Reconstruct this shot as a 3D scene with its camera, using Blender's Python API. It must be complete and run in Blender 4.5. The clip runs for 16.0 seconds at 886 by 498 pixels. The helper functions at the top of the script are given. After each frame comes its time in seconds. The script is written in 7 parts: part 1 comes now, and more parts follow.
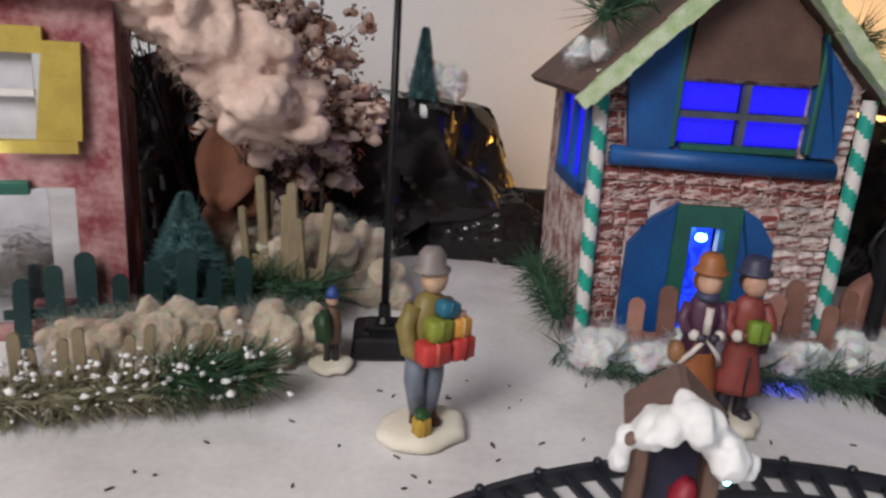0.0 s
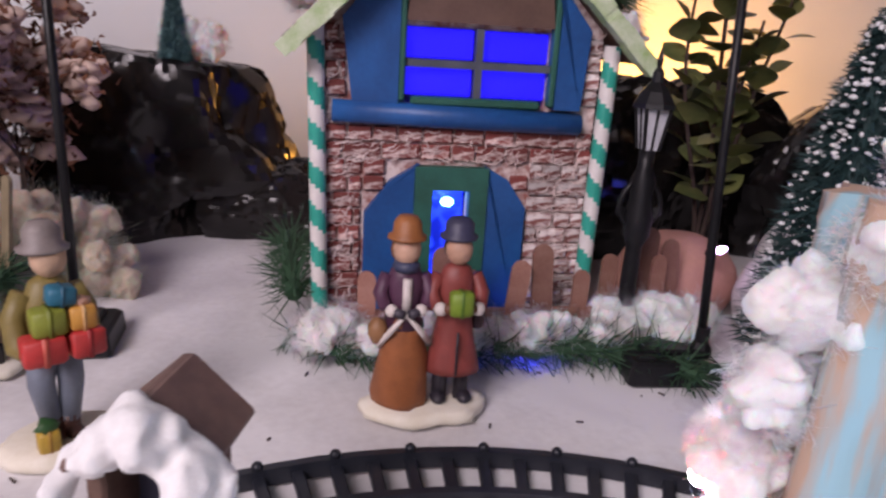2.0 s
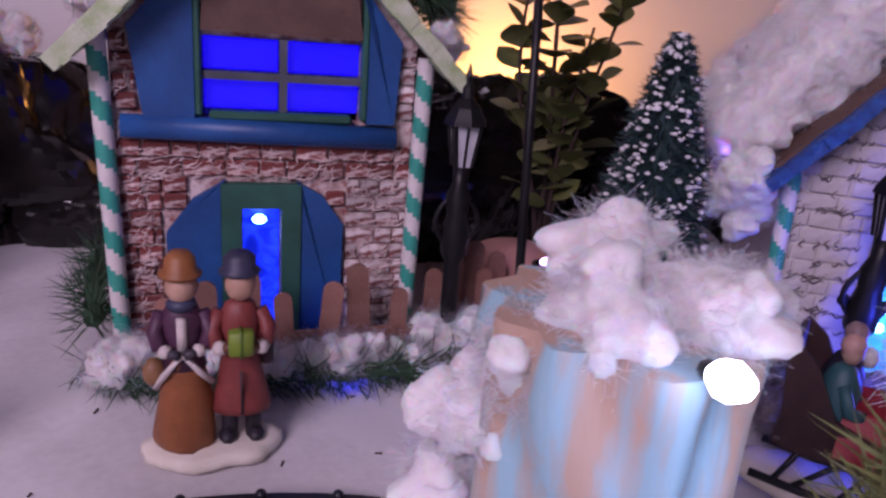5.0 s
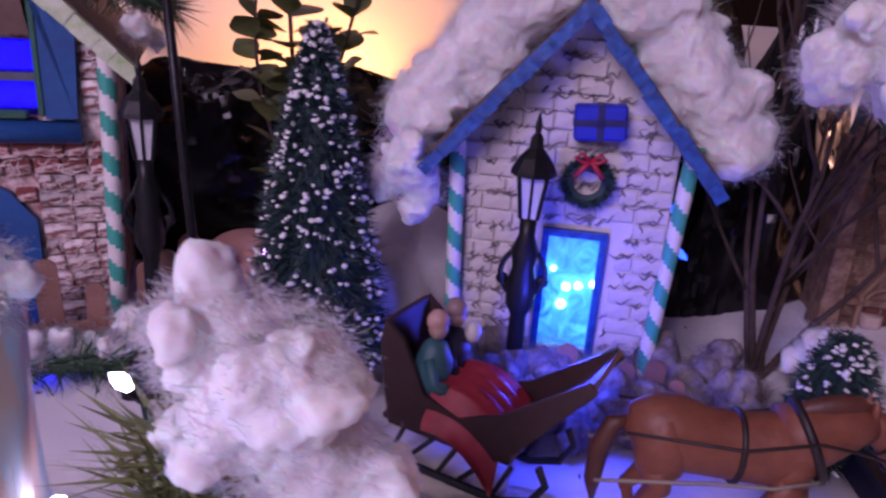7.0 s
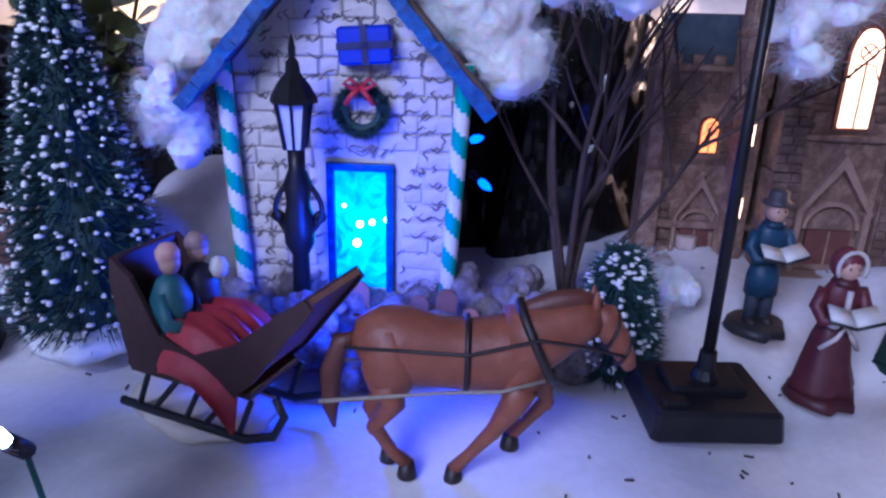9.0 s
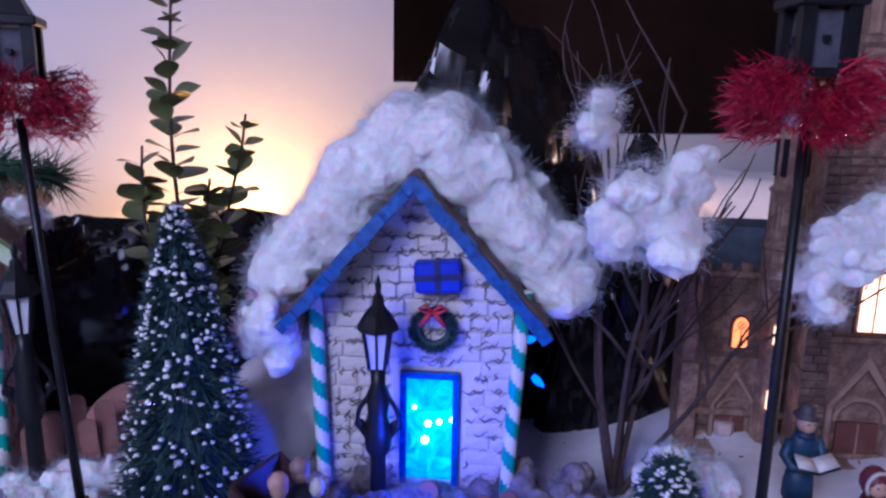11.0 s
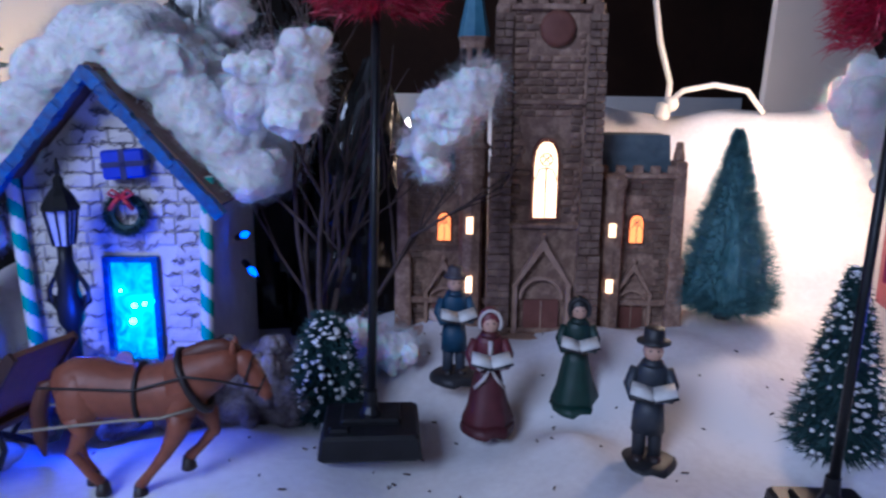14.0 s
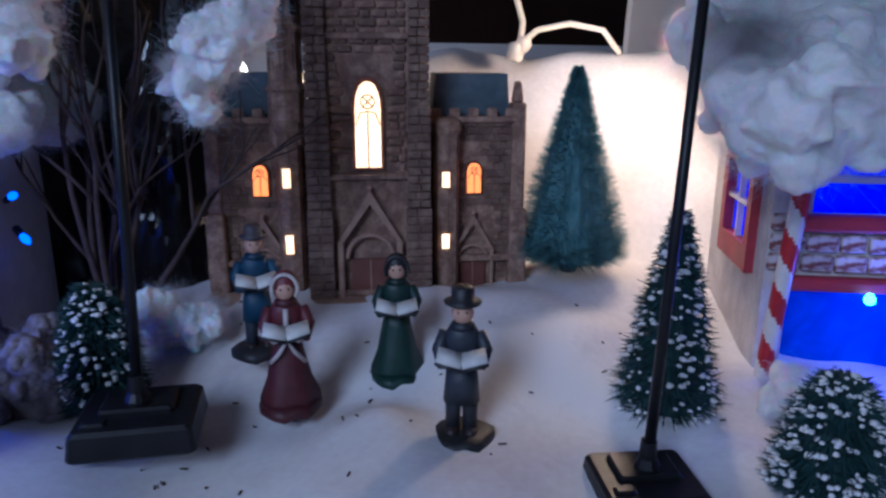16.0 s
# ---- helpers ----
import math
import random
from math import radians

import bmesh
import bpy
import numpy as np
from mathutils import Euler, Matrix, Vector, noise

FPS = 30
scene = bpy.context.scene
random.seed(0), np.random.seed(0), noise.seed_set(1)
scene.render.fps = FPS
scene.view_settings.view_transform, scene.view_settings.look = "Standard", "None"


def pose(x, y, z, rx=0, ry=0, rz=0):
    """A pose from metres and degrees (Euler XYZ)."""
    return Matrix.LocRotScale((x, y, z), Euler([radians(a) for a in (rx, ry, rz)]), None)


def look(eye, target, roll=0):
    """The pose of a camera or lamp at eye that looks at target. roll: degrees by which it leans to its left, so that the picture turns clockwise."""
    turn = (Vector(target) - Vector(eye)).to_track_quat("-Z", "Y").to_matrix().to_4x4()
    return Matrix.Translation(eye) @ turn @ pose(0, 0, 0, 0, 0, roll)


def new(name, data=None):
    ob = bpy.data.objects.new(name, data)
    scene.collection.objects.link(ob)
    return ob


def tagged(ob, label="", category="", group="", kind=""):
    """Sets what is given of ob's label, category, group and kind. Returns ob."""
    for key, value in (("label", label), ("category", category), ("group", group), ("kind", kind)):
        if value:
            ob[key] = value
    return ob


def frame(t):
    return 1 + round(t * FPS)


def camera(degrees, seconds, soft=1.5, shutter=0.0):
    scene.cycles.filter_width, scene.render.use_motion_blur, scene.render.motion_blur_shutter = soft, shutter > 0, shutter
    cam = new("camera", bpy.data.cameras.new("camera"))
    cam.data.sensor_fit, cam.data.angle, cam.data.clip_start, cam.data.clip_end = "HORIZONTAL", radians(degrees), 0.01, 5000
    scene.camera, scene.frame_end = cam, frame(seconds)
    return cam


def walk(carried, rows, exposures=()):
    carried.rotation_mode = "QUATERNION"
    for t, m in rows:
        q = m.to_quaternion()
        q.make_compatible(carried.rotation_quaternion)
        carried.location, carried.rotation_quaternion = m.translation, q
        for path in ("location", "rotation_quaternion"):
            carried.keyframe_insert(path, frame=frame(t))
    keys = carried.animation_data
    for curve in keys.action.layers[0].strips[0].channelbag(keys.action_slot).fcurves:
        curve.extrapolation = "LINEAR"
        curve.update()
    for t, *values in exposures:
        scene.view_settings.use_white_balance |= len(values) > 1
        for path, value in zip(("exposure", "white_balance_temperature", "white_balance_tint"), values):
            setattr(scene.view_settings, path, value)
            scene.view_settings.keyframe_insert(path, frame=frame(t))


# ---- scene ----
cam = camera(64.0, 16.0, soft=2.5, shutter=0.3)
EXPOSURES = [(0.0, 0.75, 6500, 12), (1.5, 0.88, 6500, 22), (3.0, 0.78, 6500, 50), (5.5, 0.30, 6000, 62), (7.5, 0.55, 5900, 76), (8.5, 0.82, 5300, 64), (9.3, 0.98, 4300, 24), (10.0, 0.65, 4700, 42), (12.5, 0.72, 4650, 40), (14.0, 0.62, 4450, 18), (15.0, 0.36, 4400, 16), (16.0, 0.26, 4350, 14)]
PATH = [
    (0, (0.005, 0.002, 0.16), (0.058, 1.923, -0.394), 3.8),
    (0.5, (0.03, 0.016, 0.158), (0.131, 1.932, -0.408), 3.9),
    (1, (0.055, 0.026, 0.159), (0.223, 1.935, -0.417), 3.9),
    (1.5, (0.077, 0.028, 0.163), (0.328, 1.922, -0.427), 4.3),
    (2, (0.101, 0.037, 0.148), (0.405, 1.925, -0.438), 3.6),
    (2.5, (0.116, 0.044, 0.148), (0.484, 1.912, -0.463), 3.5),
    (3, (0.125, 0.044, 0.154), (0.5, 1.909, -0.463), 2.8),
    (3.2, (0.127, 0.047, 0.157), (0.528, 1.9, -0.48), 2.6),
    (5.3, (0.165, 0.043, 0.177), (0.699, 1.857, -0.475), 5.0),
    (5.5, (0.189, 0.033, 0.183), (0.711, 1.848, -0.475), 4.5),
    (6, (0.234, 0.014, 0.184), (0.777, 1.828, -0.463), 4.4),
    (6.3, (0.244, 0.013, 0.181), (0.831, 1.81, -0.473), 4.4),
    (6.5, (0.244, 0.014, 0.18), (0.867, 1.798, -0.474), 4.5),
    (6.7, (0.255, 0.011, 0.184), (0.863, 1.788, -0.503), 4.3),
    (7, (0.271, 0.004, 0.178), (0.905, 1.784, -0.479), 4.1),
    (7.5, (0.302, -0.006, 0.164), (0.958, 1.773, -0.473), 3.1),
    (8, (0.318, -0.01, 0.158), (1.031, 1.733, -0.516), 2.4),
    (8.5, (0.334, -0.012, 0.162), (1.102, 1.702, -0.525), 2.0),
    (9, (0.337, -0.016, 0.156), (1.127, 1.689, -0.529), 1.6),
    (9.5, (0.333, -0.008, 0.183), (1.139, 1.675, -0.537), 1.7),
    (10, (0.312, -0.002, 0.206), (1.098, 1.734, -0.401), 1.8),
    (10.2, (0.309, -0.005, 0.215), (1.066, 1.76, -0.341), 2.0),
    (12.3, (0.309, -0.092, 0.216), (1.059, 1.735, -0.098), 0.5),
    (12.5, (0.316, -0.1, 0.211), (1.077, 1.721, -0.112), 0.4),
    (13, (0.325, -0.118, 0.199), (1.116, 1.69, -0.128), 0.3),
    (13.5, (0.366, -0.13, 0.172), (1.2, 1.648, -0.206), 0.6),
    (14, (0.403, -0.135, 0.169), (1.328, 1.59, -0.245), 0.6),
    (14.5, (0.424, -0.133, 0.172), (1.414, 1.544, -0.284), 0.9),
    (15, (0.436, -0.132, 0.171), (1.459, 1.52, -0.301), 0.7),
    (15.5, (0.449, -0.132, 0.162), (1.515, 1.487, -0.332), 0.5),
    (16, (0.469, -0.126, 0.158), (1.587, 1.447, -0.368), 0.3),
]
walk(cam, [(t, look(eye, target, roll)) for t, eye, target, roll in PATH], EXPOSURES)

# ---- light ----
world = bpy.data.worlds.new("room")
scene.world = world
world.use_nodes = True
world.node_tree.nodes["Background"].inputs["Color"].default_value = (0.72, 0.78, 0.92, 1)
world.node_tree.nodes["Background"].inputs["Strength"].default_value = 0.10


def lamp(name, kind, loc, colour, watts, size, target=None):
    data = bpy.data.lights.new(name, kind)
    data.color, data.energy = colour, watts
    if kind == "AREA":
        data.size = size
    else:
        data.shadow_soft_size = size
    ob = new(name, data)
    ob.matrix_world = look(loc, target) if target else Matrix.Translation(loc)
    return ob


WARM, BLUE, CYAN, WHITE = (1.0, 0.58, 0.2), (0.03, 0.06, 1.0), (0.02, 0.55, 1.0), (0.8, 0.9, 1.0)
# first lamp: unseen area fill added in mid-air for general room brightness
lamp("unseen_room_fill", "AREA", (-0.42, -0.50, 0.72), (1.0, 0.96, 0.93), 6.6, 0.5, (-0.02, 0.40, 0.05))
lamp("wall_glow", "POINT", (0.405, 0.665, 0.09), (1.0, 0.47, 0.06), 0.95, 0.02)
lamp("snow_glow", "POINT", (0.852, 0.180, 0.172), (1.0, 0.60, 0.28), 0.80, 0.012)
lamp("mound_glow", "POINT", (0.70, 0.42, 0.15), WARM, 0.06, 0.01)
lamp("white_house_light", "POINT", (0.405, 0.226, 0.058), (0.05, 0.10, 1.0), 0.095, 0.006)
lamp("white_house_led", "POINT", (0.433, 0.29, 0.06), CYAN, 0.03, 0.004)
lamp("blue_house_light", "POINT", (0.156, 0.39, 0.05), BLUE, 0.03, 0.004)
lamp("fence_led", "POINT", (0.195, 0.338, 0.008), BLUE, 0.006, 0.003)
lamp("red_house_light", "POINT", (0.822, -0.008, 0.045), (0.14, 0.14, 1.0), 0.07, 0.006)
lamp("stump_led", "POINT", (0.186, 0.160, 0.075), (0.75, 0.9, 1.0), 0.012, 0.004)
lamp("tree_led", "POINT", (0.36, 0.312, 0.118), (0.55, 0.3, 1.0), 0.008, 0.004)
# added cyan lamp with no bulb, brightens the near cotton and fountain rock
lamp("foreground_fill", "POINT", (0.215, 0.075, 0.09), (0.35, 0.75, 1.0), 0.026, 0.006)


# ---- materials ----
def mat(name, a, b=None, scale=40.0, rough=0.7, bump=0.2, fine=None, metal=0.0, spec=0.5, coat=0.0, mottle=0.35, per=False, lo=0.42, hi=0.82, stretch=None):
    """Two colours mixed by coarse and fine noise, with fine relief. per: each object differs a little."""
    m = bpy.data.materials.new(name)
    m.use_nodes = True
    nt = m.node_tree
    n, l = nt.nodes, nt.links
    p = n["Principled BSDF"]
    b = b or tuple(c * 0.6 for c in a)
    tc = n.new("ShaderNodeTexCoord")
    n1, n2 = n.new("ShaderNodeTexNoise"), n.new("ShaderNodeTexNoise")
    n1.inputs["Scale"].default_value, n1.inputs["Detail"].default_value = scale, 5
    n2.inputs["Scale"].default_value, n2.inputs["Detail"].default_value = fine or scale * 9, 3
    add = n.new("ShaderNodeMath")
    add.operation = "MULTIPLY_ADD"
    add.inputs[1].default_value, ramp = mottle, n.new("ShaderNodeValToRGB")
    ramp.color_ramp.elements[0].position, ramp.color_ramp.elements[1].position = lo, hi
    ramp.color_ramp.elements[0].color, ramp.color_ramp.elements[1].color = (*a, 1), (*b, 1)
    where = tc.outputs["Object"]
    if stretch:
        mp = n.new("ShaderNodeMapping")
        mp.inputs["Scale"].default_value = stretch
        l.new(where, mp.inputs["Vector"])
        where = mp.outputs["Vector"]
    for t in (n1, n2):
        l.new(where, t.inputs["Vector"])
    l.new(n2.outputs["Fac"], add.inputs[0])
    l.new(n1.outputs["Fac"], add.inputs[2])
    l.new(add.outputs[0], ramp.inputs["Fac"])
    colour = ramp.outputs["Color"]
    if per:
        info, hsv, mr = n.new("ShaderNodeObjectInfo"), n.new("ShaderNodeHueSaturation"), n.new("ShaderNodeMapRange")
        mr.inputs["To Min"].default_value, mr.inputs["To Max"].default_value = 0.6, 1.35
        l.new(info.outputs["Random"], mr.inputs["Value"])
        l.new(mr.outputs[0], hsv.inputs["Value"])
        l.new(colour, hsv.inputs["Color"])
        colour = hsv.outputs["Color"]
    l.new(colour, p.inputs["Base Color"])
    p.inputs["Roughness"].default_value, p.inputs["Metallic"].default_value = rough, metal
    p.inputs["Specular IOR Level"].default_value, p.inputs["Coat Weight"].default_value = spec, coat
    bp = n.new("ShaderNodeBump")
    bp.inputs["Strength"].default_value, bp.inputs["Distance"].default_value = bump, 0.001
    l.new(add.outputs[0], bp.inputs["Height"])
    l.new(bp.outputs["Normal"], p.inputs["Normal"])
    return m


def glow(name, colour, strength, mottled=0.0):
    m = bpy.data.materials.new(name)
    m.use_nodes = True
    n, l = m.node_tree.nodes, m.node_tree.links
    p = n["Principled BSDF"]
    p.inputs["Base Color"].default_value = (*colour, 1)
    p.inputs["Roughness"].default_value = 0.35
    p.inputs["Emission Color"].default_value = (*colour, 1)
    p.inputs["Emission Strength"].default_value = strength
    if mottled:
        tc, nz, mr = n.new("ShaderNodeTexCoord"), n.new("ShaderNodeTexNoise"), n.new("ShaderNodeMapRange")
        nz.inputs["Scale"].default_value, nz.inputs["Detail"].default_value, nz.inputs["Distortion"].default_value = mottled, 3, 2
        mr.inputs["From Min"].default_value, mr.inputs["From Max"].default_value = 0.35, 0.72
        mr.inputs["To Min"].default_value, mr.inputs["To Max"].default_value = strength * 0.25, strength * 1.8
        l.new(tc.outputs["Object"], nz.inputs["Vector"])
        l.new(nz.outputs["Fac"], mr.inputs["Value"])
        l.new(mr.outputs[0], p.inputs["Emission Strength"])
    return m


SNOW = mat("felt_snow", (0.80, 0.79, 0.80), (0.50, 0.47, 0.47), 11, 0.95, 0.4, 260, spec=0.1, mottle=0.22, lo=0.50, hi=0.92)
COTTON = mat("cotton", (0.88, 0.87, 0.87), (0.72, 0.71, 0.72), 60, 1.0, 0.5, 500, spec=0.05)
BEIGE_COTTON = mat("moss_cotton", (0.62, 0.54, 0.44), (0.42, 0.36, 0.28), 60, 1.0, 0.5, 500, spec=0.05)
for m_ in (COTTON, BEIGE_COTTON):
    m_.node_tree.nodes["Principled BSDF"].inputs["Subsurface Weight"].default_value = 0.6
    m_.node_tree.nodes["Principled BSDF"].inputs["Subsurface Scale"].default_value = 0.008
    m_.node_tree.nodes["Principled BSDF"].inputs["Sheen Weight"].default_value = 0.35
BLACK_BAG = mat("black_plastic", (0.006, 0.0055, 0.006), (0.014, 0.012, 0.011), 40, 0.20, 0.45, 110, spec=0.5, mottle=0.2)
BLACK = mat("black_paint", (0.005, 0.005, 0.006), (0.012, 0.012, 0.014), 80, 0.4, 0.3, spec=0.3)
TRACK = mat("track_plastic", (0.012, 0.014, 0.022), (0.02, 0.022, 0.03), 80, 0.4, 0.1)
BRICK = mat("brick_paint", (0.21, 0.045, 0.038), (0.74, 0.58, 0.54), 85, 0.75, 0.9, 420, mottle=0.42, per=True, lo=0.74, hi=0.86, stretch=(0.55, 1, 1.6))
BRICK_WHITE = mat("brick_whitened", (0.72, 0.64, 0.62), (0.22, 0.08, 0.07), 130, 0.8, 0.8, 420, mottle=0.4, per=True, lo=0.64, hi=0.80, stretch=(0.6, 1, 1.6))
MORTAR = mat("mortar", (0.74, 0.62, 0.59), (0.30, 0.11, 0.09), 75, 0.85, 0.8, 300, mottle=0.4, lo=0.60, hi=0.85)
CRACK = mat("dark_crack", (0.09, 0.075, 0.08), (0.24, 0.21, 0.22), 200, 0.9, 0.2)
DRY_BRUSH = mat("dry_brushed_white", (0.80, 0.70, 0.67), (0.60, 0.44, 0.41), 200, 0.85, 0.3)
STONE_WHITE = mat("white_stone", (0.72, 0.68, 0.68), (0.52, 0.48, 0.49), 70, 0.8, 0.9, 380)
STONE_JOINT = mat("dull_joint", (0.60, 0.56, 0.56), (0.70, 0.67, 0.67), 90, 0.85, 0.8)
BLUE_PAINT = mat("blue_paint", (0.012, 0.11, 0.36), (0.01, 0.07, 0.24), 45, 0.45, 0.35)
BLUE_TRIM = mat("blue_glitter", (0.02, 0.14, 0.50), (0.01, 0.05, 0.22), 260, 0.35, 0.8)
GREEN_PAINT = mat("dark_green_paint", (0.015, 0.075, 0.05), (0.02, 0.12, 0.09), 70, 0.5, 0.4)
LIME = mat("light_green_paint", (0.30, 0.46, 0.16), (0.60, 0.68, 0.50), 130, 0.55, 0.6)
BROWN = mat("brown_board", (0.085, 0.045, 0.035), (0.14, 0.08, 0.06), 60, 0.7, 0.5)
MUNTIN = mat("grey_muntin", (0.10, 0.11, 0.14), (0.06, 0.07, 0.09), 90, 0.6, 0.3)
PICKET = mat("brown_stick", (0.24, 0.095, 0.065), (0.36, 0.19, 0.145), 70, 0.75, 0.4, per=True)
TEAL_STRIPE = mat("teal_stripe", (0.01, 0.30, 0.23), (0.02, 0.38, 0.30), 120, 0.35, 0.1)
WHITE_STRIPE = mat("white_stripe", (0.82, 0.78, 0.75), (0.70, 0.66, 0.64), 120, 0.35, 0.1)
RED_STRIPE = mat("red_stripe", (0.50, 0.02, 0.04), (0.36, 0.02, 0.03), 120, 0.35, 0.1)
RED_PAINT = mat("red_paint", (0.45, 0.04, 0.06), (0.30, 0.03, 0.05), 60, 0.5, 0.3)
PINE = mat("pine_needles", (0.012, 0.045, 0.022), (0.03, 0.085, 0.04), 90, 0.7, 0.3)
PINE_BLUE = mat("pine_blue", (0.012, 0.035, 0.035), (0.02, 0.06, 0.06), 90, 0.7, 0.3)
TEAL_PINE = mat("teal_bristle", (0.035, 0.11, 0.12), (0.11, 0.22, 0.23), 110, 0.8, 0.6)
FLOCK = mat("snow_flock", (0.88, 0.88, 0.88), (0.75, 0.75, 0.76), 200, 0.9, 0.3)
LEAF = mat("boxwood_leaf", (0.07, 0.10, 0.03), (0.17, 0.18, 0.06), 60, 0.45, 0.3)
BARK = mat("bark", (0.035, 0.022, 0.018), (0.075, 0.048, 0.038), 150, 0.85, 0.7)
CHURCH = mat("church_stone", (0.40, 0.27, 0.185), (0.17, 0.10, 0.068), 130, 0.8, 0.9, 420, mottle=0.45, per=True)
CHURCH_DARK = mat("church_trim", (0.25, 0.15, 0.10), (0.38, 0.25, 0.17), 120, 0.8, 0.6)
CHURCH_DOOR = mat("church_door", (0.11, 0.035, 0.022), (0.16, 0.06, 0.04), 120, 0.7, 0.4)
SLATE = mat("blue_slate", (0.05, 0.075, 0.095), (0.09, 0.12, 0.14), 140, 0.7, 0.5)
SPIRE = mat("blue_spire", (0.04, 0.13, 0.20), (0.08, 0.20, 0.28), 140, 0.6, 0.5)
WALL = mat("white_panel", (0.74, 0.76, 0.79), (0.69, 0.71, 0.74), 3, 0.6, 0.05)
WOOD_DARK = mat("dark_wood", (0.06, 0.03, 0.018), (0.035, 0.018, 0.012), 5, 0.5, 0.1)
PLASTER = mat("plaster", (0.55, 0.55, 0.56), (0.48, 0.48, 0.5), 3, 0.9, 0.1)
RED_TINSEL = mat("red_tinsel", (0.55, 0.01, 0.05), (0.30, 0.005, 0.03), 200, 0.35, 0.2)
RUST = mat("rust_paper", (0.20, 0.075, 0.035), (0.12, 0.045, 0.025), 40, 0.8, 0.5)
# white snow with the pink light on it put into the base colour
PINK_LIT_SNOW = mat("pink_lit_snow", (0.62, 0.32, 0.26), (0.5, 0.26, 0.22), 50, 0.85, 0.4)
YELLOW = mat("yellow_paint", (0.52, 0.40, 0.07), (0.40, 0.29, 0.05), 60, 0.6, 0.4)
MAROON = mat("maroon_stone", (0.22, 0.045, 0.055), (0.48, 0.28, 0.27), 45, 0.75, 1.0, 260, mottle=0.45, lo=0.60, hi=0.90)
STUMP_TAN = mat("tan_resin", (0.46, 0.32, 0.24), (0.62, 0.52, 0.44), 60, 0.7, 0.6)
STUMP_ROCK = mat("moulded_rock", (0.50, 0.35, 0.26), (0.28, 0.50, 0.58), 65, 0.5, 1.0, 300, mottle=0.35, lo=0.64, hi=0.76, stretch=(1, 1, 0.14))
WIRE = mat("white_wire", (0.78, 0.74, 0.68), (0.68, 0.64, 0.58), 60, 0.5, 0.1)
FOIL = mat("silver_foil", (0.75, 0.76, 0.80), (0.5, 0.52, 0.56), 40, 0.18, 1.0, 90, metal=1.0)
CREAM = mat("cream_base", (0.72, 0.66, 0.52), (0.82, 0.77, 0.66), 120, 0.75, 0.4)
GLASS_GREY = mat("frosted_pane", (0.62, 0.62, 0.66), (0.50, 0.51, 0.55), 80, 0.3, 0.1)
SMOKED = mat("smoked_pane", (0.10, 0.10, 0.12), (0.06, 0.06, 0.075), 80, 0.25, 0.1)
STRAW = mat("dry_straw", (0.34, 0.29, 0.21), (0.14, 0.15, 0.08), 120, 0.8, 0.4)
PANE_BLUE = glow("blue_lit_pane", (0.012, 0.008, 0.62), 0.72)
PANE_CYAN = glow("cyan_lit_film", (0.01, 0.40, 0.80), 0.8, 90)
PANE_DEEP = glow("deep_blue_film", (0.01, 0.04, 0.9), 0.9, 110)
PANE_DIM = glow("dim_blue_film", (0.012, 0.05, 0.40), 0.20, 60)
PANE_WARM = glow("warm_lit_pane", (1.0, 0.58, 0.22), 2.2)
PANE_AMBER = glow("amber_lit_pane", (1.0, 0.24, 0.035), 1.5)
LED_WHITE = glow("white_led", (0.85, 0.95, 1.0), 14)
LED_CYAN = glow("cyan_led", (0.25, 0.95, 1.0), 6)
LED_WARM = glow("warm_led", (1.0, 0.8, 0.45), 12)
LED_PURPLE = glow("purple_led", (0.75, 0.5, 1.0), 8)
LED_BLUE = glow("blue_led", (0.02, 0.10, 1.0), 3)
_paints = {}


def paint(r, g, b):
    """Hand-painted resin in one colour, slightly uneven."""
    k = (r, g, b)
    if k not in _paints:
        _paints[k] = mat("resin_paint", k, tuple(c * 0.72 for c in k), 160, 0.5, 0.3)
    return _paints[k]


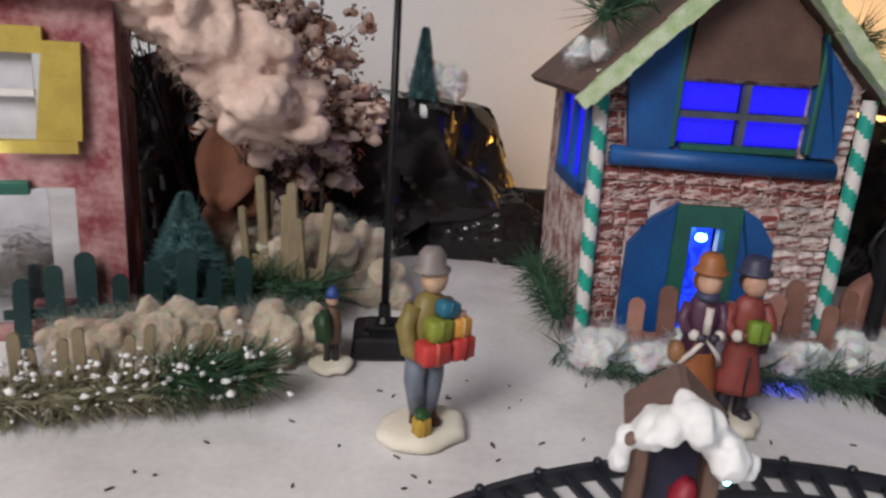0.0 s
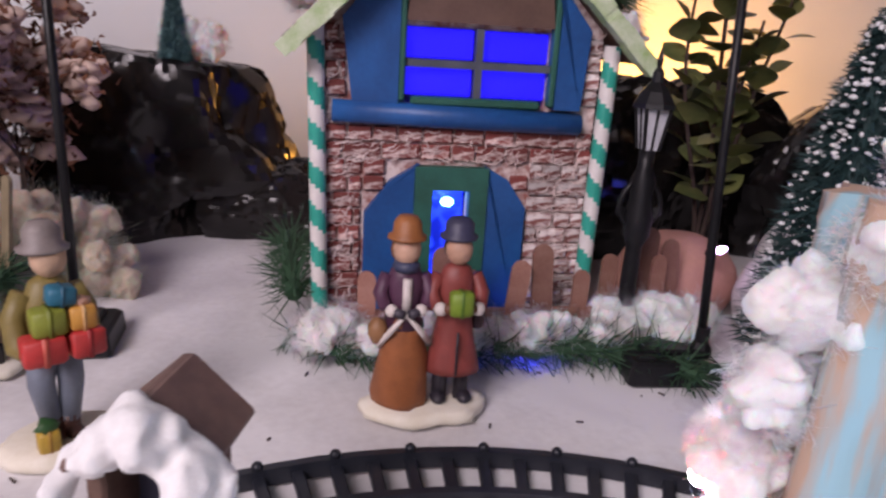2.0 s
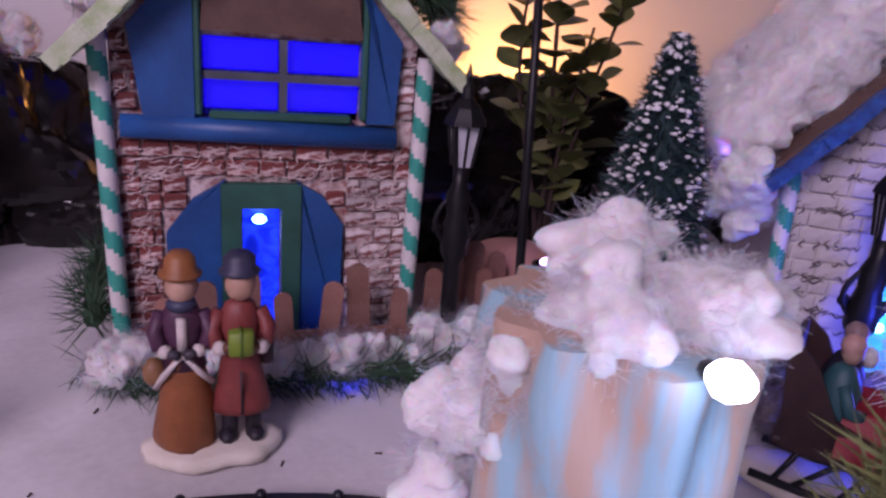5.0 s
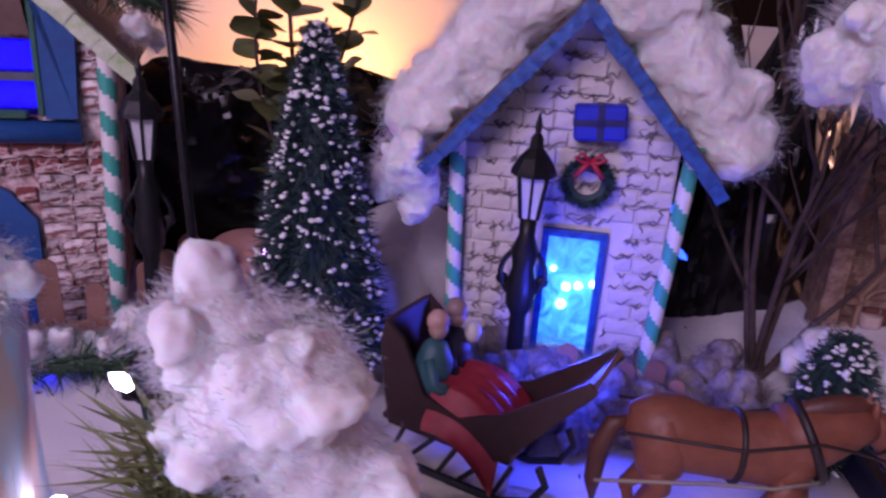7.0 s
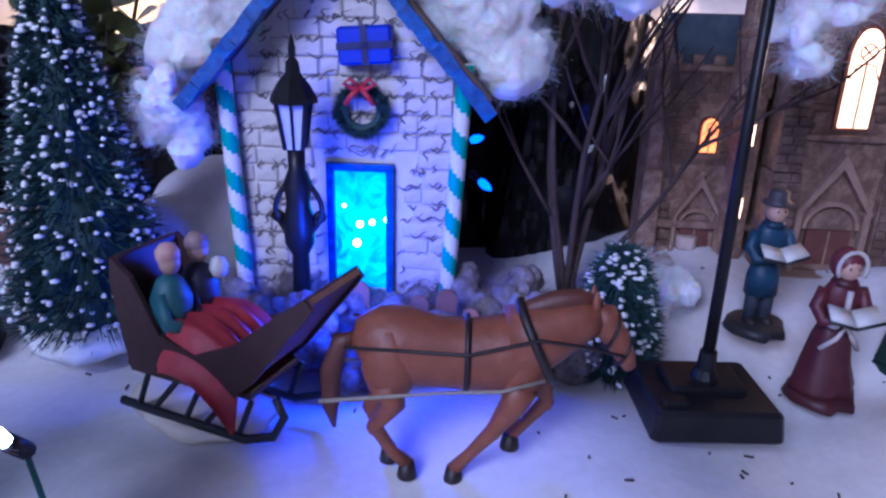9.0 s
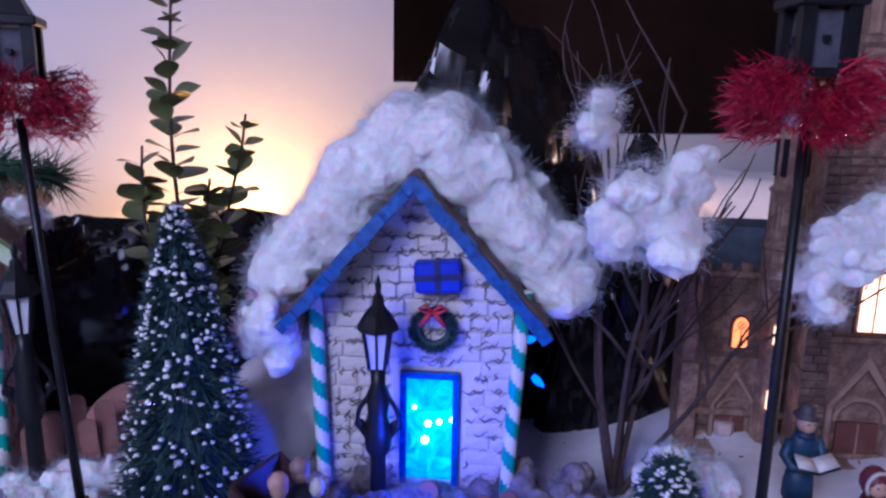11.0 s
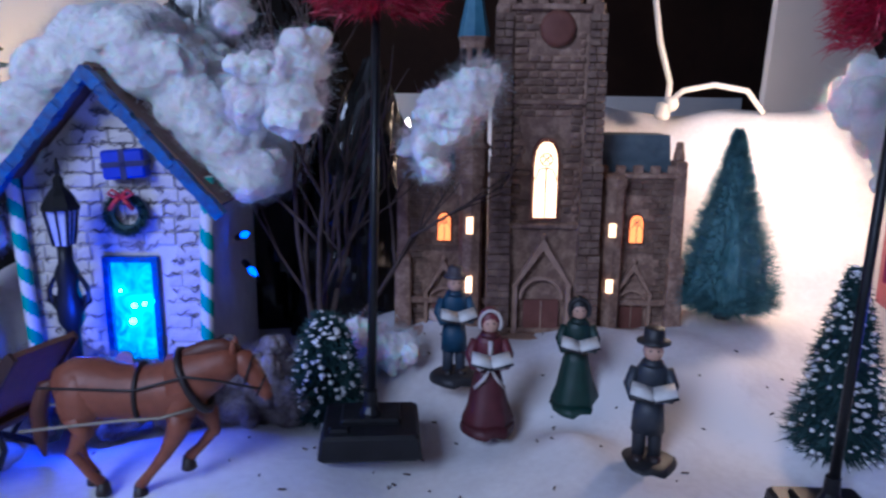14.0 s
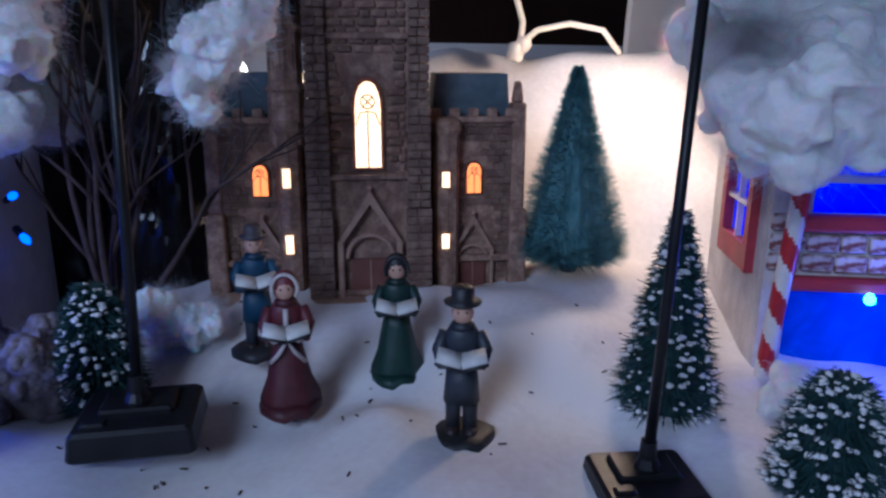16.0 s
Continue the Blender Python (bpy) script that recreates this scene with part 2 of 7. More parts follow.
# ---- mesh building ----
class Mesh:
    """Gathers vertices, faces and material slots, and becomes one mesh object."""

    def __init__(self, *mats):
        self.v, self.f, self.mi, self.mats = [], [], [], list(mats)

    def slot(self, m):
        if m not in self.mats:
            self.mats.append(m)
        return self.mats.index(m)

    def add(self, verts, faces, m=None):
        o, s = len(self.v), self.slot(m) if m else 0
        self.v += [tuple(p) for p in verts]
        self.f += [tuple(i + o for i in f) for f in faces]
        self.mi += [s] * len(faces)
        return self

    def box(self, c, s, m=None, rot=(0, 0, 0), taper=1.0, bev=0.0):
        """A box of size s at centre c; taper scales its top; bev cuts its upright and level edges."""
        e = Euler([radians(a) for a in rot]).to_matrix()
        x, y, z = (k / 2 for k in s)
        if bev:
            b = min(bev, x * 0.9, y * 0.9, z * 0.9)
            ring = [(x - b, -y), (x, -y + b), (x, y - b), (x - b, y), (-x + b, y), (-x, y - b), (-x, -y + b), (-x + b, -y)]
            lev = [(-z, (x - b) / x, (y - b) / y), (-z + b, 1, 1), (z - b, taper, taper), (z, taper * (x - b) / x, taper * (y - b) / y)]
            vs = [e @ Vector((px * kx, py * ky, pz)) + Vector(c) for pz, kx, ky in lev for px, py in ring]
            fs = [(i * 8 + j, i * 8 + (j + 1) % 8, i * 8 + 8 + (j + 1) % 8, i * 8 + 8 + j) for i in range(3) for j in range(8)]
            return self.add(vs, fs + [tuple(range(7, -1, -1)), tuple(range(24, 32))], m)
        vs = [e @ Vector((a * x * (taper if k > 0 else 1), b * y * (taper if k > 0 else 1), k * z)) + Vector(c)
              for k in (-1, 1) for a, b in ((-1, -1), (1, -1), (1, 1), (-1, 1))]
        return self.add(vs, [(3, 2, 1, 0), (4, 5, 6, 7), (0, 1, 5, 4), (1, 2, 6, 5), (2, 3, 7, 6), (3, 0, 4, 7)], m)

    def lathe(self, prof, m=None, c=(0, 0, 0), n=16, sx=1.0, sy=1.0, wob=0.0, rot=None):
        """Turns (radius, height) pairs round z; wob makes the outline uneven."""
        e = Euler([radians(a) for a in rot]).to_matrix() if rot else Matrix.Identity(3)
        vs = []
        for r, z in prof:
            for j in range(n):
                a = 2 * math.pi * j / n
                k = 1 + wob * noise.noise((math.cos(a) * 2 + c[0] * 90, math.sin(a) * 2 + c[1] * 90, z * 60))
                vs.append(e @ Vector((r * sx * k * math.cos(a), r * sy * k * math.sin(a), z)) + Vector(c))
        fs = [(i * n + j, i * n + (j + 1) % n, (i + 1) * n + (j + 1) % n, (i + 1) * n + j) for i in range(len(prof) - 1) for j in range(n)]
        fs += [tuple(range(n - 1, -1, -1)), tuple(range((len(prof) - 1) * n, len(prof) * n))]
        return self.add(vs, fs, m)

    def tube(self, pts, rad, m=None, n=8):
        pts = [Vector(p) for p in pts]
        rad = rad if isinstance(rad, (list, tuple)) else [rad] * len(pts)
        vs, up = [], None
        for i, p in enumerate(pts):
            d = (pts[min(i + 1, len(pts) - 1)] - pts[max(i - 1, 0)]).normalized()
            if up is None:
                up = d.orthogonal().normalized()
            up = (up - d * up.dot(d)).normalized()
            side = d.cross(up)
            vs += [p + (up * math.cos(2 * math.pi * j / n) + side * math.sin(2 * math.pi * j / n)) * rad[i] for j in range(n)]
        fs = [(i * n + j, i * n + (j + 1) % n, (i + 1) * n + (j + 1) % n, (i + 1) * n + j) for i in range(len(pts) - 1) for j in range(n)]
        fs += [tuple(range(n - 1, -1, -1)), tuple(range((len(pts) - 1) * n, len(pts) * n))]
        return self.add(vs, fs, m)

    def ball(self, c, r, m=None, n=12, sx=1.0, sy=1.0, sz=1.0, rough=0.0, freq=60.0):
        rings = max(n // 2, 3)
        vs = []
        for i in range(rings + 1):
            b = math.pi * (i + 0.02) / (rings + 0.04) - math.pi / 2
            for j in range(n):
                a = 2 * math.pi * j / n
                d = Vector((math.cos(a) * math.cos(b), math.sin(a) * math.cos(b), math.sin(b)))
                k = r
                if rough:
                    q = (Vector(c) + d * r) * freq
                    k *= 1 + rough * (noise.noise(q) + 0.6 * noise.noise(q * 2.7) + 0.35 * noise.noise(q * 6.1))
                vs.append(Vector(c) + Vector((d.x * sx, d.y * sy, d.z * sz)) * k)
        fs = [(i * n + j, i * n + (j + 1) % n, (i + 1) * n + (j + 1) % n, (i + 1) * n + j) for i in range(rings) for j in range(n)]
        return self.add(vs, fs, m)

    def prism(self, poly, y0, y1, m=None):
        """An outline in x and z, pushed from y0 to y1."""
        n = len(poly)
        vs = [(x, y0, z) for x, z in poly] + [(x, y1, z) for x, z in poly]
        return self.add(vs, [tuple(range(n)), tuple(range(2 * n - 1, n - 1, -1))] + [(j, j + n, (j + 1) % n + n, (j + 1) % n) for j in range(n)], m)

    def needle(self, p, d, length, width, m=None):
        d = d.normalized()
        s = d.orthogonal().normalized()
        s = s * math.cos(p[0] * 9e3) + d.cross(s) * math.sin(p[0] * 9e3)
        p = Vector(p)
        return self.add([p - s * width, p + s * width, p + d * length], [(0, 1, 2)], m)

    def done(self, name, parent=None, smooth=True, label="", m=None):
        me = bpy.data.meshes.new(name)
        me.from_pydata(self.v, [], self.f)
        for k in self.mats:
            me.materials.append(k)
        me.polygons.foreach_set("material_index", self.mi)
        me.polygons.foreach_set("use_smooth", [smooth] * len(self.f))
        me.update()
        ob = new(name, me)
        if parent:
            ob.parent = parent
        if m is not None:
            ob.matrix_basis = m
        if label:
            tagged(ob, label)
        return ob


def thing(name, m, label, category, group="", kind=""):
    return tagged(place(new(name), m), label, category, group, kind)


def place(ob, m):
    ob.matrix_world = m
    return ob


def rnd(a, b):
    return random.uniform(a, b)


def smooth(a, b, x):
    k = max(0.0, min(1.0, (x - a) / (b - a)))
    return k * k * (3 - 2 * k)


def cloud_texture(name, size, depth):
    tex = bpy.data.textures.new(name, "CLOUDS")
    tex.noise_scale, tex.noise_depth = size, depth
    return tex


LUMPS, CURLS = cloud_texture("cotton_lumps", 0.014, 3), cloud_texture("cotton_curls", 0.0028, 3)


def wad(name, blobs, m, fibres=400, fuzz=0.006, tufty=1.0):
    """A torn wad of cotton: masses grown into one uneven skin, with a halo of fine loose fibres."""
    k = Mesh(m)
    big = max(b[3] for b in blobs)
    for (x, y, z, r, *s) in blobs:
        sx, sy, sz = s if s else (1, 1, 1)
        core = 0.90 if tufty < 0.9 or not fibres else 0.74
        k.ball((x, y, z), r * core, n=20, sx=sx, sy=sy, sz=sz, rough=0.25 if fibres else 0.06, freq=1.1 / r)
        for _ in range(0 if not fibres else 3 if tufty < 0.9 else 11):
            d = Vector((random.gauss(0, 1), random.gauss(0, 1), random.gauss(0, 1))).normalized()
            e, far = r * rnd(0.18, 0.46), r * rnd(0.55, 0.95)
            k.ball((x + d.x * sx * far, y + d.y * sy * far, z + d.z * sz * far), e, n=12, sx=rnd(0.6, 1.7), sy=rnd(0.6, 1.7), sz=rnd(0.6, 1.5), rough=0.35, freq=1.2 / e)
    ob = k.done(name)
    md = ob.modifiers.new("skin", "REMESH")
    md.mode, md.voxel_size, md.use_smooth_shade = "VOXEL", max(0.0009, big * 0.062), True
    md = ob.modifiers.new("soften", "SMOOTH")
    md.factor, md.iterations = 0.5, 8
    if fibres:
        for tex, amount in ((LUMPS, 0.0060 * min(1.0, big / 0.014) * tufty), (CURLS, 0.0022 * min(1.0, big / 0.014))):
            md = ob.modifiers.new("torn", "DISPLACE")
            md.texture, md.texture_coords, md.strength, md.mid_level = tex, "LOCAL", amount, 0.46
        f = Mesh(m)
        for (x, y, z, r, *s) in blobs:
            sx, sy, sz = s if s else (1, 1, 1)
            for _ in range(int(fibres * 4.0 * r / 0.02)):
                d = Vector((random.gauss(0, 1), random.gauss(0, 1), random.gauss(0, 1))).normalized()
                p = Vector((x + d.x * sx * r * 0.97, y + d.y * sy * r * 0.97, z + d.z * sz * r * 0.97))
                if any((p - Vector(b[:3])).length < b[3] * 0.85 for b in blobs if len(b) == 4):
                    continue
                g = (d * 0.5 + Vector((rnd(-1, 1), rnd(-1, 1), rnd(-1, 1)))).normalized() * fuzz * rnd(0.08, 0.30)
                side = g.orthogonal().normalized() * 0.00005
                q, vs = p, [p - side, p + side]
                for _ in range(3):
                    q = q + g
                    g = (g + Vector((rnd(-1, 1), rnd(-1, 1), rnd(-1, 1))) * g.length * 0.8) * 0.86
                    vs += [q - side, q + side]
                f.add(vs, [(0, 1, 3, 2), (2, 3, 5, 4), (4, 5, 7, 6)])
        tagged(f.done("fuzz", ob, smooth=False), kind="stuff")
    return ob


# ---- ground and room ----
STANDS = ((0.581, 0.183), (0.580, 0.146), (0.6375, 0.149), (0.631, 0.088), (0.518, 0.148), (0.669, 0.022), (0.722, 0.055), (0.776, 0.172), (0.512, 0.192), (0.720, -0.020))


def height(x, y):
    b, a = 0.485 * x + 0.875 * y, 0.875 * x - 0.485 * y
    side = smooth(0.28, 0.42, a)
    h = 0.024 * smooth(0.40, 0.51, b) * side
    start = 0.60 - 0.32 * max(0.0, a - 0.56)
    h += 0.135 * smooth(start, start + 0.13, b) * smooth(0.33, 0.45, a)
    h -= 0.12 * smooth(start + 0.17, start + 0.25, b) * smooth(0.33, 0.45, a)
    for mx, my, r, k in ((0.602, 0.108, 0.022, 0.013), (0.70, 0.115, 0.05, 0.014), (0.59, 0.05, 0.035, 0.010), (0.735, 0.02, 0.05, 0.006), (0.665, 0.175, 0.03, 0.006)):
        h += k * math.exp(-((x - mx) ** 2 + (y - my) ** 2) / (r * r))
    h += 0.013 * smooth(0.28, 0.335, x) * (1 - smooth(0.465, 0.54, x)) * smooth(0.02, 0.09, y) * (1 - smooth(0.185, 0.235, y))
    fold = smooth(0.5, 0.58, x) * min(smooth(0.010, 0.036, math.hypot(x - a0, y - b0)) for a0, b0 in STANDS)
    h += (0.0022 + 0.0075 * fold) * noise.noise((x * 14, y * 14, 0)) + 0.0034 * fold * noise.noise((x * 30, y * 30, 7)) + 0.0007 * noise.noise((x * 60, y * 60, 3))
    return h


k = Mesh(SNOW)
NX, NY = 300, 210
gx = [-0.62 + 1.95 * i / NX for i in range(NX + 1)]
gy = [-0.45 + 1.3 * j / NY for j in range(NY + 1)]
k.add([(x, y, height(x, y)) for y in gy for x in gx],
      [(j * (NX + 1) + i, j * (NX + 1) + i + 1, (j + 1) * (NX + 1) + i + 1, (j + 1) * (NX + 1) + i) for j in range(NY) for i in range(NX)])
tagged(k.done("ground"), "white felt snow blanket with soft folds, spread over the display", "snow", kind="structure")


def slab(name, c, s, m, label, category):
    return tagged(Mesh(m).box(c, s).done(name, smooth=False), label, category, kind="structure")


slab("table", (0.35, 0.15, -0.045), (2.2, 1.5, 0.05), WOOD_DARK, "dark wooden table top under the snow blanket", "table")
slab("wall_north", (-0.4165, 0.76, 0.6), (1.967, 0.03, 1.5), WALL, "plain white panel standing behind the village", "wall")
slab("wall_middle", (0.6437, 0.76, 0.0475), (0.1534, 0.03, 0.375), WALL, "white board stepped down beside the tall panel", "wall")
slab("wall_back", (1.0954, 0.76, 0.018), (0.75, 0.03, 0.316), WALL, "low white board behind the snow slope", "wall")
slab("wall_east", (1.15, 1.25, 0.9), (2.6, 0.05, 3.2), WOOD_DARK, "dark brown wooden wall in shade", "wall")
slab("wall_west", (-1.6, 0.0, 0.9), (0.05, 4.0, 3.2), PLASTER, "plain pale room wall", "wall")
slab("wall_south", (0.4, -2.0, 0.9), (4.2, 0.05, 3.2), PLASTER, "plain pale room wall", "wall")
slab("wall_side", (2.4, -0.3, 0.9), (0.05, 3.4, 3.2), WOOD_DARK, "dark brown wooden wall in shade", "wall")
slab("ceiling", (0.4, -0.3, 2.5), (4.2, 3.6, 0.05), PLASTER, "plain white ceiling", "ceiling")
slab("floor", (0.4, -0.3, -0.75), (4.2, 3.6, 0.05), WOOD_DARK, "dark wooden floor", "floor")


# ---- shared kinds of things ----
def candy_pole(a, b, r, mats, parent, turns=7.0):
    """A striped pole from a to b with a spiral band, as a part of a house."""
    a, b = Vector(a), Vector(b)
    d = (b - a).normalized()
    up = d.orthogonal().normalized()
    side, n, rings = d.cross(up), 24, 72
    k = Mesh(*mats)
    vs = [a.lerp(b, i / rings) + (up * math.cos(2 * math.pi * j / n) + side * math.sin(2 * math.pi * j / n)) * r for i in range(rings + 1) for j in range(n)]
    k.add(vs, [(i * n + j, i * n + (j + 1) % n, (i + 1) * n + (j + 1) % n, (i + 1) * n + j) for i in range(rings) for j in range(n)])
    k.mi = [0 if (j / n + turns * i / rings) % 1.0 < 0.5 else 1 for i in range(rings) for j in range(n)]
    k.add([a] + vs[:n], [(0, 1 + (j + 1) % n, 1 + j) for j in range(n)], mats[1])
    k.add([b] + vs[-n:], [(0, 1 + j, 1 + (j + 1) % n) for j in range(n)], mats[1])
    return k.done("candy_pole", parent)


def picket(w, h, t, m):
    """A flat stick with a round top, standing on z = 0."""
    top = [(w / 2 * math.cos(a), h - w / 2 + w / 2 * math.sin(a)) for a in [math.pi * i / 8 for i in range(9)]]
    return Mesh(m).prism([(-w / 2, 0), (w / 2, 0)] + top, -t / 2, t / 2)


def bricks(parent, name, spots, m, depth, y):
    """Single bricks, alike ones on one mesh: spots are (x, z, width, height)."""
    made = {}
    for x, z, w, h in spots:
        key = (round(w, 4), round(h, 4))
        if key not in made:
            ob = Mesh(m).box((0, 0, 0), (w, depth, h), bev=0.0007).done(name, parent, smooth=False)
            made[key] = ob.data
        else:
            ob = new(name, made[key])
            ob.parent = parent
        ob.matrix_basis = pose(x, y + rnd(-0.0005, 0.0003), z, rnd(-2, 2), rnd(-2.5, 2.5), rnd(-2, 2))


def crackle(parent, x0, x1, z0, z1, n, keep, y, step=0.0078, m=CRACK, fat=1.0, wave=0.0009):
    """Short wavy strokes that follow the courses of a rough painted wall, too many to count."""
    k = Mesh(m)
    for _ in range(n):
        x, z = rnd(x0, x1), z0 + step * round(rnd(0, (z1 - z0) / step)) + rnd(-0.0016, 0.0016)
        up = random.random() < 0.34
        ln, ph, w0 = rnd(0.003, 0.011) * (0.6 if up else 1), rnd(0, 6), rnd(0.6, 1.3) * fat
        pts = []
        for i in range(9):
            u = ln * (i / 8 - 0.5)
            w = wave * math.sin(ph + i * 0.9) + (0.0016 * max(0, i - 5) * random.choice((0.4, 0.8)) if ph > 3 else 0)
            pts.append((x + w, y, z + u) if up else (x + u, y, z + w))
        if all(keep(p[0] - 0.001, p[0] + 0.001, p[2], p[2] + 0.001) for p in pts):
            k.tube(pts, [w0 * r for r in (0.0001, 0.0003, 0.00045, 0.0006, 0.0005, 0.0006, 0.0004, 0.0003, 0.0001)], n=5)
    return tagged(k.done("stroke_line", parent, smooth=False), kind="stuff")


def courses(x0, x1, z0, z1, w, h, gap, keep):
    out, row, z = [], 0, z0
    while z < z1:
        x = x0 - (w * 0.5 if row % 2 else 0)
        while x < x1:
            ww = w * random.choice((0.6, 0.8, 1.0, 1.0, 1.25, 1.5))
            a, b = max(x, x0), min(x + ww, x1)
            if b - a > w * 0.2 and keep(a, b, z, z + h):
                out.append(((a + b) / 2, z + h / 2, round((b - a - gap) / 0.001) * 0.001, h - gap))
            x += ww
        z, row = z + h, row + 1
    return out


def snowy_tree(name, x, y, z, h, r, label, rows=26, needle=PINE_BLUE, tips=420, group="snow-flocked trees", power=1.0, lean=(0, 0), stand=None, base=0.06):
    """A bottle-brush tree: trunk, a crown of bristles, and white flocked tips."""
    t = thing(name, pose(x, y, z, lean[0], lean[1], 0), label, "tree", group)
    Mesh(BARK).lathe([(r * 0.12, 0), (r * 0.10, h * 0.3), (r * 0.03, h * 0.95)], n=8).done("trunk", t)
    rad = lambda u: r * ((1 - u) ** power) * (1 if u > base else 0.75 + 4 * u) + 0.0015  # noqa: E731
    k, w = Mesh(needle), Mesh(FLOCK)
    k.lathe([(rad(u) * 0.62, 0.03 * h + u * h * 0.94) for u in [i / 16 for i in range(17)]], n=18, wob=0.35)
    for _ in range(int(rows * 210)):
        u = 1 - math.sqrt(random.random()) if power >= 0.9 else random.random()
        a = rnd(0, 2 * math.pi)
        rr = rad(u) * rnd(0.55, 0.9)
        d = Vector((math.cos(a), math.sin(a), rnd(-0.75, 0.5)))
        k.needle((rr * math.cos(a), rr * math.sin(a), 0.03 * h + u * h * 0.94), d, rad(u) * 0.28 + rnd(0.001, 0.004), 0.00055)
    for _ in range(tips):
        u = 1 - math.sqrt(random.random()) if power >= 0.9 else random.random()
        a = rnd(0, 2 * math.pi)
        rr = rad(u) * rnd(0.86, 1.08)
        s = rnd(0.0006, 0.0014)
        w.ball((rr * math.cos(a), rr * math.sin(a), 0.03 * h + u * h * 0.94), s, n=5, sx=rnd(0.8, 1.8), sy=rnd(0.8, 1.8), sz=rnd(0.6, 1.1))
    k.done("crown", t, smooth=False)
    w.done("flocking", t, label="white flocked tips")
    if stand:
        Mesh(stand).lathe([(r * 0.8, -0.002), (r * 0.85, 0.004), (r * 0.5, 0.009), (r * 0.1, 0.011)], n=20, wob=0.2).done("base", t)
    return t


def garland(name, pts, r, label, m=PINE, per=900, ln=0.010, snow=0.0, wd=0.0005):
    """A bristly pine rope along a line of points."""
    pts = [Vector(p) for p in pts]
    t = thing(name, Matrix.Translation(pts[0]), label, "garland")
    k = Mesh(m)
    loc = [p - pts[0] for p in pts]
    k.tube(loc, r * 0.25, n=6)
    for i in range(len(loc) - 1):
        for _ in range(int(per * (loc[i + 1] - loc[i]).length / 0.1)):
            p = loc[i].lerp(loc[i + 1], random.random())
            d = Vector((random.gauss(0, 1), random.gauss(0, 1), random.gauss(0, 0.8)))
            q = p + d.normalized() * r * rnd(0.0, 0.55)
            k.needle(q, d + (loc[i + 1] - loc[i]).normalized() * 0.8, ln * rnd(0.5, 1.3), wd)
    k.done("needles", t, smooth=False)
    if snow:
        w = Mesh(FLOCK)
        for i in range(len(loc) - 1):
            for _ in range(int(snow * (loc[i + 1] - loc[i]).length / 0.1)):
                p = loc[i].lerp(loc[i + 1], random.random())
                w.ball(p + Vector((rnd(-1, 1), rnd(-1, 1), rnd(-0.2, 1))) * r, rnd(0.0005, 0.0015), n=7, sx=rnd(0.7, 1.8), sy=rnd(0.7, 1.8), rough=0.5, freq=900)
        w.done("flocking", t, label="white flocked tips")
    return t


def cotton(name, blobs, label, m=COTTON, fibres=450, fuzz=0.006, tufty=1.0):
    return tagged(wad(name, blobs, m, fibres, fuzz, tufty), label, "cotton snow")


def lamp_post(x, y, z, top, yaw, w, d, lean=(0, 0), off=(0, 0)):
    """A tall black post on a square battery base, with a lantern and a red tinsel collar on its top."""
    t = thing("lamp_post", pose(x, y, z, 0, 0, yaw), "tall black lamp post on a square base with red tinsel", "lamp post", "tall lamp posts")
    k = Mesh(BLACK)
    ox, oy = off
    k.box((ox, oy, 0.006), (w, d, 0.012), bev=0.0015, taper=0.95)
    k.box((ox, oy + d * 0.08, 0.0125), (w * 0.6, d * 0.5, 0.004), bev=0.001)
    k.box((ox - w * 0.3, oy - d * 0.3, 0.012), (w * 0.2, d * 0.14, 0.003), bev=0.0008)
    k.lathe([(0.0052, 0.011), (0.0050, 0.016), (0.0034, 0.019), (0.0030, 0.026)], n=12)
    k.done("base", t, smooth=False)
    tip = (lean[0], lean[1], top)
    Mesh(BLACK).tube([(0, 0, 0.012), (lean[0] * 0.5, lean[1] * 0.5, top * 0.5), tip], [0.0022, 0.0020, 0.0018], n=10).done("post", t)
    k = Mesh(RED_TINSEL)
    for _ in range(4600):
        a, u = rnd(0, 2 * math.pi), rnd(-1, 1)
        p = Vector((tip[0] + 0.027 * math.cos(a) * rnd(0.2, 1), tip[1] + 0.014 * math.sin(a), top + 0.006 + 0.009 * u + 0.006 * math.cos(3 * a + x * 40)))
        k.needle(p, Vector((math.cos(a), math.sin(a), rnd(-1, 0.7))) + Vector((rnd(-1, 1), rnd(-1, 1), rnd(-1, 1))) * 0.5, rnd(0.004, 0.010), 0.0003)
    k.done("tinsel_collar", t, smooth=False, label="bright red tinsel collar")
    ln = Mesh(BLACK)
    b = top + 0.016
    ln.box((tip[0], tip[1], b), (0.017, 0.017, 0.003), bev=0.0006)
    for sx in (-1, 1):
        for sy in (-1, 1):
            ln.box((tip[0] + sx * 0.0075, tip[1] + sy * 0.0075, b + 0.011), (0.0046, 0.0046, 0.022))
    ln.box((tip[0], tip[1], b + 0.011), (0.017, 0.0022, 0.0022)).box((tip[0], tip[1], b + 0.011), (0.0022, 0.017, 0.0022))
    ln.box((tip[0], tip[1], b + 0.0235), (0.023, 0.023, 0.004), bev=0.0006).box((tip[0], tip[1], b + 0.030), (0.018, 0.018, 0.011), taper=0.4)
    ln.done("lantern_frame", t, smooth=False)
    Mesh(SMOKED).box((tip[0], tip[1], b + 0.011), (0.0125, 0.0125, 0.019)).done("lantern_pane", t, smooth=False)
    return t


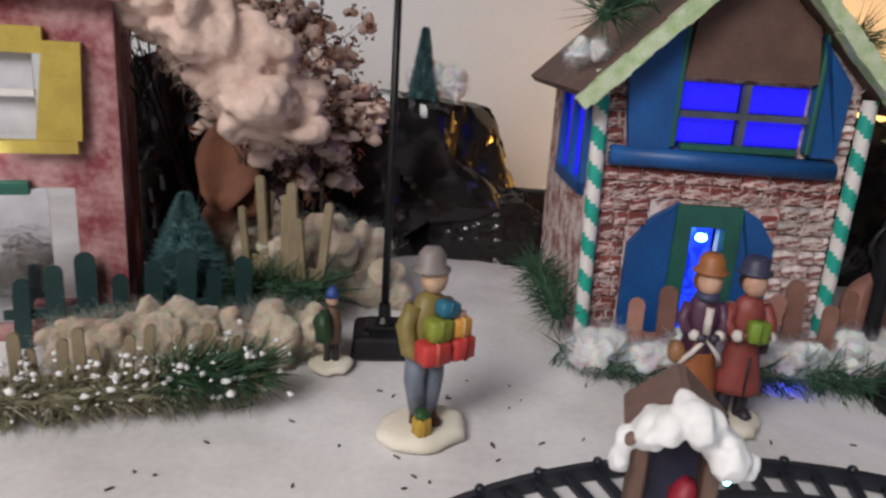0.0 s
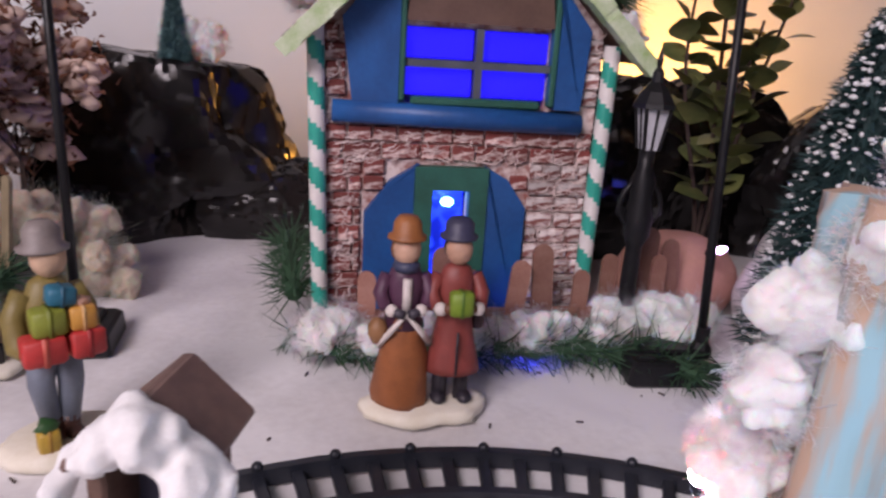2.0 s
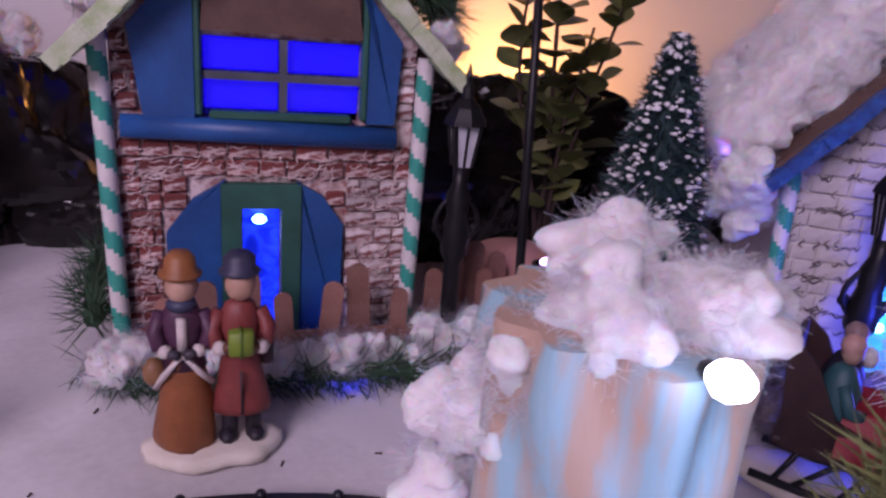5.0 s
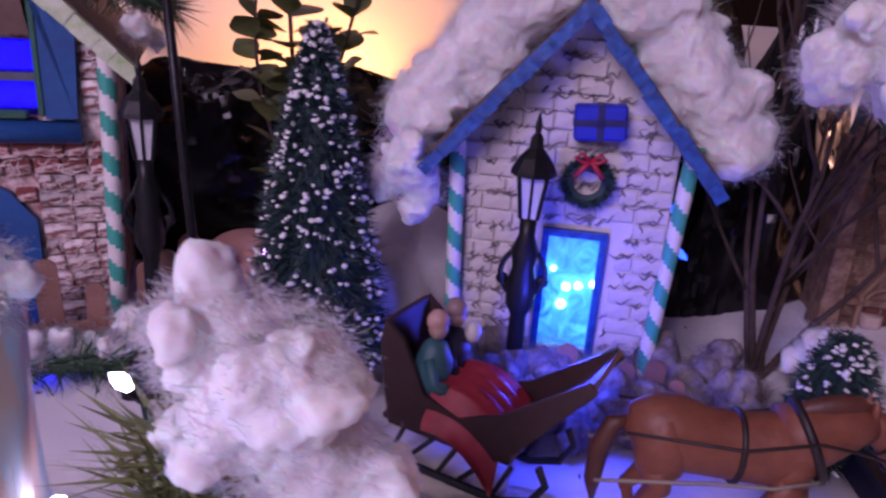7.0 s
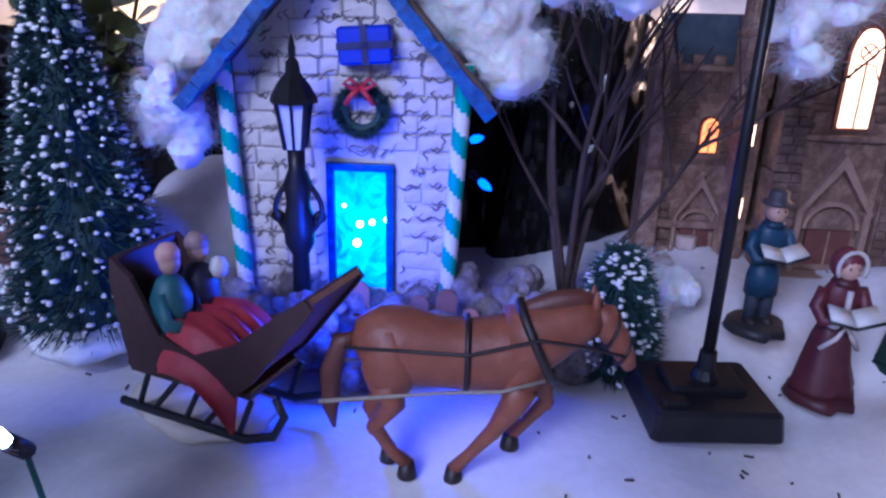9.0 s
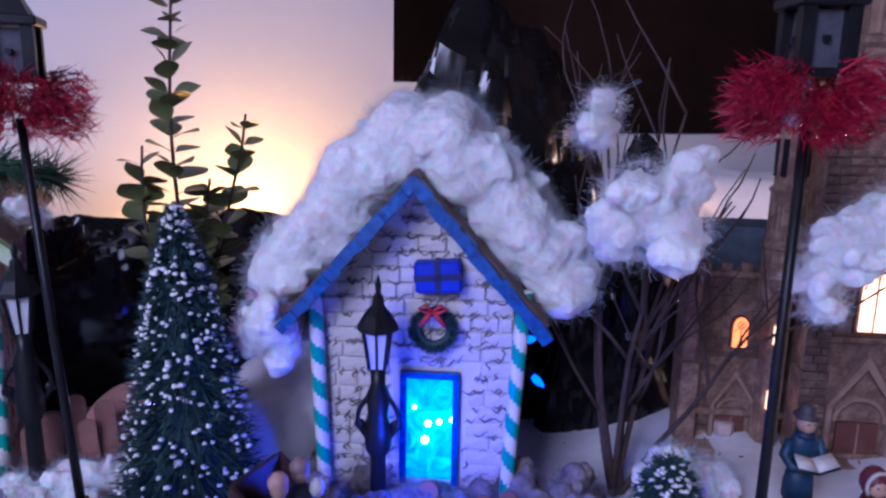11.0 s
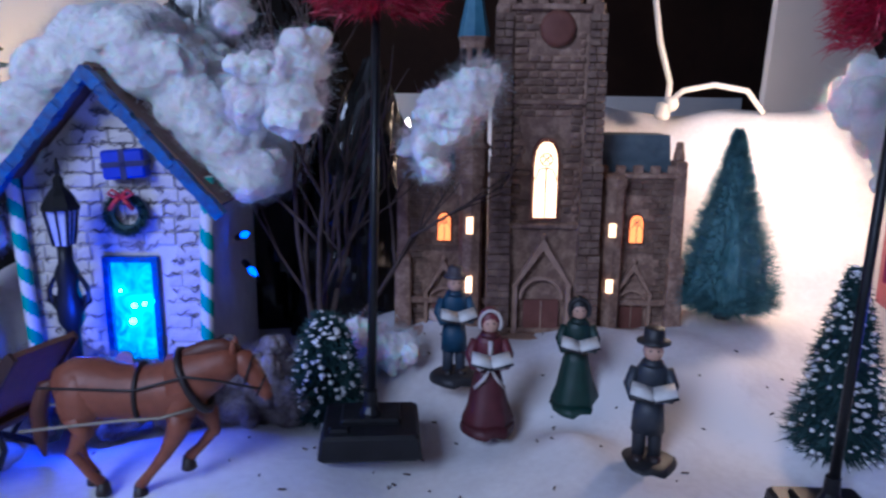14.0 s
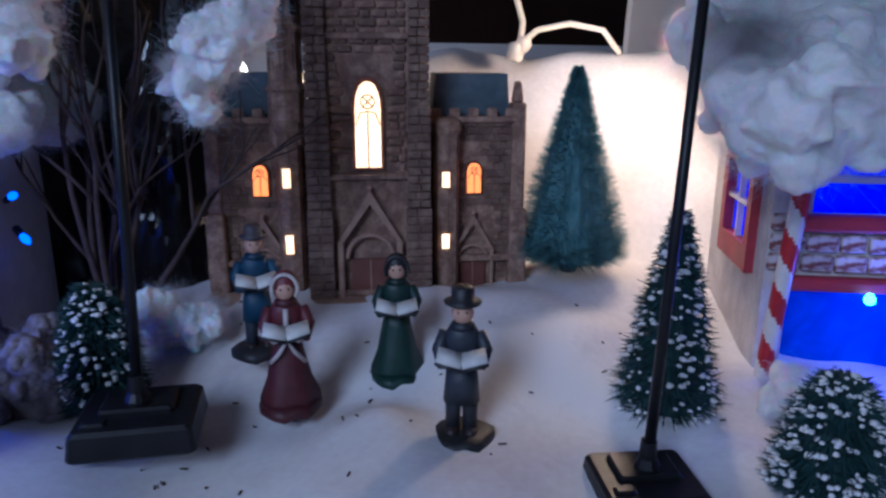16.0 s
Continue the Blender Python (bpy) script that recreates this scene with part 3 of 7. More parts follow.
def street_lamp(x, y, z, h, yaw=0):
    """An old cast lamp: fluted post with scrolls, and a four-sided tapering lantern with a peaked cap."""
    t = thing("street_lamp", pose(x, y, z, 0, 0, yaw), "old-fashioned black street lamp with a frosted tapered lantern", "street lamp", "old street lamps")
    s = h / 0.14
    k = Mesh(BLACK)
    k.lathe([(0.009 * s, 0), (0.009 * s, 0.004 * s), (0.006 * s, 0.008 * s), (0.0042 * s, 0.014 * s), (0.0036 * s, 0.05 * s), (0.0062 * s, 0.055 * s), (0.0066 * s, 0.064 * s),
             (0.0048 * s, 0.072 * s), (0.0058 * s, 0.080 * s), (0.0034 * s, 0.086 * s), (0.0036 * s, 0.094 * s)], n=14)
    k.done("post", t)
    k = Mesh(BLACK)
    for sg in (-1, 1):
        k.tube([(sg * (0.004 + 0.0055 * math.sin(q)) * s, 0, (0.058 + 0.022 * q / 3.1) * s) for q in [i * 0.31 for i in range(11)]], 0.0012 * s, n=6)
        k.lathe([(0.0015 * s, -0.0008 * s), (0.0028 * s, 0), (0.0015 * s, 0.0008 * s)], c=(sg * 0.0085 * s, 0, 0.066 * s), n=10, rot=(90, 0, 0))
    k.done("scroll", t)
    k = Mesh(BLACK)
    lo, hi, r0, r1 = 0.094 * s, 0.112 * s, 0.0043 * s, 0.0070 * s
    for a, b in ((1, 1), (1, -1), (-1, 1), (-1, -1)):
        k.tube([(a * r0 * 0.8, b * r0 * 0.8, lo), (a * r1 * 0.8, b * r1 * 0.8, hi)], 0.0009 * s, n=5)
        k.tube([(a * r0 * 0.8 * (a == b), b * r0 * 0.8 * (a != b), lo), (a * r1 * 0.8 * (a == b), b * r1 * 0.8 * (a != b), hi)], 0.0006 * s, n=5)
    k.lathe([(r1 * 1.35, hi), (r1 * 1.3, hi + 0.002 * s), (r1 * 0.9, hi + 0.007 * s), (r1 * 0.42, hi + 0.011 * s), (r1 * 0.36, hi + 0.015 * s), (r1 * 0.16, hi + 0.017 * s),
             (r1 * 0.22, hi + 0.020 * s), (0.0003, hi + 0.025 * s)], n=8)
    k.done("lantern_frame", t, smooth=False)
    Mesh(GLASS_GREY).add([(a * r * 0.74, b * r * 0.74, zz) for r, zz in ((r0, lo), (r1, hi)) for a, b in ((-1, -1), (1, -1), (1, 1), (-1, 1))],
                         [(3, 2, 1, 0), (4, 5, 6, 7), (0, 1, 5, 4), (1, 2, 6, 5), (2, 3, 7, 6), (3, 0, 4, 7)]).done("lantern_pane", t, smooth=False, label="frosted grey lantern panes")
    return t


def figurine(name, m, label, h, coat, skirt, hat, skin=(0.62, 0.38, 0.27), base=None, long=True, book=False, hood=False, tophat=False, gloves=(0.7, 0.68, 0.65), trim=None):
    """A painted resin statuette in one mesh, facing -y: plain lathe-turned masses, arms and a hat."""
    k, s = Mesh(), h / 0.065
    c, sk, ht, fc = paint(*coat), paint(*skirt), paint(*hat), paint(*skin)
    if base:
        k.lathe([(0.012 * s, 0), (0.0135 * s, 0.001 * s), (0.013 * s, 0.004 * s), (0.0105 * s, 0.0052 * s)], paint(*base), n=18, wob=0.25)
    z0 = 0.004 * s if base else 0
    if long:
        k.lathe([(0.0125 * s, z0), (0.0122 * s, z0 + 0.003 * s), (0.0095 * s, 0.016 * s), (0.0070 * s, 0.028 * s), (0.0055 * s, 0.034 * s)], sk, n=18, sy=0.8, wob=0.22)
    else:
        for sg in (-1, 1):
            k.tube([(sg * 0.0036 * s, 0, z0), (sg * 0.0034 * s, 0, 0.012 * s), (sg * 0.0030 * s, 0, 0.026 * s)], [0.0029 * s, 0.0030 * s, 0.0035 * s], sk, n=8)
            k.ball((sg * 0.0038 * s, -0.0018 * s, z0 + 0.0014 * s), 0.003 * s, paint(0.03, 0.02, 0.02), n=8, sy=1.5, sz=0.7)
        k.lathe([(0.0074 * s, 0.018 * s), (0.0070 * s, 0.026 * s), (0.0058 * s, 0.034 * s)], c, n=14, sy=0.75, wob=0.12)
    k.lathe([(0.0056 * s, 0.032 * s), (0.0064 * s, 0.040 * s), (0.0072 * s, 0.046 * s), (0.0052 * s, 0.0495 * s), (0.0022 * s, 0.0515 * s)], c, n=16, sy=0.72)
    for sg in (-1, 1):
        k.tube([(sg * 0.0066 * s, 0, 0.047 * s), (sg * 0.0092 * s, -0.001 * s, 0.040 * s), (sg * 0.0076 * s, -0.005 * s, 0.0355 * s), (sg * 0.0030 * s, -0.0085 * s, 0.0375 * s)],
               [0.0026 * s, 0.0027 * s, 0.0024 * s, 0.0020 * s], c, n=8)
        k.ball((sg * 0.0026 * s, -0.0092 * s, 0.0378 * s), 0.0019 * s, paint(*gloves), n=7)
        if trim:
            k.lathe([(0.0022 * s, -0.001 * s), (0.0030 * s, 0), (0.0022 * s, 0.001 * s)], paint(*trim), c=(sg * 0.0048 * s, -0.0072 * s, 0.0366 * s), n=9, rot=(60, 0, sg * 40))
    if trim:
        k.tube([(-0.0072 * s, -0.0055 * s, 0.0245 * s), (-0.003 * s, -0.0080 * s, 0.0300 * s), (0, -0.0072 * s, 0.0350 * s), (0.003 * s, -0.0080 * s, 0.0300 * s), (0.0072 * s, -0.0055 * s, 0.0245 * s)],
               0.0010 * s, paint(*trim), n=6)
        k.tube([(0, -0.0055 * s, 0.036 * s), (0, -0.0052 * s, 0.048 * s)], 0.0012 * s, paint(*trim), n=6)
    k.ball((0, -0.0006 * s, 0.0555 * s), 0.0044 * s, fc, n=12, sz=1.15)
    for sg in (-1, 1):
        k.ball((sg * 0.0016 * s, -0.0044 * s, 0.0563 * s), 0.00055 * s, paint(0.02, 0.015, 0.015), n=5)
    k.lathe([(0.0050 * s, 0.0488 * s), (0.0046 * s, 0.0506 * s), (0.0030 * s, 0.0520 * s)], paint(*[v * 0.6 for v in coat]), n=12)
    if hood:
        k.ball((0, 0.0014 * s, 0.0565 * s), 0.0058 * s, ht, n=14, sz=1.15)
        k.tube([(0.0053 * s * math.cos(q), -0.0030 * s, 0.0562 * s + 0.0062 * s * math.sin(q)) for q in [-0.6 + i * 0.36 for i in range(13)]], 0.0009 * s, paint(*(trim or hat)), n=6)
    elif tophat:
        k.lathe([(0.0072 * s, 0.0590 * s), (0.0074 * s, 0.0597 * s), (0.0046 * s, 0.0602 * s), (0.0044 * s, 0.0650 * s), (0.0040 * s, 0.0656 * s)], ht, n=16)
    else:
        k.lathe([(0.0062 * s, 0.0588 * s), (0.0064 * s, 0.0597 * s), (0.0044 * s, 0.0606 * s), (0.0040 * s, 0.0640 * s), (0.0024 * s, 0.0652 * s)], ht, n=16)
    if book:
        for sg in (-1, 1):
            k.box((sg * 0.0046 * s, -0.0105 * s, 0.0405 * s), (0.0098 * s, 0.0072 * s, 0.0011 * s), paint(0.82, 0.8, 0.76), rot=(28, sg * -16, 0))
            k.box((sg * 0.0046 * s, -0.0108 * s, 0.0396 * s), (0.0104 * s, 0.0078 * s, 0.0006 * s), paint(0.03, 0.03, 0.035), rot=(28, sg * -16, 0))
    ob = place(k.done(name), m)
    return tagged(ob, label, "figurine")


def black_rock(name, spots, label, seed, n=120, flat_top=False):
    """Crumpled black plastic sheet heaped into a crag: broad flat facets that meet in sharp folds, with fine creases."""
    k, own = Mesh(BLACK_BAG), random.Random(seed)
    for x, y, z, r, sx, sy, sz in spots:
        cuts = [(Vector((own.gauss(0, 1), own.gauss(0, 1), own.gauss(0, 1))).normalized(), own.uniform(*((0.98, 1.26) if flat_top else (0.92, 1.18)))) for _ in range(34)]
        if flat_top:
            cuts += [(Vector((0.10, 0, 1)).normalized(), 0.94), (Vector((-1, -0.2, 0.25)).normalized(), 0.98), (Vector((1, -0.2, 0.35)).normalized(), 1.02)]
        dents = [(Vector((own.gauss(0, 1), own.gauss(-0.6, 1), own.gauss(0, 1))).normalized(), own.uniform(0.10, 0.28), own.uniform(0.25, 0.5)) for _ in range(16)]
        rings, vs = n // 2, []
        for i in range(rings + 1):
            b = math.pi * (i + 0.02) / (rings + 0.04) - math.pi / 2
            for j in range(n):
                a = 2 * math.pi * j / n
                d = Vector((math.cos(a) * math.cos(b), math.sin(a) * math.cos(b), math.sin(b)))
                f = min(h / max(d.dot(c), 0.05) for c, h in cuts)
                for c, deep, wide in dents:
                    f -= deep * max(0.0, 1 - (d - c).length / wide)
                q = d * 2.2 + Vector((seed, seed * 0.3, x * 30))
                f += 0.03 * abs(noise.noise(q)) - 0.05 * max(0.0, 0.12 - abs(noise.noise(q * 1.9))) / 0.12
                vs.append((x + d.x * r * sx * f, y + d.y * r * sy * f, max(z + d.z * r * sz * f, -0.003)))
        k.add(vs, [(i * n + j, i * n + (j + 1) % n, (i + 1) * n + (j + 1) % n, (i + 1) * n + j) for i in range(rings) for j in range(n)])
    ob = k.done(name)
    ob.data.set_sharp_from_angle(angle=0.22)
    return tagged(ob, label, "rock")


# ---- the blue-shuttered brick house ----
def brick_house():
    t = thing("brick_house", pose(0.161, 0.3765, 0.002, 0, 0, 0.5), "brick model house with blue shutters and striped candy poles", "model house", "model houses")
    hw, eave, apex, dep = 0.066, 0.150, 0.214, 0.15
    gable = lambda z: hw if z < eave else hw * (apex - z) / (apex - eave)  # noqa: E731
    wx0, wx1, wz0, wz1 = -0.029, 0.040, 0.113, 0.148
    dx0, dx1, dz1 = -0.013, 0.005, 0.072
    # front wall in strips round the window and the doorway
    k = Mesh(MORTAR)
    for a, b, c, d in ((-hw, dx0, 0, 0.1), (dx1, hw, 0, 0.1), (dx0, dx1, dz1, 0.1), (-hw, hw, 0.1, wz0), (-hw, wx0, wz0, wz1), (wx1, hw, wz0, wz1)):
        k.prism([(a, c), (b, c), (b, d), (a, d)], 0.0, 0.005)
    k.prism([(-hw, wz1), (hw, wz1), (hw, eave), (0.0, apex), (-hw, eave)], 0.0, 0.005)
    k.prism([(-hw, 0), (hw, 0), (hw, eave), (0, apex), (-hw, eave)], dep - 0.005, dep)
    k.box((hw - 0.0025, dep / 2, eave / 2), (0.005, dep - 0.012, eave))
    for y0, y1, z0, z1 in ((0.006, 0.03, 0, eave), (0.10, dep - 0.006, 0, eave), (0.03, 0.10, 0, 0.085), (0.03, 0.10, 0.142, eave)):
        k.box((-hw + 0.0025, (y0 + y1) / 2, (z0 + z1) / 2), (0.005, y1 - y0, z1 - z0))
    k.done("wall", t, smooth=False, label="distressed red brick wall washed with white")
    # blue shutters, splayed and cut by the roof line
    for sg, x0, x1 in ((-1, -0.032, -0.053), (1, 0.043, 0.056)):
        x2 = sg * 0.058
        poly = [(x0, 0.113), (x1, 0.113), (x2, 0.150), (sg * 0.038, 0.174), (x0, 0.1745 if sg < 0 else 0.168)]
        Mesh(BLUE_PAINT).prism(poly if sg > 0 else poly[::-1], -0.0065, -0.0005).done("shutter", t, smooth=False, label="dark blue painted shutter")
    Mesh(BROWN).prism([(-0.029, 0.150), (0.040, 0.150), (0.036, 0.178), (0.0, 0.205), (-0.026, 0.184)], -0.0060, -0.0005).done("gable_board", t, smooth=False, label="dark brown board above the window")
    for x in (-0.0305, 0.0415):
        Mesh(GREEN_PAINT).box((x, -0.003, 0.147), (0.003, 0.007, 0.066), bev=0.0008).done("green_strip", t, smooth=False)
    Mesh(BLUE_PAINT).tube([(-0.062, -0.005, 0.1085), (0.0, -0.0055, 0.1075), (0.057, -0.005, 0.1065)], [0.0052, 0.0055, 0.0052], n=10).done("sill", t, label="rounded blue window sill")
    Mesh(GREEN_PAINT).box((0.005, -0.004, 0.1145), (0.062, 0.006, 0.004), bev=0.001).done("sill_moss", t, smooth=False)
    w = new("window")
    w.parent = t
    k = Mesh(MUNTIN).box((0.0055, -0.002, 0.1305), (0.0035, 0.004, 0.035)).box((0.0055, -0.002, 0.1315), (0.069, 0.0036, 0.0035))
    k.done("muntin", w, smooth=False)
    for x0, x1 in ((-0.0285, 0.0035), (0.0075, 0.0395)):
        for z0, z1 in ((0.1165, 0.1296), (0.1335, 0.1475)):
            Mesh(PANE_BLUE).box(((x0 + x1) / 2, 0.002, (z0 + z1) / 2), (x1 - x0, 0.0015, z1 - z0), bev=0.0006).done("pane", w, smooth=False)
    # half-octagon blue surround and the doorway
    arch = [(-0.046, 0.004), (-0.046, 0.060), (-0.034, 0.076), (-0.020, 0.0845), (0.012, 0.0845), (0.024, 0.078), (0.034, 0.064), (0.034, 0.004)]
    Mesh(BLUE_PAINT).prism([arch[0], (-0.0222, 0.004), (-0.0222, 0.0835), arch[3], arch[2], arch[1]], -0.005, -0.0005).prism([(0.0142, 0.004), arch[7], arch[6], arch[5], arch[4], (0.0142, 0.0835)][::1], -0.005, -0.0005).done("door_wing", t, smooth=False, label="blue painted door surround")
    d = new("door")
    d.parent = t
    k = Mesh(GREEN_PAINT)
    for a, b, c, e in ((-0.022, dx0, 0.004, 0.0835), (dx1, 0.014, 0.004, 0.0835), (dx0, dx1, dz1, 0.0835)):
        k.prism([(a, c), (b, c), (b, e), (a, e)], -0.0062, -0.0005)
    k.done("door_frame", d, smooth=False, label="dark green door frame")
    Mesh(PANE_DEEP).box((-0.004, 0.008, 0.038), (0.017, 0.0015, 0.07)).done("lit_film", d, smooth=False, label="crumpled film lit blue from inside")
    Mesh(LED_CYAN).ball((-0.005, -0.001, 0.0655), 0.0024, n=10, sx=1.4).done("led", d, label="bright pale blue bulb")
    # side window
    sw = new("window")
    sw.parent = t
    k = Mesh(BLUE_PAINT)
    for y0, y1, z0, z1 in ((0.026, 0.032, 0.08, 0.147), (0.098, 0.104, 0.08, 0.147), (0.026, 0.104, 0.08, 0.087), (0.026, 0.104, 0.141, 0.147), (0.062, 0.068, 0.087, 0.141)):
        k.box((-hw - 0.0015, (y0 + y1) / 2, (z0 + z1) / 2), (0.004, y1 - y0, z1 - z0))
    k.done("window_frame", sw, smooth=False, label="blue painted side window frame")
    Mesh(PANE_BLUE).box((-hw + 0.002, 0.065, 0.114), (0.0015, 0.07, 0.056)).done("pane", sw, smooth=False)
    # roof: two thick boards with a light green edge
    sl = math.hypot(hw, apex - eave)
    ang = math.degrees(math.atan2(apex - eave, hw))
    for sg in (-1, 1):
        c = (sg * (hw / 2 + 0.006), dep / 2 - 0.002, (eave + apex) / 2 - 0.002)
        Mesh(BROWN).box(c, (sl + 0.028, dep + 0.03, 0.005), rot=(0, sg * ang, 0)).done("roof", t, smooth=False, label="sloping roof board")
        k = Mesh(LIME)
        e = Vector((sg * (hw + 0.016), 0, eave - 0.014))
        f = Vector((0, 0, apex + 0.002))
        for i in range(26):
            p = e.lerp(f, (i + 0.5) / 26)
            k.box((p.x, -0.0205 + rnd(-0.0008, 0.0008), p.z + rnd(-0.0006, 0.0006)), (sl / 9, 0.008 + rnd(-0.0006, 0.0006), 0.0072 + rnd(-0.0007, 0.0007)), rot=(rnd(-3, 3), sg * ang + rnd(-2, 2), 0))
        k.done("eave_trim", t, smooth=False, label="light green painted eave strip")
    for sg in (-1, 1):
        candy_pole((sg * 0.0665, -0.008, 0.006), (sg * 0.070, -0.004, eave + (0.001 if sg < 0 else -0.006)), 0.0040, (TEAL_STRIPE, WHITE_STRIPE), t, 7.5)
    # single bricks on the front
    arch_in = lambda a, b, z0, z1: (b > -0.047 and a < 0.035 and z0 < 0.083)  # noqa: E731

    def keep(a, b, z0, z1):
        if arch_in(a, b, z0, z1) or (z1 > 0.101 and z0 < 0.116 and b > -0.062 and a < 0.058):
            return False
        if z1 > 0.112 and z0 < 0.19 and b > -0.060 and a < 0.060:
            return False
        return max(abs(a), abs(b)) < gable(z1) - 0.001
    zones = ((-hw, -0.0472, 0.004, 0.085), (0.0352, hw, 0.004, 0.085), (-hw, hw, 0.0858, 0.1025), (-hw, -0.0555, 0.1145, 0.150), (0.0575, hw, 0.1145, 0.150), (-0.0472, -0.036, 0.070, 0.086), (0.0255, 0.0352, 0.072, 0.086))
    for n0, (x0, x1, z0, z1) in enumerate(zones):
        inside = lambda p, q, r, s, z1=z1: s <= z1 + 0.001 and s < eave  # noqa: E731
        bricks(t, "brick", courses(x0, x1, z0, z1, 0.015, 0.0082, 0.0010, inside), BRICK_WHITE if n0 in (1, 4) else BRICK, 0.0026, -0.0011)
    crackle(t, -hw, hw, 0.004, 0.150, 1500, lambda p, q, r, s: not arch_in(p, q, r, s) and not (0.1015 < s and -0.056 < q and p < 0.058), -0.0027, 0.0041, DRY_BRUSH, 0.62, 0.0005)
    return t


# ---- the whitewashed stone house ----
def stone_house():
    t = thing("stone_house", pose(0.4255, 0.2795, 0, 0, 0, -26.5), "whitewashed stone model house with a thick cotton roof", "model house", "model houses")
    hw, eave, apex, dep = 0.047, 0.126, 0.178, 0.11
    dx0, dx1, dz0, dz1 = -0.006, 0.0195, 0.024, 0.082
    k = Mesh(STONE_JOINT)
    for a, b, c, d in ((-hw, dx0, 0, dz1), (dx1, hw, 0, dz1), (dx0, dx1, 0, dz0)):
        k.prism([(a, c), (b, c), (b, d), (a, d)], 0, 0.005)
    k.prism([(-hw, dz1), (hw, dz1), (hw, eave), (0, apex), (-hw, eave)], 0, 0.005)
    k.prism([(-hw, 0), (hw, 0), (hw, eave), (0, apex), (-hw, eave)], dep - 0.005, dep)
    for sg in (-1, 1):
        k.box((sg * (hw - 0.0025), dep / 2, eave / 2), (0.005, dep - 0.012, eave))
    k.done("wall", t, smooth=False, label="whitewashed rough stone wall with dark joints")
    d = new("door")
    d.parent = t
    k = Mesh(BLUE_TRIM)
    for a, b, c, e in ((dx0 - 0.002, dx0 + 0.0012, dz0, dz1), (dx1 - 0.0012, dx1 + 0.002, dz0, dz1), (dx0 - 0.002, dx1 + 0.002, dz1 - 0.001, dz1 + 0.0022)):
        k.prism([(a, c), (b, c), (b, e), (a, e)], -0.004, -0.0002)
    k.done("door_frame", d, smooth=False, label="thin dark blue door frame")
    Mesh(PANE_CYAN).box((0.0068, 0.003, 0.053), (0.026, 0.001, 0.058)).done("lit_film", d, smooth=False, label="crumpled clear film lit cyan from behind")
    for x, z, r in ((0.006, 0.0555, 0.0021), (0.0115, 0.0565, 0.0019), (0.0045, 0.0465, 0.0024), (-0.001, 0.064, 0.0014), (0.018, 0.058, 0.0017)):
        Mesh(LED_CYAN).ball((x, 0.0005, z), r, n=10).done("led", d)
    for sg in (-1, 1):
        ang = math.degrees(math.atan2(apex - eave, hw))
        sl = math.hypot(hw, apex - eave)
        Mesh(BROWN).box((sg * (hw / 2 + 0.006), dep / 2 - 0.003, (eave + apex) / 2 - 0.003), (sl + 0.024, dep + 0.03, 0.004), rot=(0, sg * ang, 0)).done("roof", t, smooth=False)
        k = Mesh(BLUE_TRIM)
        e, f = Vector((sg * (hw + 0.014), 0, eave - 0.015)), Vector((0, 0, apex + 0.002))
        for i in range(24):
            p = e.lerp(f, (i + 0.5) / 24)
            k.box((p.x, -0.0205 + rnd(-0.0008, 0.0008), p.z + rnd(-0.0007, 0.0007)), (sl / 9, 0.007 + rnd(-0.0006, 0.0006), 0.0052 + rnd(-0.0008, 0.0008)), rot=(rnd(-4, 4), sg * ang + rnd(-3, 3), 0))
        k.done("eave_trim", t, smooth=False, label="glittery blue eave edge")
    candy_pole((0.0455, -0.006, 0.012), (0.0515, -0.006, eave + 0.002), 0.0036, (TEAL_STRIPE, WHITE_STRIPE), t, 6.5)
    candy_pole((-0.0455, -0.006, 0.012), (-0.0495, -0.006, eave), 0.0036, (TEAL_STRIPE, WHITE_STRIPE), t, 6.5)

    def keep(a, b, z0, z1):
        if b > dx0 - 0.0015 and a < dx1 + 0.0015 and z1 > dz0 and z0 < dz1 + 0.002:
            return False
        lim = hw if z1 < eave else hw * (apex - z1) / (apex - eave)
        return max(abs(a), abs(b)) < lim + 0.001
    bricks(t, "stone", courses(-hw, hw, 0.004, apex - 0.006, 0.0135, 0.0078, 0.0005, keep), STONE_WHITE, 0.0017, -0.0006)
    crackle(t, -hw, hw, 0.004, apex - 0.008, 520, lambda p, q, r, s: keep(p, q, r - 0.001, s), -0.0017, 0.0078, CRACK, 0.85, 0.0010)
    return t


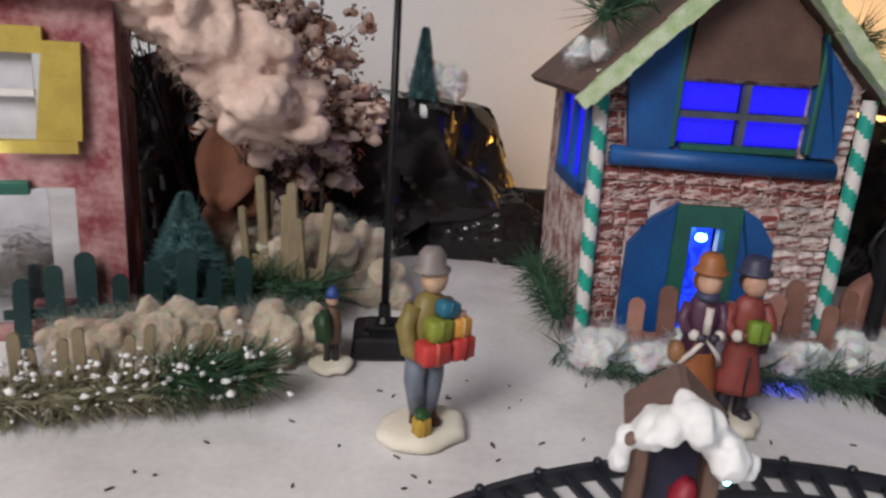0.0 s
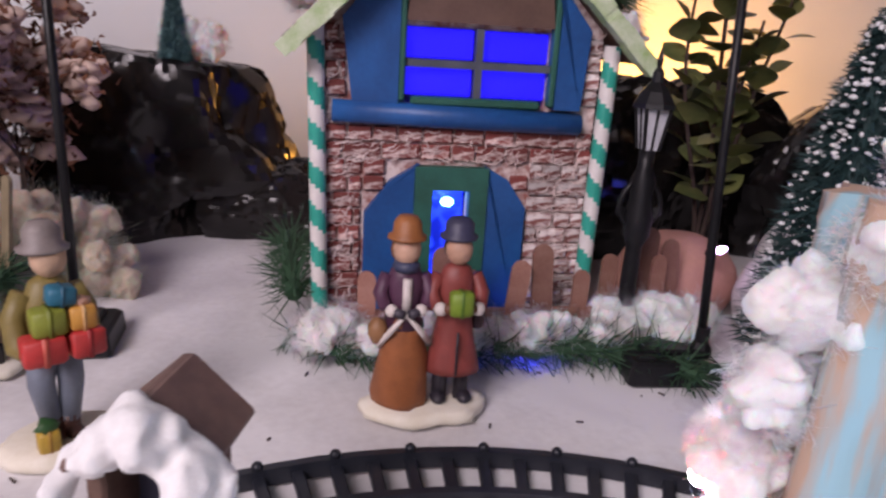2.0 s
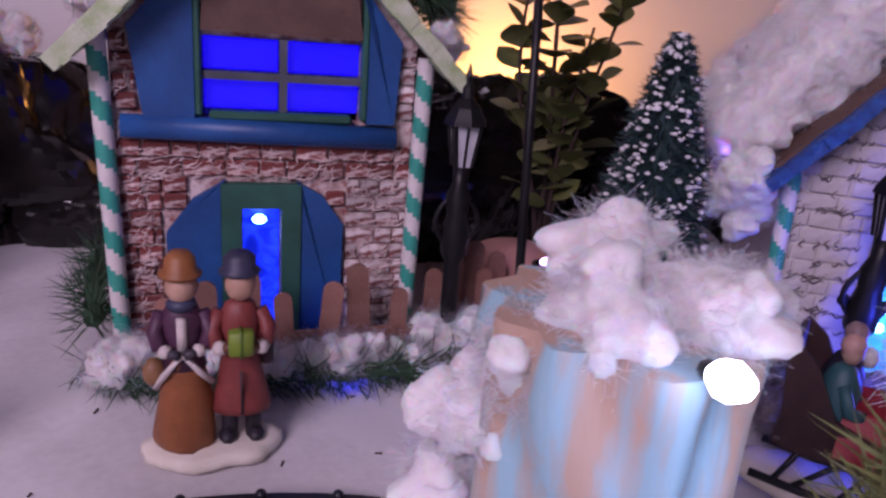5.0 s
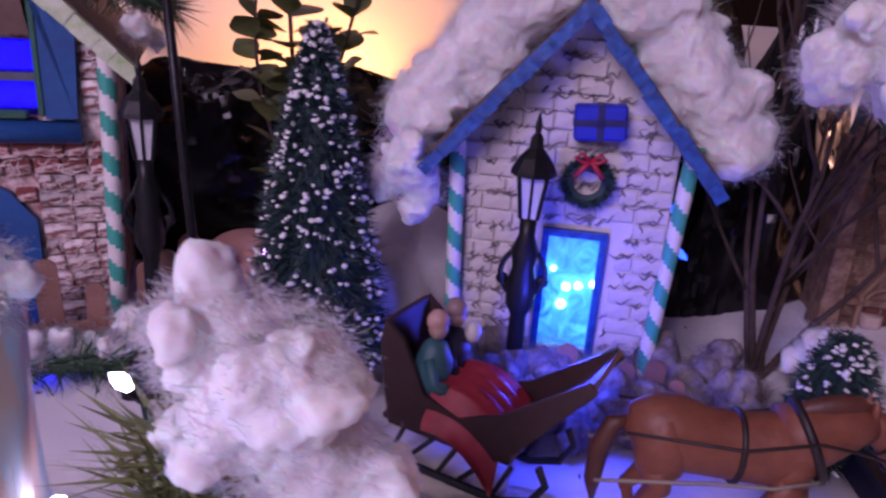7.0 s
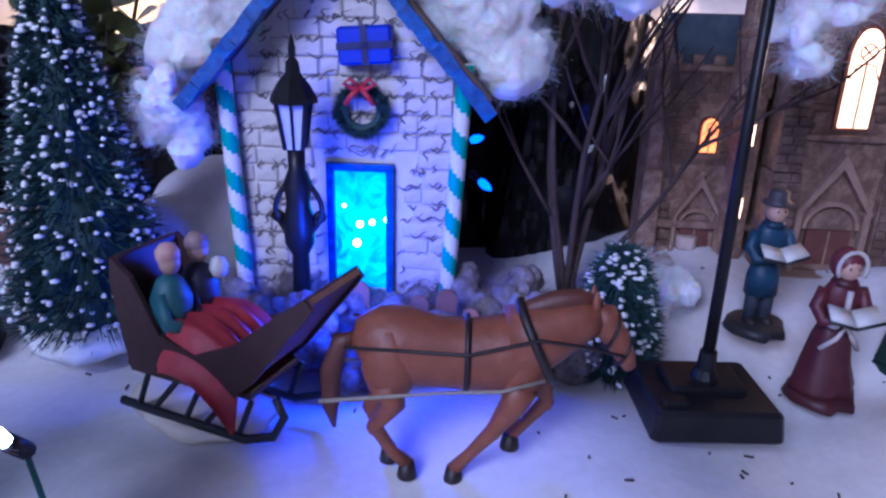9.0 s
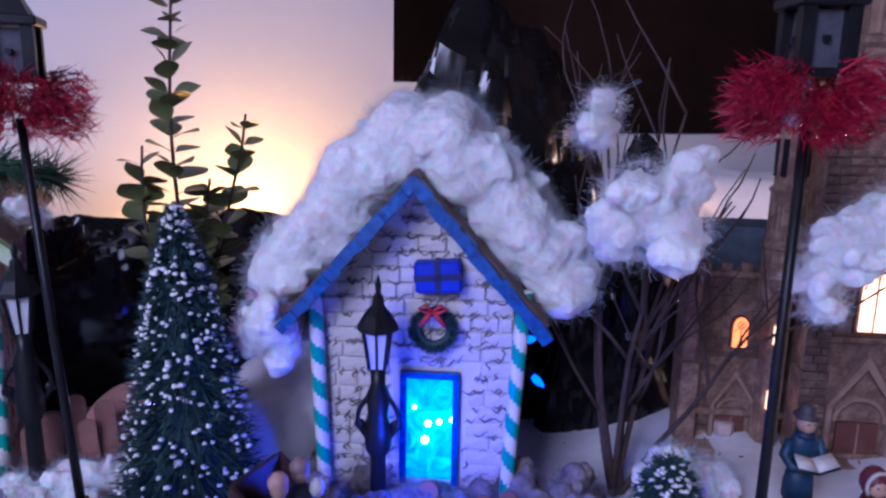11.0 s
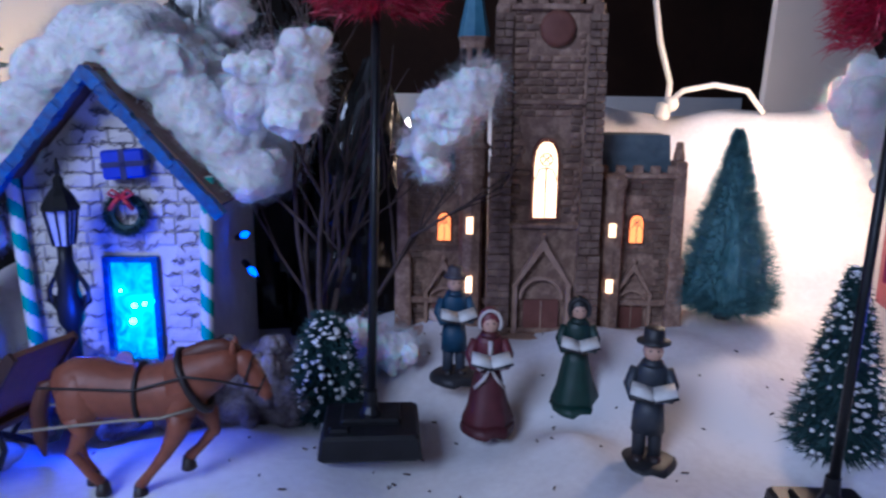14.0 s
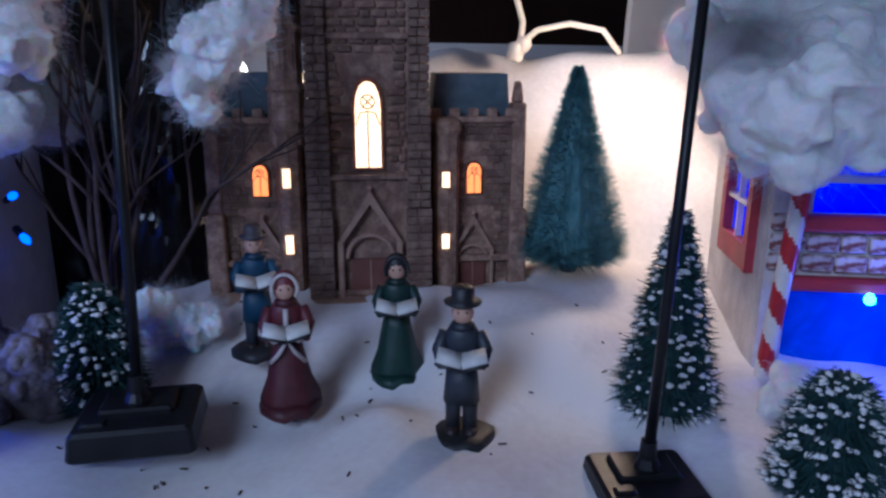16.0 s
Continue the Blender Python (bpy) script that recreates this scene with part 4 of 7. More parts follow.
# ---- the red-shuttered house ----
def red_house():
    t = thing("red_house", pose(0.7806, 0.0487, 0.0, 0, 0, -42) @ Matrix.Diagonal((1, 1, 1.08, 1)), "white brick model house with red window frames and candy poles", "model house", "model houses")
    hw, eave, dep = 0.07, 0.118, 0.10
    k = Mesh(STONE_WHITE)
    o0, o1, oz = 0.012, 0.105, 0.050
    for a, b, c, d in ((0, o0, 0, oz), (o1, 2 * hw, 0, oz), (0, 2 * hw, oz, 0.082), (0, 0.018, 0.082, 0.112), (0.095, 2 * hw, 0.082, 0.112), (0, 2 * hw, 0.112, 0.14)):
        k.prism([(a, c), (b, c), (b, d), (a, d)], 0, 0.005)
    for y0, y1, z0, z1 in ((0.006, 0.022, 0, eave), (0.062, dep, 0, eave), (0.022, 0.062, 0, 0.060), (0.022, 0.062, 0.100, eave)):
        k.box((0.0025, (y0 + y1) / 2, (z0 + z1) / 2), (0.005, y1 - y0, z1 - z0))
    k.prism([(0, 0), (2 * hw, 0), (2 * hw, 0.14), (0, 0.14)], dep - 0.004, dep)
    k.box((2 * hw - 0.0025, dep / 2, 0.07), (0.005, dep - 0.012, 0.14))
    k.done("wall", t, smooth=False, label="white-washed brick wall")
    bricks(t, "brick", courses(0.0, 2 * hw, 0.056, 0.0745, 0.015, 0.0088, 0.0012, lambda a, b, c, d: True), BRICK_WHITE, 0.003, -0.0012)
    Mesh(RED_PAINT).box((0.06, -0.003, 0.0785), (0.10, 0.008, 0.007), bev=0.0015).done("sill", t, smooth=False, label="red painted window sill")
    Mesh(RED_PAINT).box((0.058, -0.003, 0.0515), (0.10, 0.008, 0.006), bev=0.0015).done("door_lintel", t, smooth=False, label="red painted door beam")
    w = new("window")
    w.parent = t
    k = Mesh(WHITE_STRIPE).box((0.056, -0.001, 0.097), (0.003, 0.004, 0.030)).box((0.056, -0.001, 0.097), (0.077, 0.0036, 0.0025))
    k.done("muntin", w, smooth=False)
    for a, b in ((0.018, 0.0545), (0.0575, 0.095)):
        for c, d in ((0.082, 0.0955), (0.0985, 0.112)):
            Mesh(PANE_BLUE).box(((a + b) / 2, 0.003, (c + d) / 2), (b - a, 0.001, d - c)).done("pane", w, smooth=False)
    s = new("window")
    s.parent = t
    k = Mesh(RED_PAINT)
    for y0, y1, z0, z1 in ((0.016, 0.068, 0.050, 0.062), (0.016, 0.068, 0.098, 0.112), (0.016, 0.023, 0.062, 0.098), (0.061, 0.068, 0.062, 0.098)):
        k.box((-0.002, (y0 + y1) / 2, (z0 + z1) / 2), (0.005, y1 - y0, z1 - z0))
    k.done("window_frame", s, smooth=False, label="red painted side window frame")
    Mesh(WHITE_STRIPE).box((-0.0015, 0.042, 0.08), (0.003, 0.002, 0.036)).box((-0.0015, 0.042, 0.08), (0.0028, 0.038, 0.002)).done("muntin", s, smooth=False)
    for y0, y1 in ((0.023, 0.0408), (0.0432, 0.061)):
        for z0, z1 in ((0.062, 0.0788), (0.0812, 0.098)):
            Mesh(PANE_BLUE).box((0.0015, (y0 + y1) / 2, (z0 + z1) / 2), (0.001, y1 - y0, z1 - z0)).done("pane", s, smooth=False)
    Mesh(PANE_DIM).box((0.058, 0.02, 0.025), (0.094, 0.001, 0.05)).done("lit_film", t, smooth=False, label="dark film lit blue from inside")
    Mesh(LED_CYAN).ball((0.045, -0.009, 0.047), 0.0026, n=10).done("led", t)
    candy_pole((0.002, -0.008, 0.002), (0.010, -0.010, 0.110), 0.0040, (RED_STRIPE, WHITE_STRIPE), t, 4.5)
    Mesh(BROWN).box((hw, 0.03, 0.145), (2 * hw + 0.03, dep + 0.05, 0.006), rot=(14, 0, 0)).done("roof", t, smooth=False)
    return t


# ---- the church ----
def gothic(w, h):
    """An arched outline of width w and height h, from the sill up."""
    r = [(-w / 2, 0), (w / 2, 0), (w / 2, h * 0.68)]
    r += [(w / 2 * math.cos(q) ** 0.8, h * 0.68 + h * 0.32 * math.sin(q)) for q in (0.35, 0.7, 1.05, 1.35)]
    r += [(0, h)] + [(-x, z) for x, z in r[3:][::-1]] + [(-w / 2, h * 0.68)]
    return r


def church():
    t = thing("church", pose(0.667, 0.226, 0.020, 0, 0, -29), "brown stone model church with a bell tower and glowing windows", "model church")
    k = Mesh(CHURCH)
    tw = 0.0285

    def shift(poly, x, z):
        return [(a + x, b + z) for a, b in poly]
    # wings: walls in strips round their arched windows and doors
    for sg in (-1, 1):
        cx = sg * 0.061
        k.box((cx, 0.028, 0.052), (0.054, 0.04, 0.104))
        for i in range(5):
            k.box((cx - 0.022 + 0.011 * i, 0.008, 0.1065), (0.006, 0.004, 0.005), bev=0.0006)
        k.box((cx, 0.0075, 0.1025), (0.056, 0.005, 0.0035), bev=0.0008)
        k.box((sg * 0.088, 0.013, 0.056), (0.0085, 0.016, 0.112), bev=0.001, taper=0.9)
        k.box((sg * 0.088, 0.010, 0.025), (0.011, 0.020, 0.05), bev=0.001, taper=0.92)
        k.box((sg * 0.0875, 0.012, 0.118), (0.006, 0.008, 0.012), bev=0.001, taper=0.6)
        k.box((cx, 0.006, 0.02), (0.056, 0.006, 0.004), bev=0.0008)
    k.done("wing", t, smooth=False)
    # tower shaft with stepped corner buttresses
    k = Mesh(CHURCH)
    k.box((0, 0.018, 0.100), (2 * tw, 0.055, 0.2))
    for sg in (-1, 1):
        for w, h0, h1, o in ((0.0145, 0, 0.055, -0.0160), (0.0125, 0.055, 0.115, -0.0140), (0.0105, 0.115, 0.170, -0.0120), (0.0085, 0.170, 0.205, -0.0105)):
            k.box((sg * (tw - 0.001), o + 0.008, (h0 + h1) / 2), (w, 0.018, h1 - h0), bev=0.0012, taper=0.96)
        k.lathe([(0.0075, 0.0), (0.0075, 0.095), (0.009, 0.098), (0.009, 0.102), (0.006, 0.104)], c=(sg * 0.0445, 0.0, 0), n=8)
    for z, o in ((0.006, 0.004), (0.073, 0.002), (0.148, 0.0015), (0.202, 0.003)):
        k.box((0, -0.010, z), (2 * tw - 0.01, 0.004 + o, 0.0035), bev=0.0008)
    for i in range(6):
        k.box((-0.0235 + 0.0094 * i, -0.008, 0.2055), (0.006, 0.005, 0.007), bev=0.0008)
    for sg in (-1, 1):
        k.lathe([(0.0048, 0.20), (0.0048, 0.222), (0.006, 0.224), (0.0005, 0.243)], c=(sg * 0.026, -0.006, 0), n=8)
    k.done("tower", t, smooth=False, label="brown stone bell tower with stepped buttresses")
    # belfry: an eight-sided open stage and its blue spire
    b = Mesh(CHURCH)
    b.lathe([(0.0225, 0.2), (0.022, 0.226), (0.0245, 0.229), (0.0245, 0.232), (0.018, 0.234)], c=(0, 0.018, 0), n=8)
    for i in range(8):
        a = 2 * math.pi * (i + 0.5) / 8
        b.box((0.0175 * math.cos(a), 0.018 + 0.0175 * math.sin(a), 0.25), (0.0052, 0.0052, 0.036), rot=(0, 0, math.degrees(a)))
        b.box((0.0195 * math.cos(a), 0.018 + 0.0195 * math.sin(a), 0.274), (0.004, 0.004, 0.014), rot=(0, 0, math.degrees(a)), taper=0.2)
    b.lathe([(0.012, 0.23), (0.012, 0.264)], CHURCH_DARK, c=(0, 0.018, 0), n=8)
    b.lathe([(0.020, 0.264), (0.021, 0.267), (0.019, 0.269)], c=(0, 0.018, 0), n=8)
    b.done("belfry", t, smooth=False)
    Mesh(SPIRE).lathe([(0.0165, 0.268), (0.0105, 0.30), (0.0045, 0.335), (0.0008, 0.352)], c=(0, 0.018, 0), n=8).done("spire", t, smooth=False, label="pointed blue spire")
    # side turret with long slits and a blue cap
    b = Mesh(CHURCH)
    b.lathe([(0.0105, 0.09), (0.0105, 0.118), (0.012, 0.120), (0.0095, 0.123), (0.0095, 0.150), (0.0108, 0.152), (0.0085, 0.154), (0.0085, 0.183), (0.0100, 0.186)], c=(-0.0445, 0.004, 0), n=8)
    for i in range(8):
        a = 2 * math.pi * i / 8
        for z, h in ((0.137, 0.014), (0.169, 0.020)):
            b.box((-0.0445 + 0.0085 * math.cos(a), 0.004 + 0.0085 * math.sin(a), z), (0.001, 0.003, h), BLACK, rot=(0, 0, math.degrees(a)))
    b.done("turret", t, smooth=False)
    Mesh(SPIRE).lathe([(0.0098, 0.186), (0.004, 0.215), (0.0004, 0.236)], c=(-0.0445, 0.004, 0), n=8).done("turret_cap", t, smooth=False, label="pointed blue turret cap")
    for sg in (-1, 1):
        Mesh(SLATE).prism([(sg * 0.061 - 0.023, 0.104), (sg * 0.061 + 0.023, 0.104), (sg * 0.061 + 0.021, 0.128), (sg * 0.061 - 0.021, 0.128)], 0.016, 0.05).done("roof", t, smooth=False, label="dull blue slate roof")
    r = Mesh(CHURCH_DOOR).lathe([(0.0105, 0), (0.0105, 0.0022), (0.0075, 0.003)], c=(0.004, -0.010, 0.190), n=20, rot=(90, 0, 0))
    r.done("rose_window", t, label="round red rose window")
    # openings: window > pane, tracery; porch gables with recessed doors
    for x, z, w, h, y, m in ((0.0, 0.0785, 0.0138, 0.0460, -0.0100, PANE_WARM), (-0.0615, 0.0600, 0.0080, 0.0175, 0.0075, PANE_AMBER), (0.0615, 0.0600, 0.0080, 0.0175, 0.0075, PANE_AMBER)):
        wd = new("window")
        wd.parent = t
        Mesh(CHURCH_DOOR).prism(shift(gothic(w * 1.25, h * 1.09), x, z - h * 0.035), y - 0.0022, y + 0.001).done("window_frame", wd, smooth=False, label="dark red arched window frame")
        Mesh(m).prism(shift(gothic(w, h), x, z), y - 0.0034, y - 0.0024).done("pane", wd, smooth=False)
        k = Mesh(CHURCH_DARK)
        k.box((x, y - 0.0038, z + h * 0.33), (w * 0.055, 0.0008, h * 0.66))
        k.tube([(x + w * 0.27 * math.cos(q), y - 0.0038, z + h * 0.77 + w * 0.27 * math.sin(q)) for q in [2 * math.pi * i / 16 for i in range(17)]], w * 0.03, n=5)
        for q in (0, 1.57):
            k.box((x, y - 0.0038, z + h * 0.77), (w * 0.5, 0.0008, w * 0.05), rot=(0, math.degrees(q) + 45, 0))
        for sg in (-1, 1):
            k.tube([(x + sg * w * 0.48, y - 0.0038, z + h * 0.5), (x + sg * w * 0.3, y - 0.0038, z + h * 0.64), (x, y - 0.0038, z + h * 0.66)], w * 0.03, n=5)
        k.done("tracery", wd, smooth=False)
    for x, w, h, y, g in ((0.0, 0.026, 0.036, -0.0115, 0.030), (-0.0615, 0.018, 0.025, 0.0075, 0.022), (0.0615, 0.018, 0.025, 0.0075, 0.022)):
        k = Mesh(CHURCH_DARK)
        k.prism([(x - w * 0.72, h * 0.98), (x - w * 0.62, h * 0.98), (x, h + g * 0.74), (x + w * 0.62, h * 0.98), (x + w * 0.72, h * 0.98), (x, h + g)], y - 0.0045, y)
        for sg in (-1, 1):
            k.box((x + sg * w * 0.64, y - 0.0015, h * 0.5), (w * 0.13, 0.006, h), bev=0.0008)
            k.tube([(x + sg * w * 0.5 * math.cos(q), y - 0.0022, h * 0.75 + w * 0.5 * math.sin(q)) for q in [0.16 * i for i in range(11)]], w * 0.05, n=6)
        k.ball((x, y - 0.003, h + g + 0.001), 0.0018, n=7)
        k.done("porch_gable", t, smooth=False)
        d = Mesh(CHURCH_DOOR).prism([(x - w * 0.42, 0), (x + w * 0.42, 0), (x + w * 0.42, h * 0.72), (x - w * 0.42, h * 0.72)], y - 0.0018, y + 0.0005)
        d.box((x, y - 0.0022, h * 0.36), (w * 0.03, 0.001, h * 0.7), CHURCH_DARK)
        d.done("door", t, smooth=False, label="dark red-brown double door")
    for x, z in ((-0.0455, 0.072), (-0.0455, 0.034), (0.0435, 0.070), (0.0435, 0.034)):
        Mesh(PANE_WARM).box((x, -0.0078, z), (0.0042, 0.0012, 0.0105 if x < 0 else 0.0085)).done("slit_window", t, smooth=False, label="small glowing slit window")
    Mesh(CHURCH_DARK).box((0, -0.012, 0.0), (0.19, 0.028, 0.008), bev=0.002).box((0, -0.022, -0.002), (0.06, 0.02, 0.008), bev=0.002).done("plinth", t, smooth=False)
    # single stones, proud of the walls
    spots = courses(-0.0212, 0.0212, 0.004, 0.198, 0.0088, 0.0045, 0.0007,
                    lambda a, b, c, d: not (abs((a + b) / 2) < 0.0135 and 0.074 < d and c < 0.137) and not (abs((a + b) / 2) < 0.021 and c < 0.068) and not (abs((a + b) / 2 - 0.004) < 0.014 and 0.176 < d and c < 0.203))
    bricks(t, "stone", spots[:290], CHURCH, 0.0022, -0.0098)
    k = Mesh(CHURCH)
    for sg in (-1, 1):
        cx = sg * 0.061
        for x, z, w, h in courses(cx - 0.026, cx + 0.026, 0.006, 0.100, 0.0075, 0.0042, 0.0007,
                                  lambda a, b, c, d: not (abs((a + b) / 2 - cx) < 0.0085 and 0.060 < d and c < 0.089) and not (abs((a + b) / 2 - cx) < 0.0145 and c < 0.050)):
            k.box((x, 0.0078 + rnd(-0.0003, 0.0003), z), (w, 0.0016, h), rot=(rnd(-2, 2), rnd(-2, 2), 0))
        for z, wd, y in [(0.003 + 0.0046 * i, 0.0145 - 0.0012 * (i // 12), -0.0172 + 0.0014 * (i // 12)) for i in range(43)]:
            o = rnd(-0.002, 0.002)
            k.box((sg * (tw - 0.001) - wd / 4 + o / 2, y, z), (wd / 2 + o - 0.0007, 0.0014, 0.0038))
            k.box((sg * (tw - 0.001) + wd / 4 + o / 2, y, z), (wd / 2 - o - 0.0007, 0.0014, 0.0038))
    tagged(k.done("stonework", t, smooth=False), kind="stuff")
    return t


brick_house()
stone_house()
red_house()
church()


# ---- figurines on the snow ----
figurine("figurine", pose(0.581, 0.183, 0.019, 0, 0, -18), "carol singer figurine in a blue coat with open book", 0.064, (0.02, 0.07, 0.14), (0.045, 0.055, 0.08), (0.07, 0.06, 0.07), base=(0.03, 0.03, 0.035), long=False, book=True)
figurine("figurine", pose(0.580, 0.146, 0.006, 0, 0, -25), "carol singer figurine in a maroon hooded dress with book", 0.066, (0.12, 0.02, 0.028), (0.09, 0.018, 0.025), (0.16, 0.03, 0.04), base=(0.07, 0.015, 0.02), book=True, hood=True, trim=(0.62, 0.56, 0.52))
figurine("figurine", pose(0.6375, 0.149, 0.004, 0, 0, -32), "carol singer figurine in a dark green dress with book", 0.066, (0.010, 0.036, 0.03), (0.010, 0.042, 0.032), (0.02, 0.02, 0.022), base=(0.01, 0.04, 0.03), book=True, hood=True)
figurine("figurine", pose(0.631, 0.088, 0.001, 0, 0, -38), "carol singer figurine in a black top hat with book", 0.068, (0.035, 0.042, 0.055), (0.022, 0.024, 0.03), (0.02, 0.02, 0.022), base=(0.02, 0.02, 0.022), long=False, book=True, tophat=True, trim=None)


def parcel(k, c, s, m, ribbon, rot=(0, 0, 0)):
    k.box(c, s, m, rot, bev=0.0008)
    k.box(c, (s[0] * 0.14, s[1] * 1.05, s[2] * 1.05), ribbon, rot)


def gift_bearer():
    k = Mesh()
    k.lathe([(0.0185, 0), (0.0205, 0.001), (0.0200, 0.0040), (0.0165, 0.0056)], CREAM, n=26, sy=0.8, wob=0.12)
    grey, coat, boot = paint(0.20, 0.23, 0.29), paint(0.25, 0.19, 0.055), paint(0.08, 0.03, 0.02)
    for sg in (-1, 1):
        k.tube([(sg * 0.0028, 0, 0.010), (sg * 0.0046, 0.001, 0.024), (sg * 0.0034, 0.001, 0.038)], [0.0034, 0.0044, 0.0052], grey, n=10)
        k.tube([(sg * 0.0028, 0, 0.005), (sg * 0.0028, 0, 0.012)], 0.0034, boot, n=9)
        k.ball((sg * 0.0030, -0.003, 0.0068), 0.0034, boot, n=9, sy=1.6, sz=0.7)
        k.tube([(sg * 0.0072, 0, 0.056), (sg * 0.0105, 0.000, 0.048), (sg * 0.0108, -0.004, 0.040), (sg * 0.0070, -0.010, 0.0375)], [0.0036, 0.0042, 0.0038, 0.0026], coat, n=10)
        k.ball((sg * 0.0062, -0.0112, 0.0372), 0.0024, paint(0.22, 0.05, 0.035), n=8)
    k.lathe([(0.0070, 0.034), (0.0085, 0.042), (0.0086, 0.052), (0.0058, 0.059), (0.0024, 0.061)], coat, n=18, sy=0.8, wob=0.1)
    k.ball((0.001, -0.001, 0.0665), 0.0056, paint(0.66, 0.44, 0.30), n=14, sz=1.15)
    hat = paint(0.26, 0.22, 0.21)
    k.lathe([(0.0078, 0.0690), (0.0080, 0.0700), (0.0058, 0.0712), (0.0058, 0.0755), (0.0036, 0.0782)], hat, n=18, sy=0.9)
    red, rib = paint(0.60, 0.05, 0.045), paint(0.66, 0.12, 0.08)
    parcel(k, (-0.0052, -0.0125, 0.0415), (0.0125, 0.009, 0.0085), red, rib)
    parcel(k, (0.0072, -0.0125, 0.0418), (0.0105, 0.009, 0.0085), red, paint(0.35, 0.02, 0.02), (0, 0, 8))
    parcel(k, (-0.0030, -0.0120, 0.0500), (0.0100, 0.008, 0.0082), paint(0.26, 0.30, 0.04), paint(0.2, 0.24, 0.03))
    parcel(k, (0.0068, -0.0120, 0.0500), (0.0080, 0.008, 0.0075), paint(0.68, 0.33, 0.06), paint(0.75, 0.45, 0.2))
    parcel(k, (0.0015, -0.0110, 0.0573), (0.0085, 0.007, 0.0058), paint(0.02, 0.17, 0.27), paint(0.02, 0.12, 0.2), (0, 8, 0))
    k.ball((0.0068, -0.012, 0.0545), 0.0022, paint(0.72, 0.42, 0.3), n=7, sx=1.6)
    parcel(k, (-0.0060, -0.009, 0.0090), (0.0066, 0.0062, 0.0076), paint(0.60, 0.38, 0.05), paint(0.42, 0.22, 0.03))
    k.ball((-0.0060, -0.009, 0.0140), 0.0034, paint(0.03, 0.11, 0.03), n=9, rough=0.5, freq=500, sz=0.7)
    tagged(place(k.done("figurine"), pose(0.0085, 0.270, 0.001, 0, 0, 32) @ Matrix.Diagonal((1, 1, 1.05, 1))), "man figurine in olive coat carrying stacked bright gift boxes", "figurine")


def couple():
    k = Mesh()
    k.lathe([(0.0200, 0), (0.0220, 0.001), (0.0212, 0.0038), (0.0180, 0.0052)], CREAM, n=28, sx=1.18, sy=0.72, wob=0.16)
    rust, purple, white = paint(0.34, 0.11, 0.035), paint(0.10, 0.035, 0.075), paint(0.78, 0.70, 0.66)
    x = -0.0095
    k.lathe([(0.0115, 0.005), (0.0118, 0.008), (0.0095, 0.024), (0.0066, 0.040), (0.0052, 0.046)], rust, c=(x, 0, 0), n=18, sy=0.85, wob=0.18)
    k.lathe([(0.0082, 0.037), (0.0062, 0.047), (0.0074, 0.056), (0.0052, 0.0610), (0.0022, 0.063)], purple, c=(x, 0, 0), n=16, sy=0.8)
    k.tube([(x - 0.0098, -0.003, 0.0300), (x - 0.0060, -0.0072, 0.0370), (x, -0.0066, 0.0440), (x + 0.0060, -0.0072, 0.0370), (x + 0.0098, -0.003, 0.0310)], 0.0013, white, n=7)
    k.tube([(x, -0.0058, 0.044), (x, -0.0060, 0.058)], 0.0018, white, n=7)
    k.ball((x - 0.010, -0.002, 0.036), 0.0042, paint(0.33, 0.16, 0.07), n=10, sz=1.3, rough=0.15, freq=300)
    k.ball((x, -0.001, 0.0680), 0.0054, paint(0.66, 0.40, 0.28), n=14, sz=1.12)
    k.ball((x, 0.0015, 0.0675), 0.0060, paint(0.27, 0.10, 0.03), n=12)
    hat = paint(0.38, 0.14, 0.045)
    k.lathe([(0.0074, 0.0722), (0.0074, 0.0732), (0.0057, 0.0742), (0.0052, 0.0785), (0.0034, 0.0808)], hat, c=(x, 0, 0), n=16)
    k.lathe([(0.0048, 0.060), (0.0054, 0.0620), (0.0040, 0.0638)], paint(0.05, 0.06, 0.12), c=(x, -0.001, 0), n=12)
    for sg in (-1, 1):
        k.tube([(x + sg * 0.0068, 0, 0.058), (x + sg * 0.0094, -0.001, 0.051), (x + sg * 0.0075, -0.005, 0.0460)], [0.0028, 0.0030, 0.0026], purple, n=8)
        k.ball((x + sg * 0.0056, -0.0068, 0.0458), 0.0026, white, n=8)
        k.tube([(x + sg * 0.0055, -0.0070, 0.0455), (x + sg * 0.001, -0.0092, 0.0450)], 0.0018, paint(0.06, 0.05, 0.07), n=7)
    x = 0.0105
    coat, dark = paint(0.27, 0.055, 0.045), paint(0.03, 0.025, 0.035)
    for sg in (-1, 1):
        k.tube([(x + sg * 0.0044, 0, 0.005), (x + sg * 0.0042, 0, 0.021)], 0.0031, dark, n=9)
        k.ball((x + sg * 0.0052, -0.0025, 0.0068), 0.0034, dark, n=9, sy=1.5, sz=0.75)
    k.lathe([(0.0112, 0.0185), (0.0108, 0.021), (0.0080, 0.034), (0.0062, 0.044), (0.0074, 0.056), (0.0054, 0.0610), (0.0022, 0.063)], coat, c=(x, 0, 0), n=18, sy=0.8, wob=0.12)
    k.box((x, -0.0086, 0.028), (0.0008, 0.001, 0.018), dark)
    for sg in (-1, 1):
        k.tube([(x + sg * 0.0068, 0, 0.058), (x + sg * 0.0098, -0.001, 0.051), (x + sg * 0.0082, -0.006, 0.0465)], [0.0030, 0.0032, 0.0028], coat, n=8)
        k.ball((x + sg * 0.0072, -0.0082, 0.0468), 0.0029, white, n=8)
        k.ball((x + sg * 0.0045, -0.0100, 0.0475), 0.0022, paint(0.16, 0.06, 0.03), n=8)
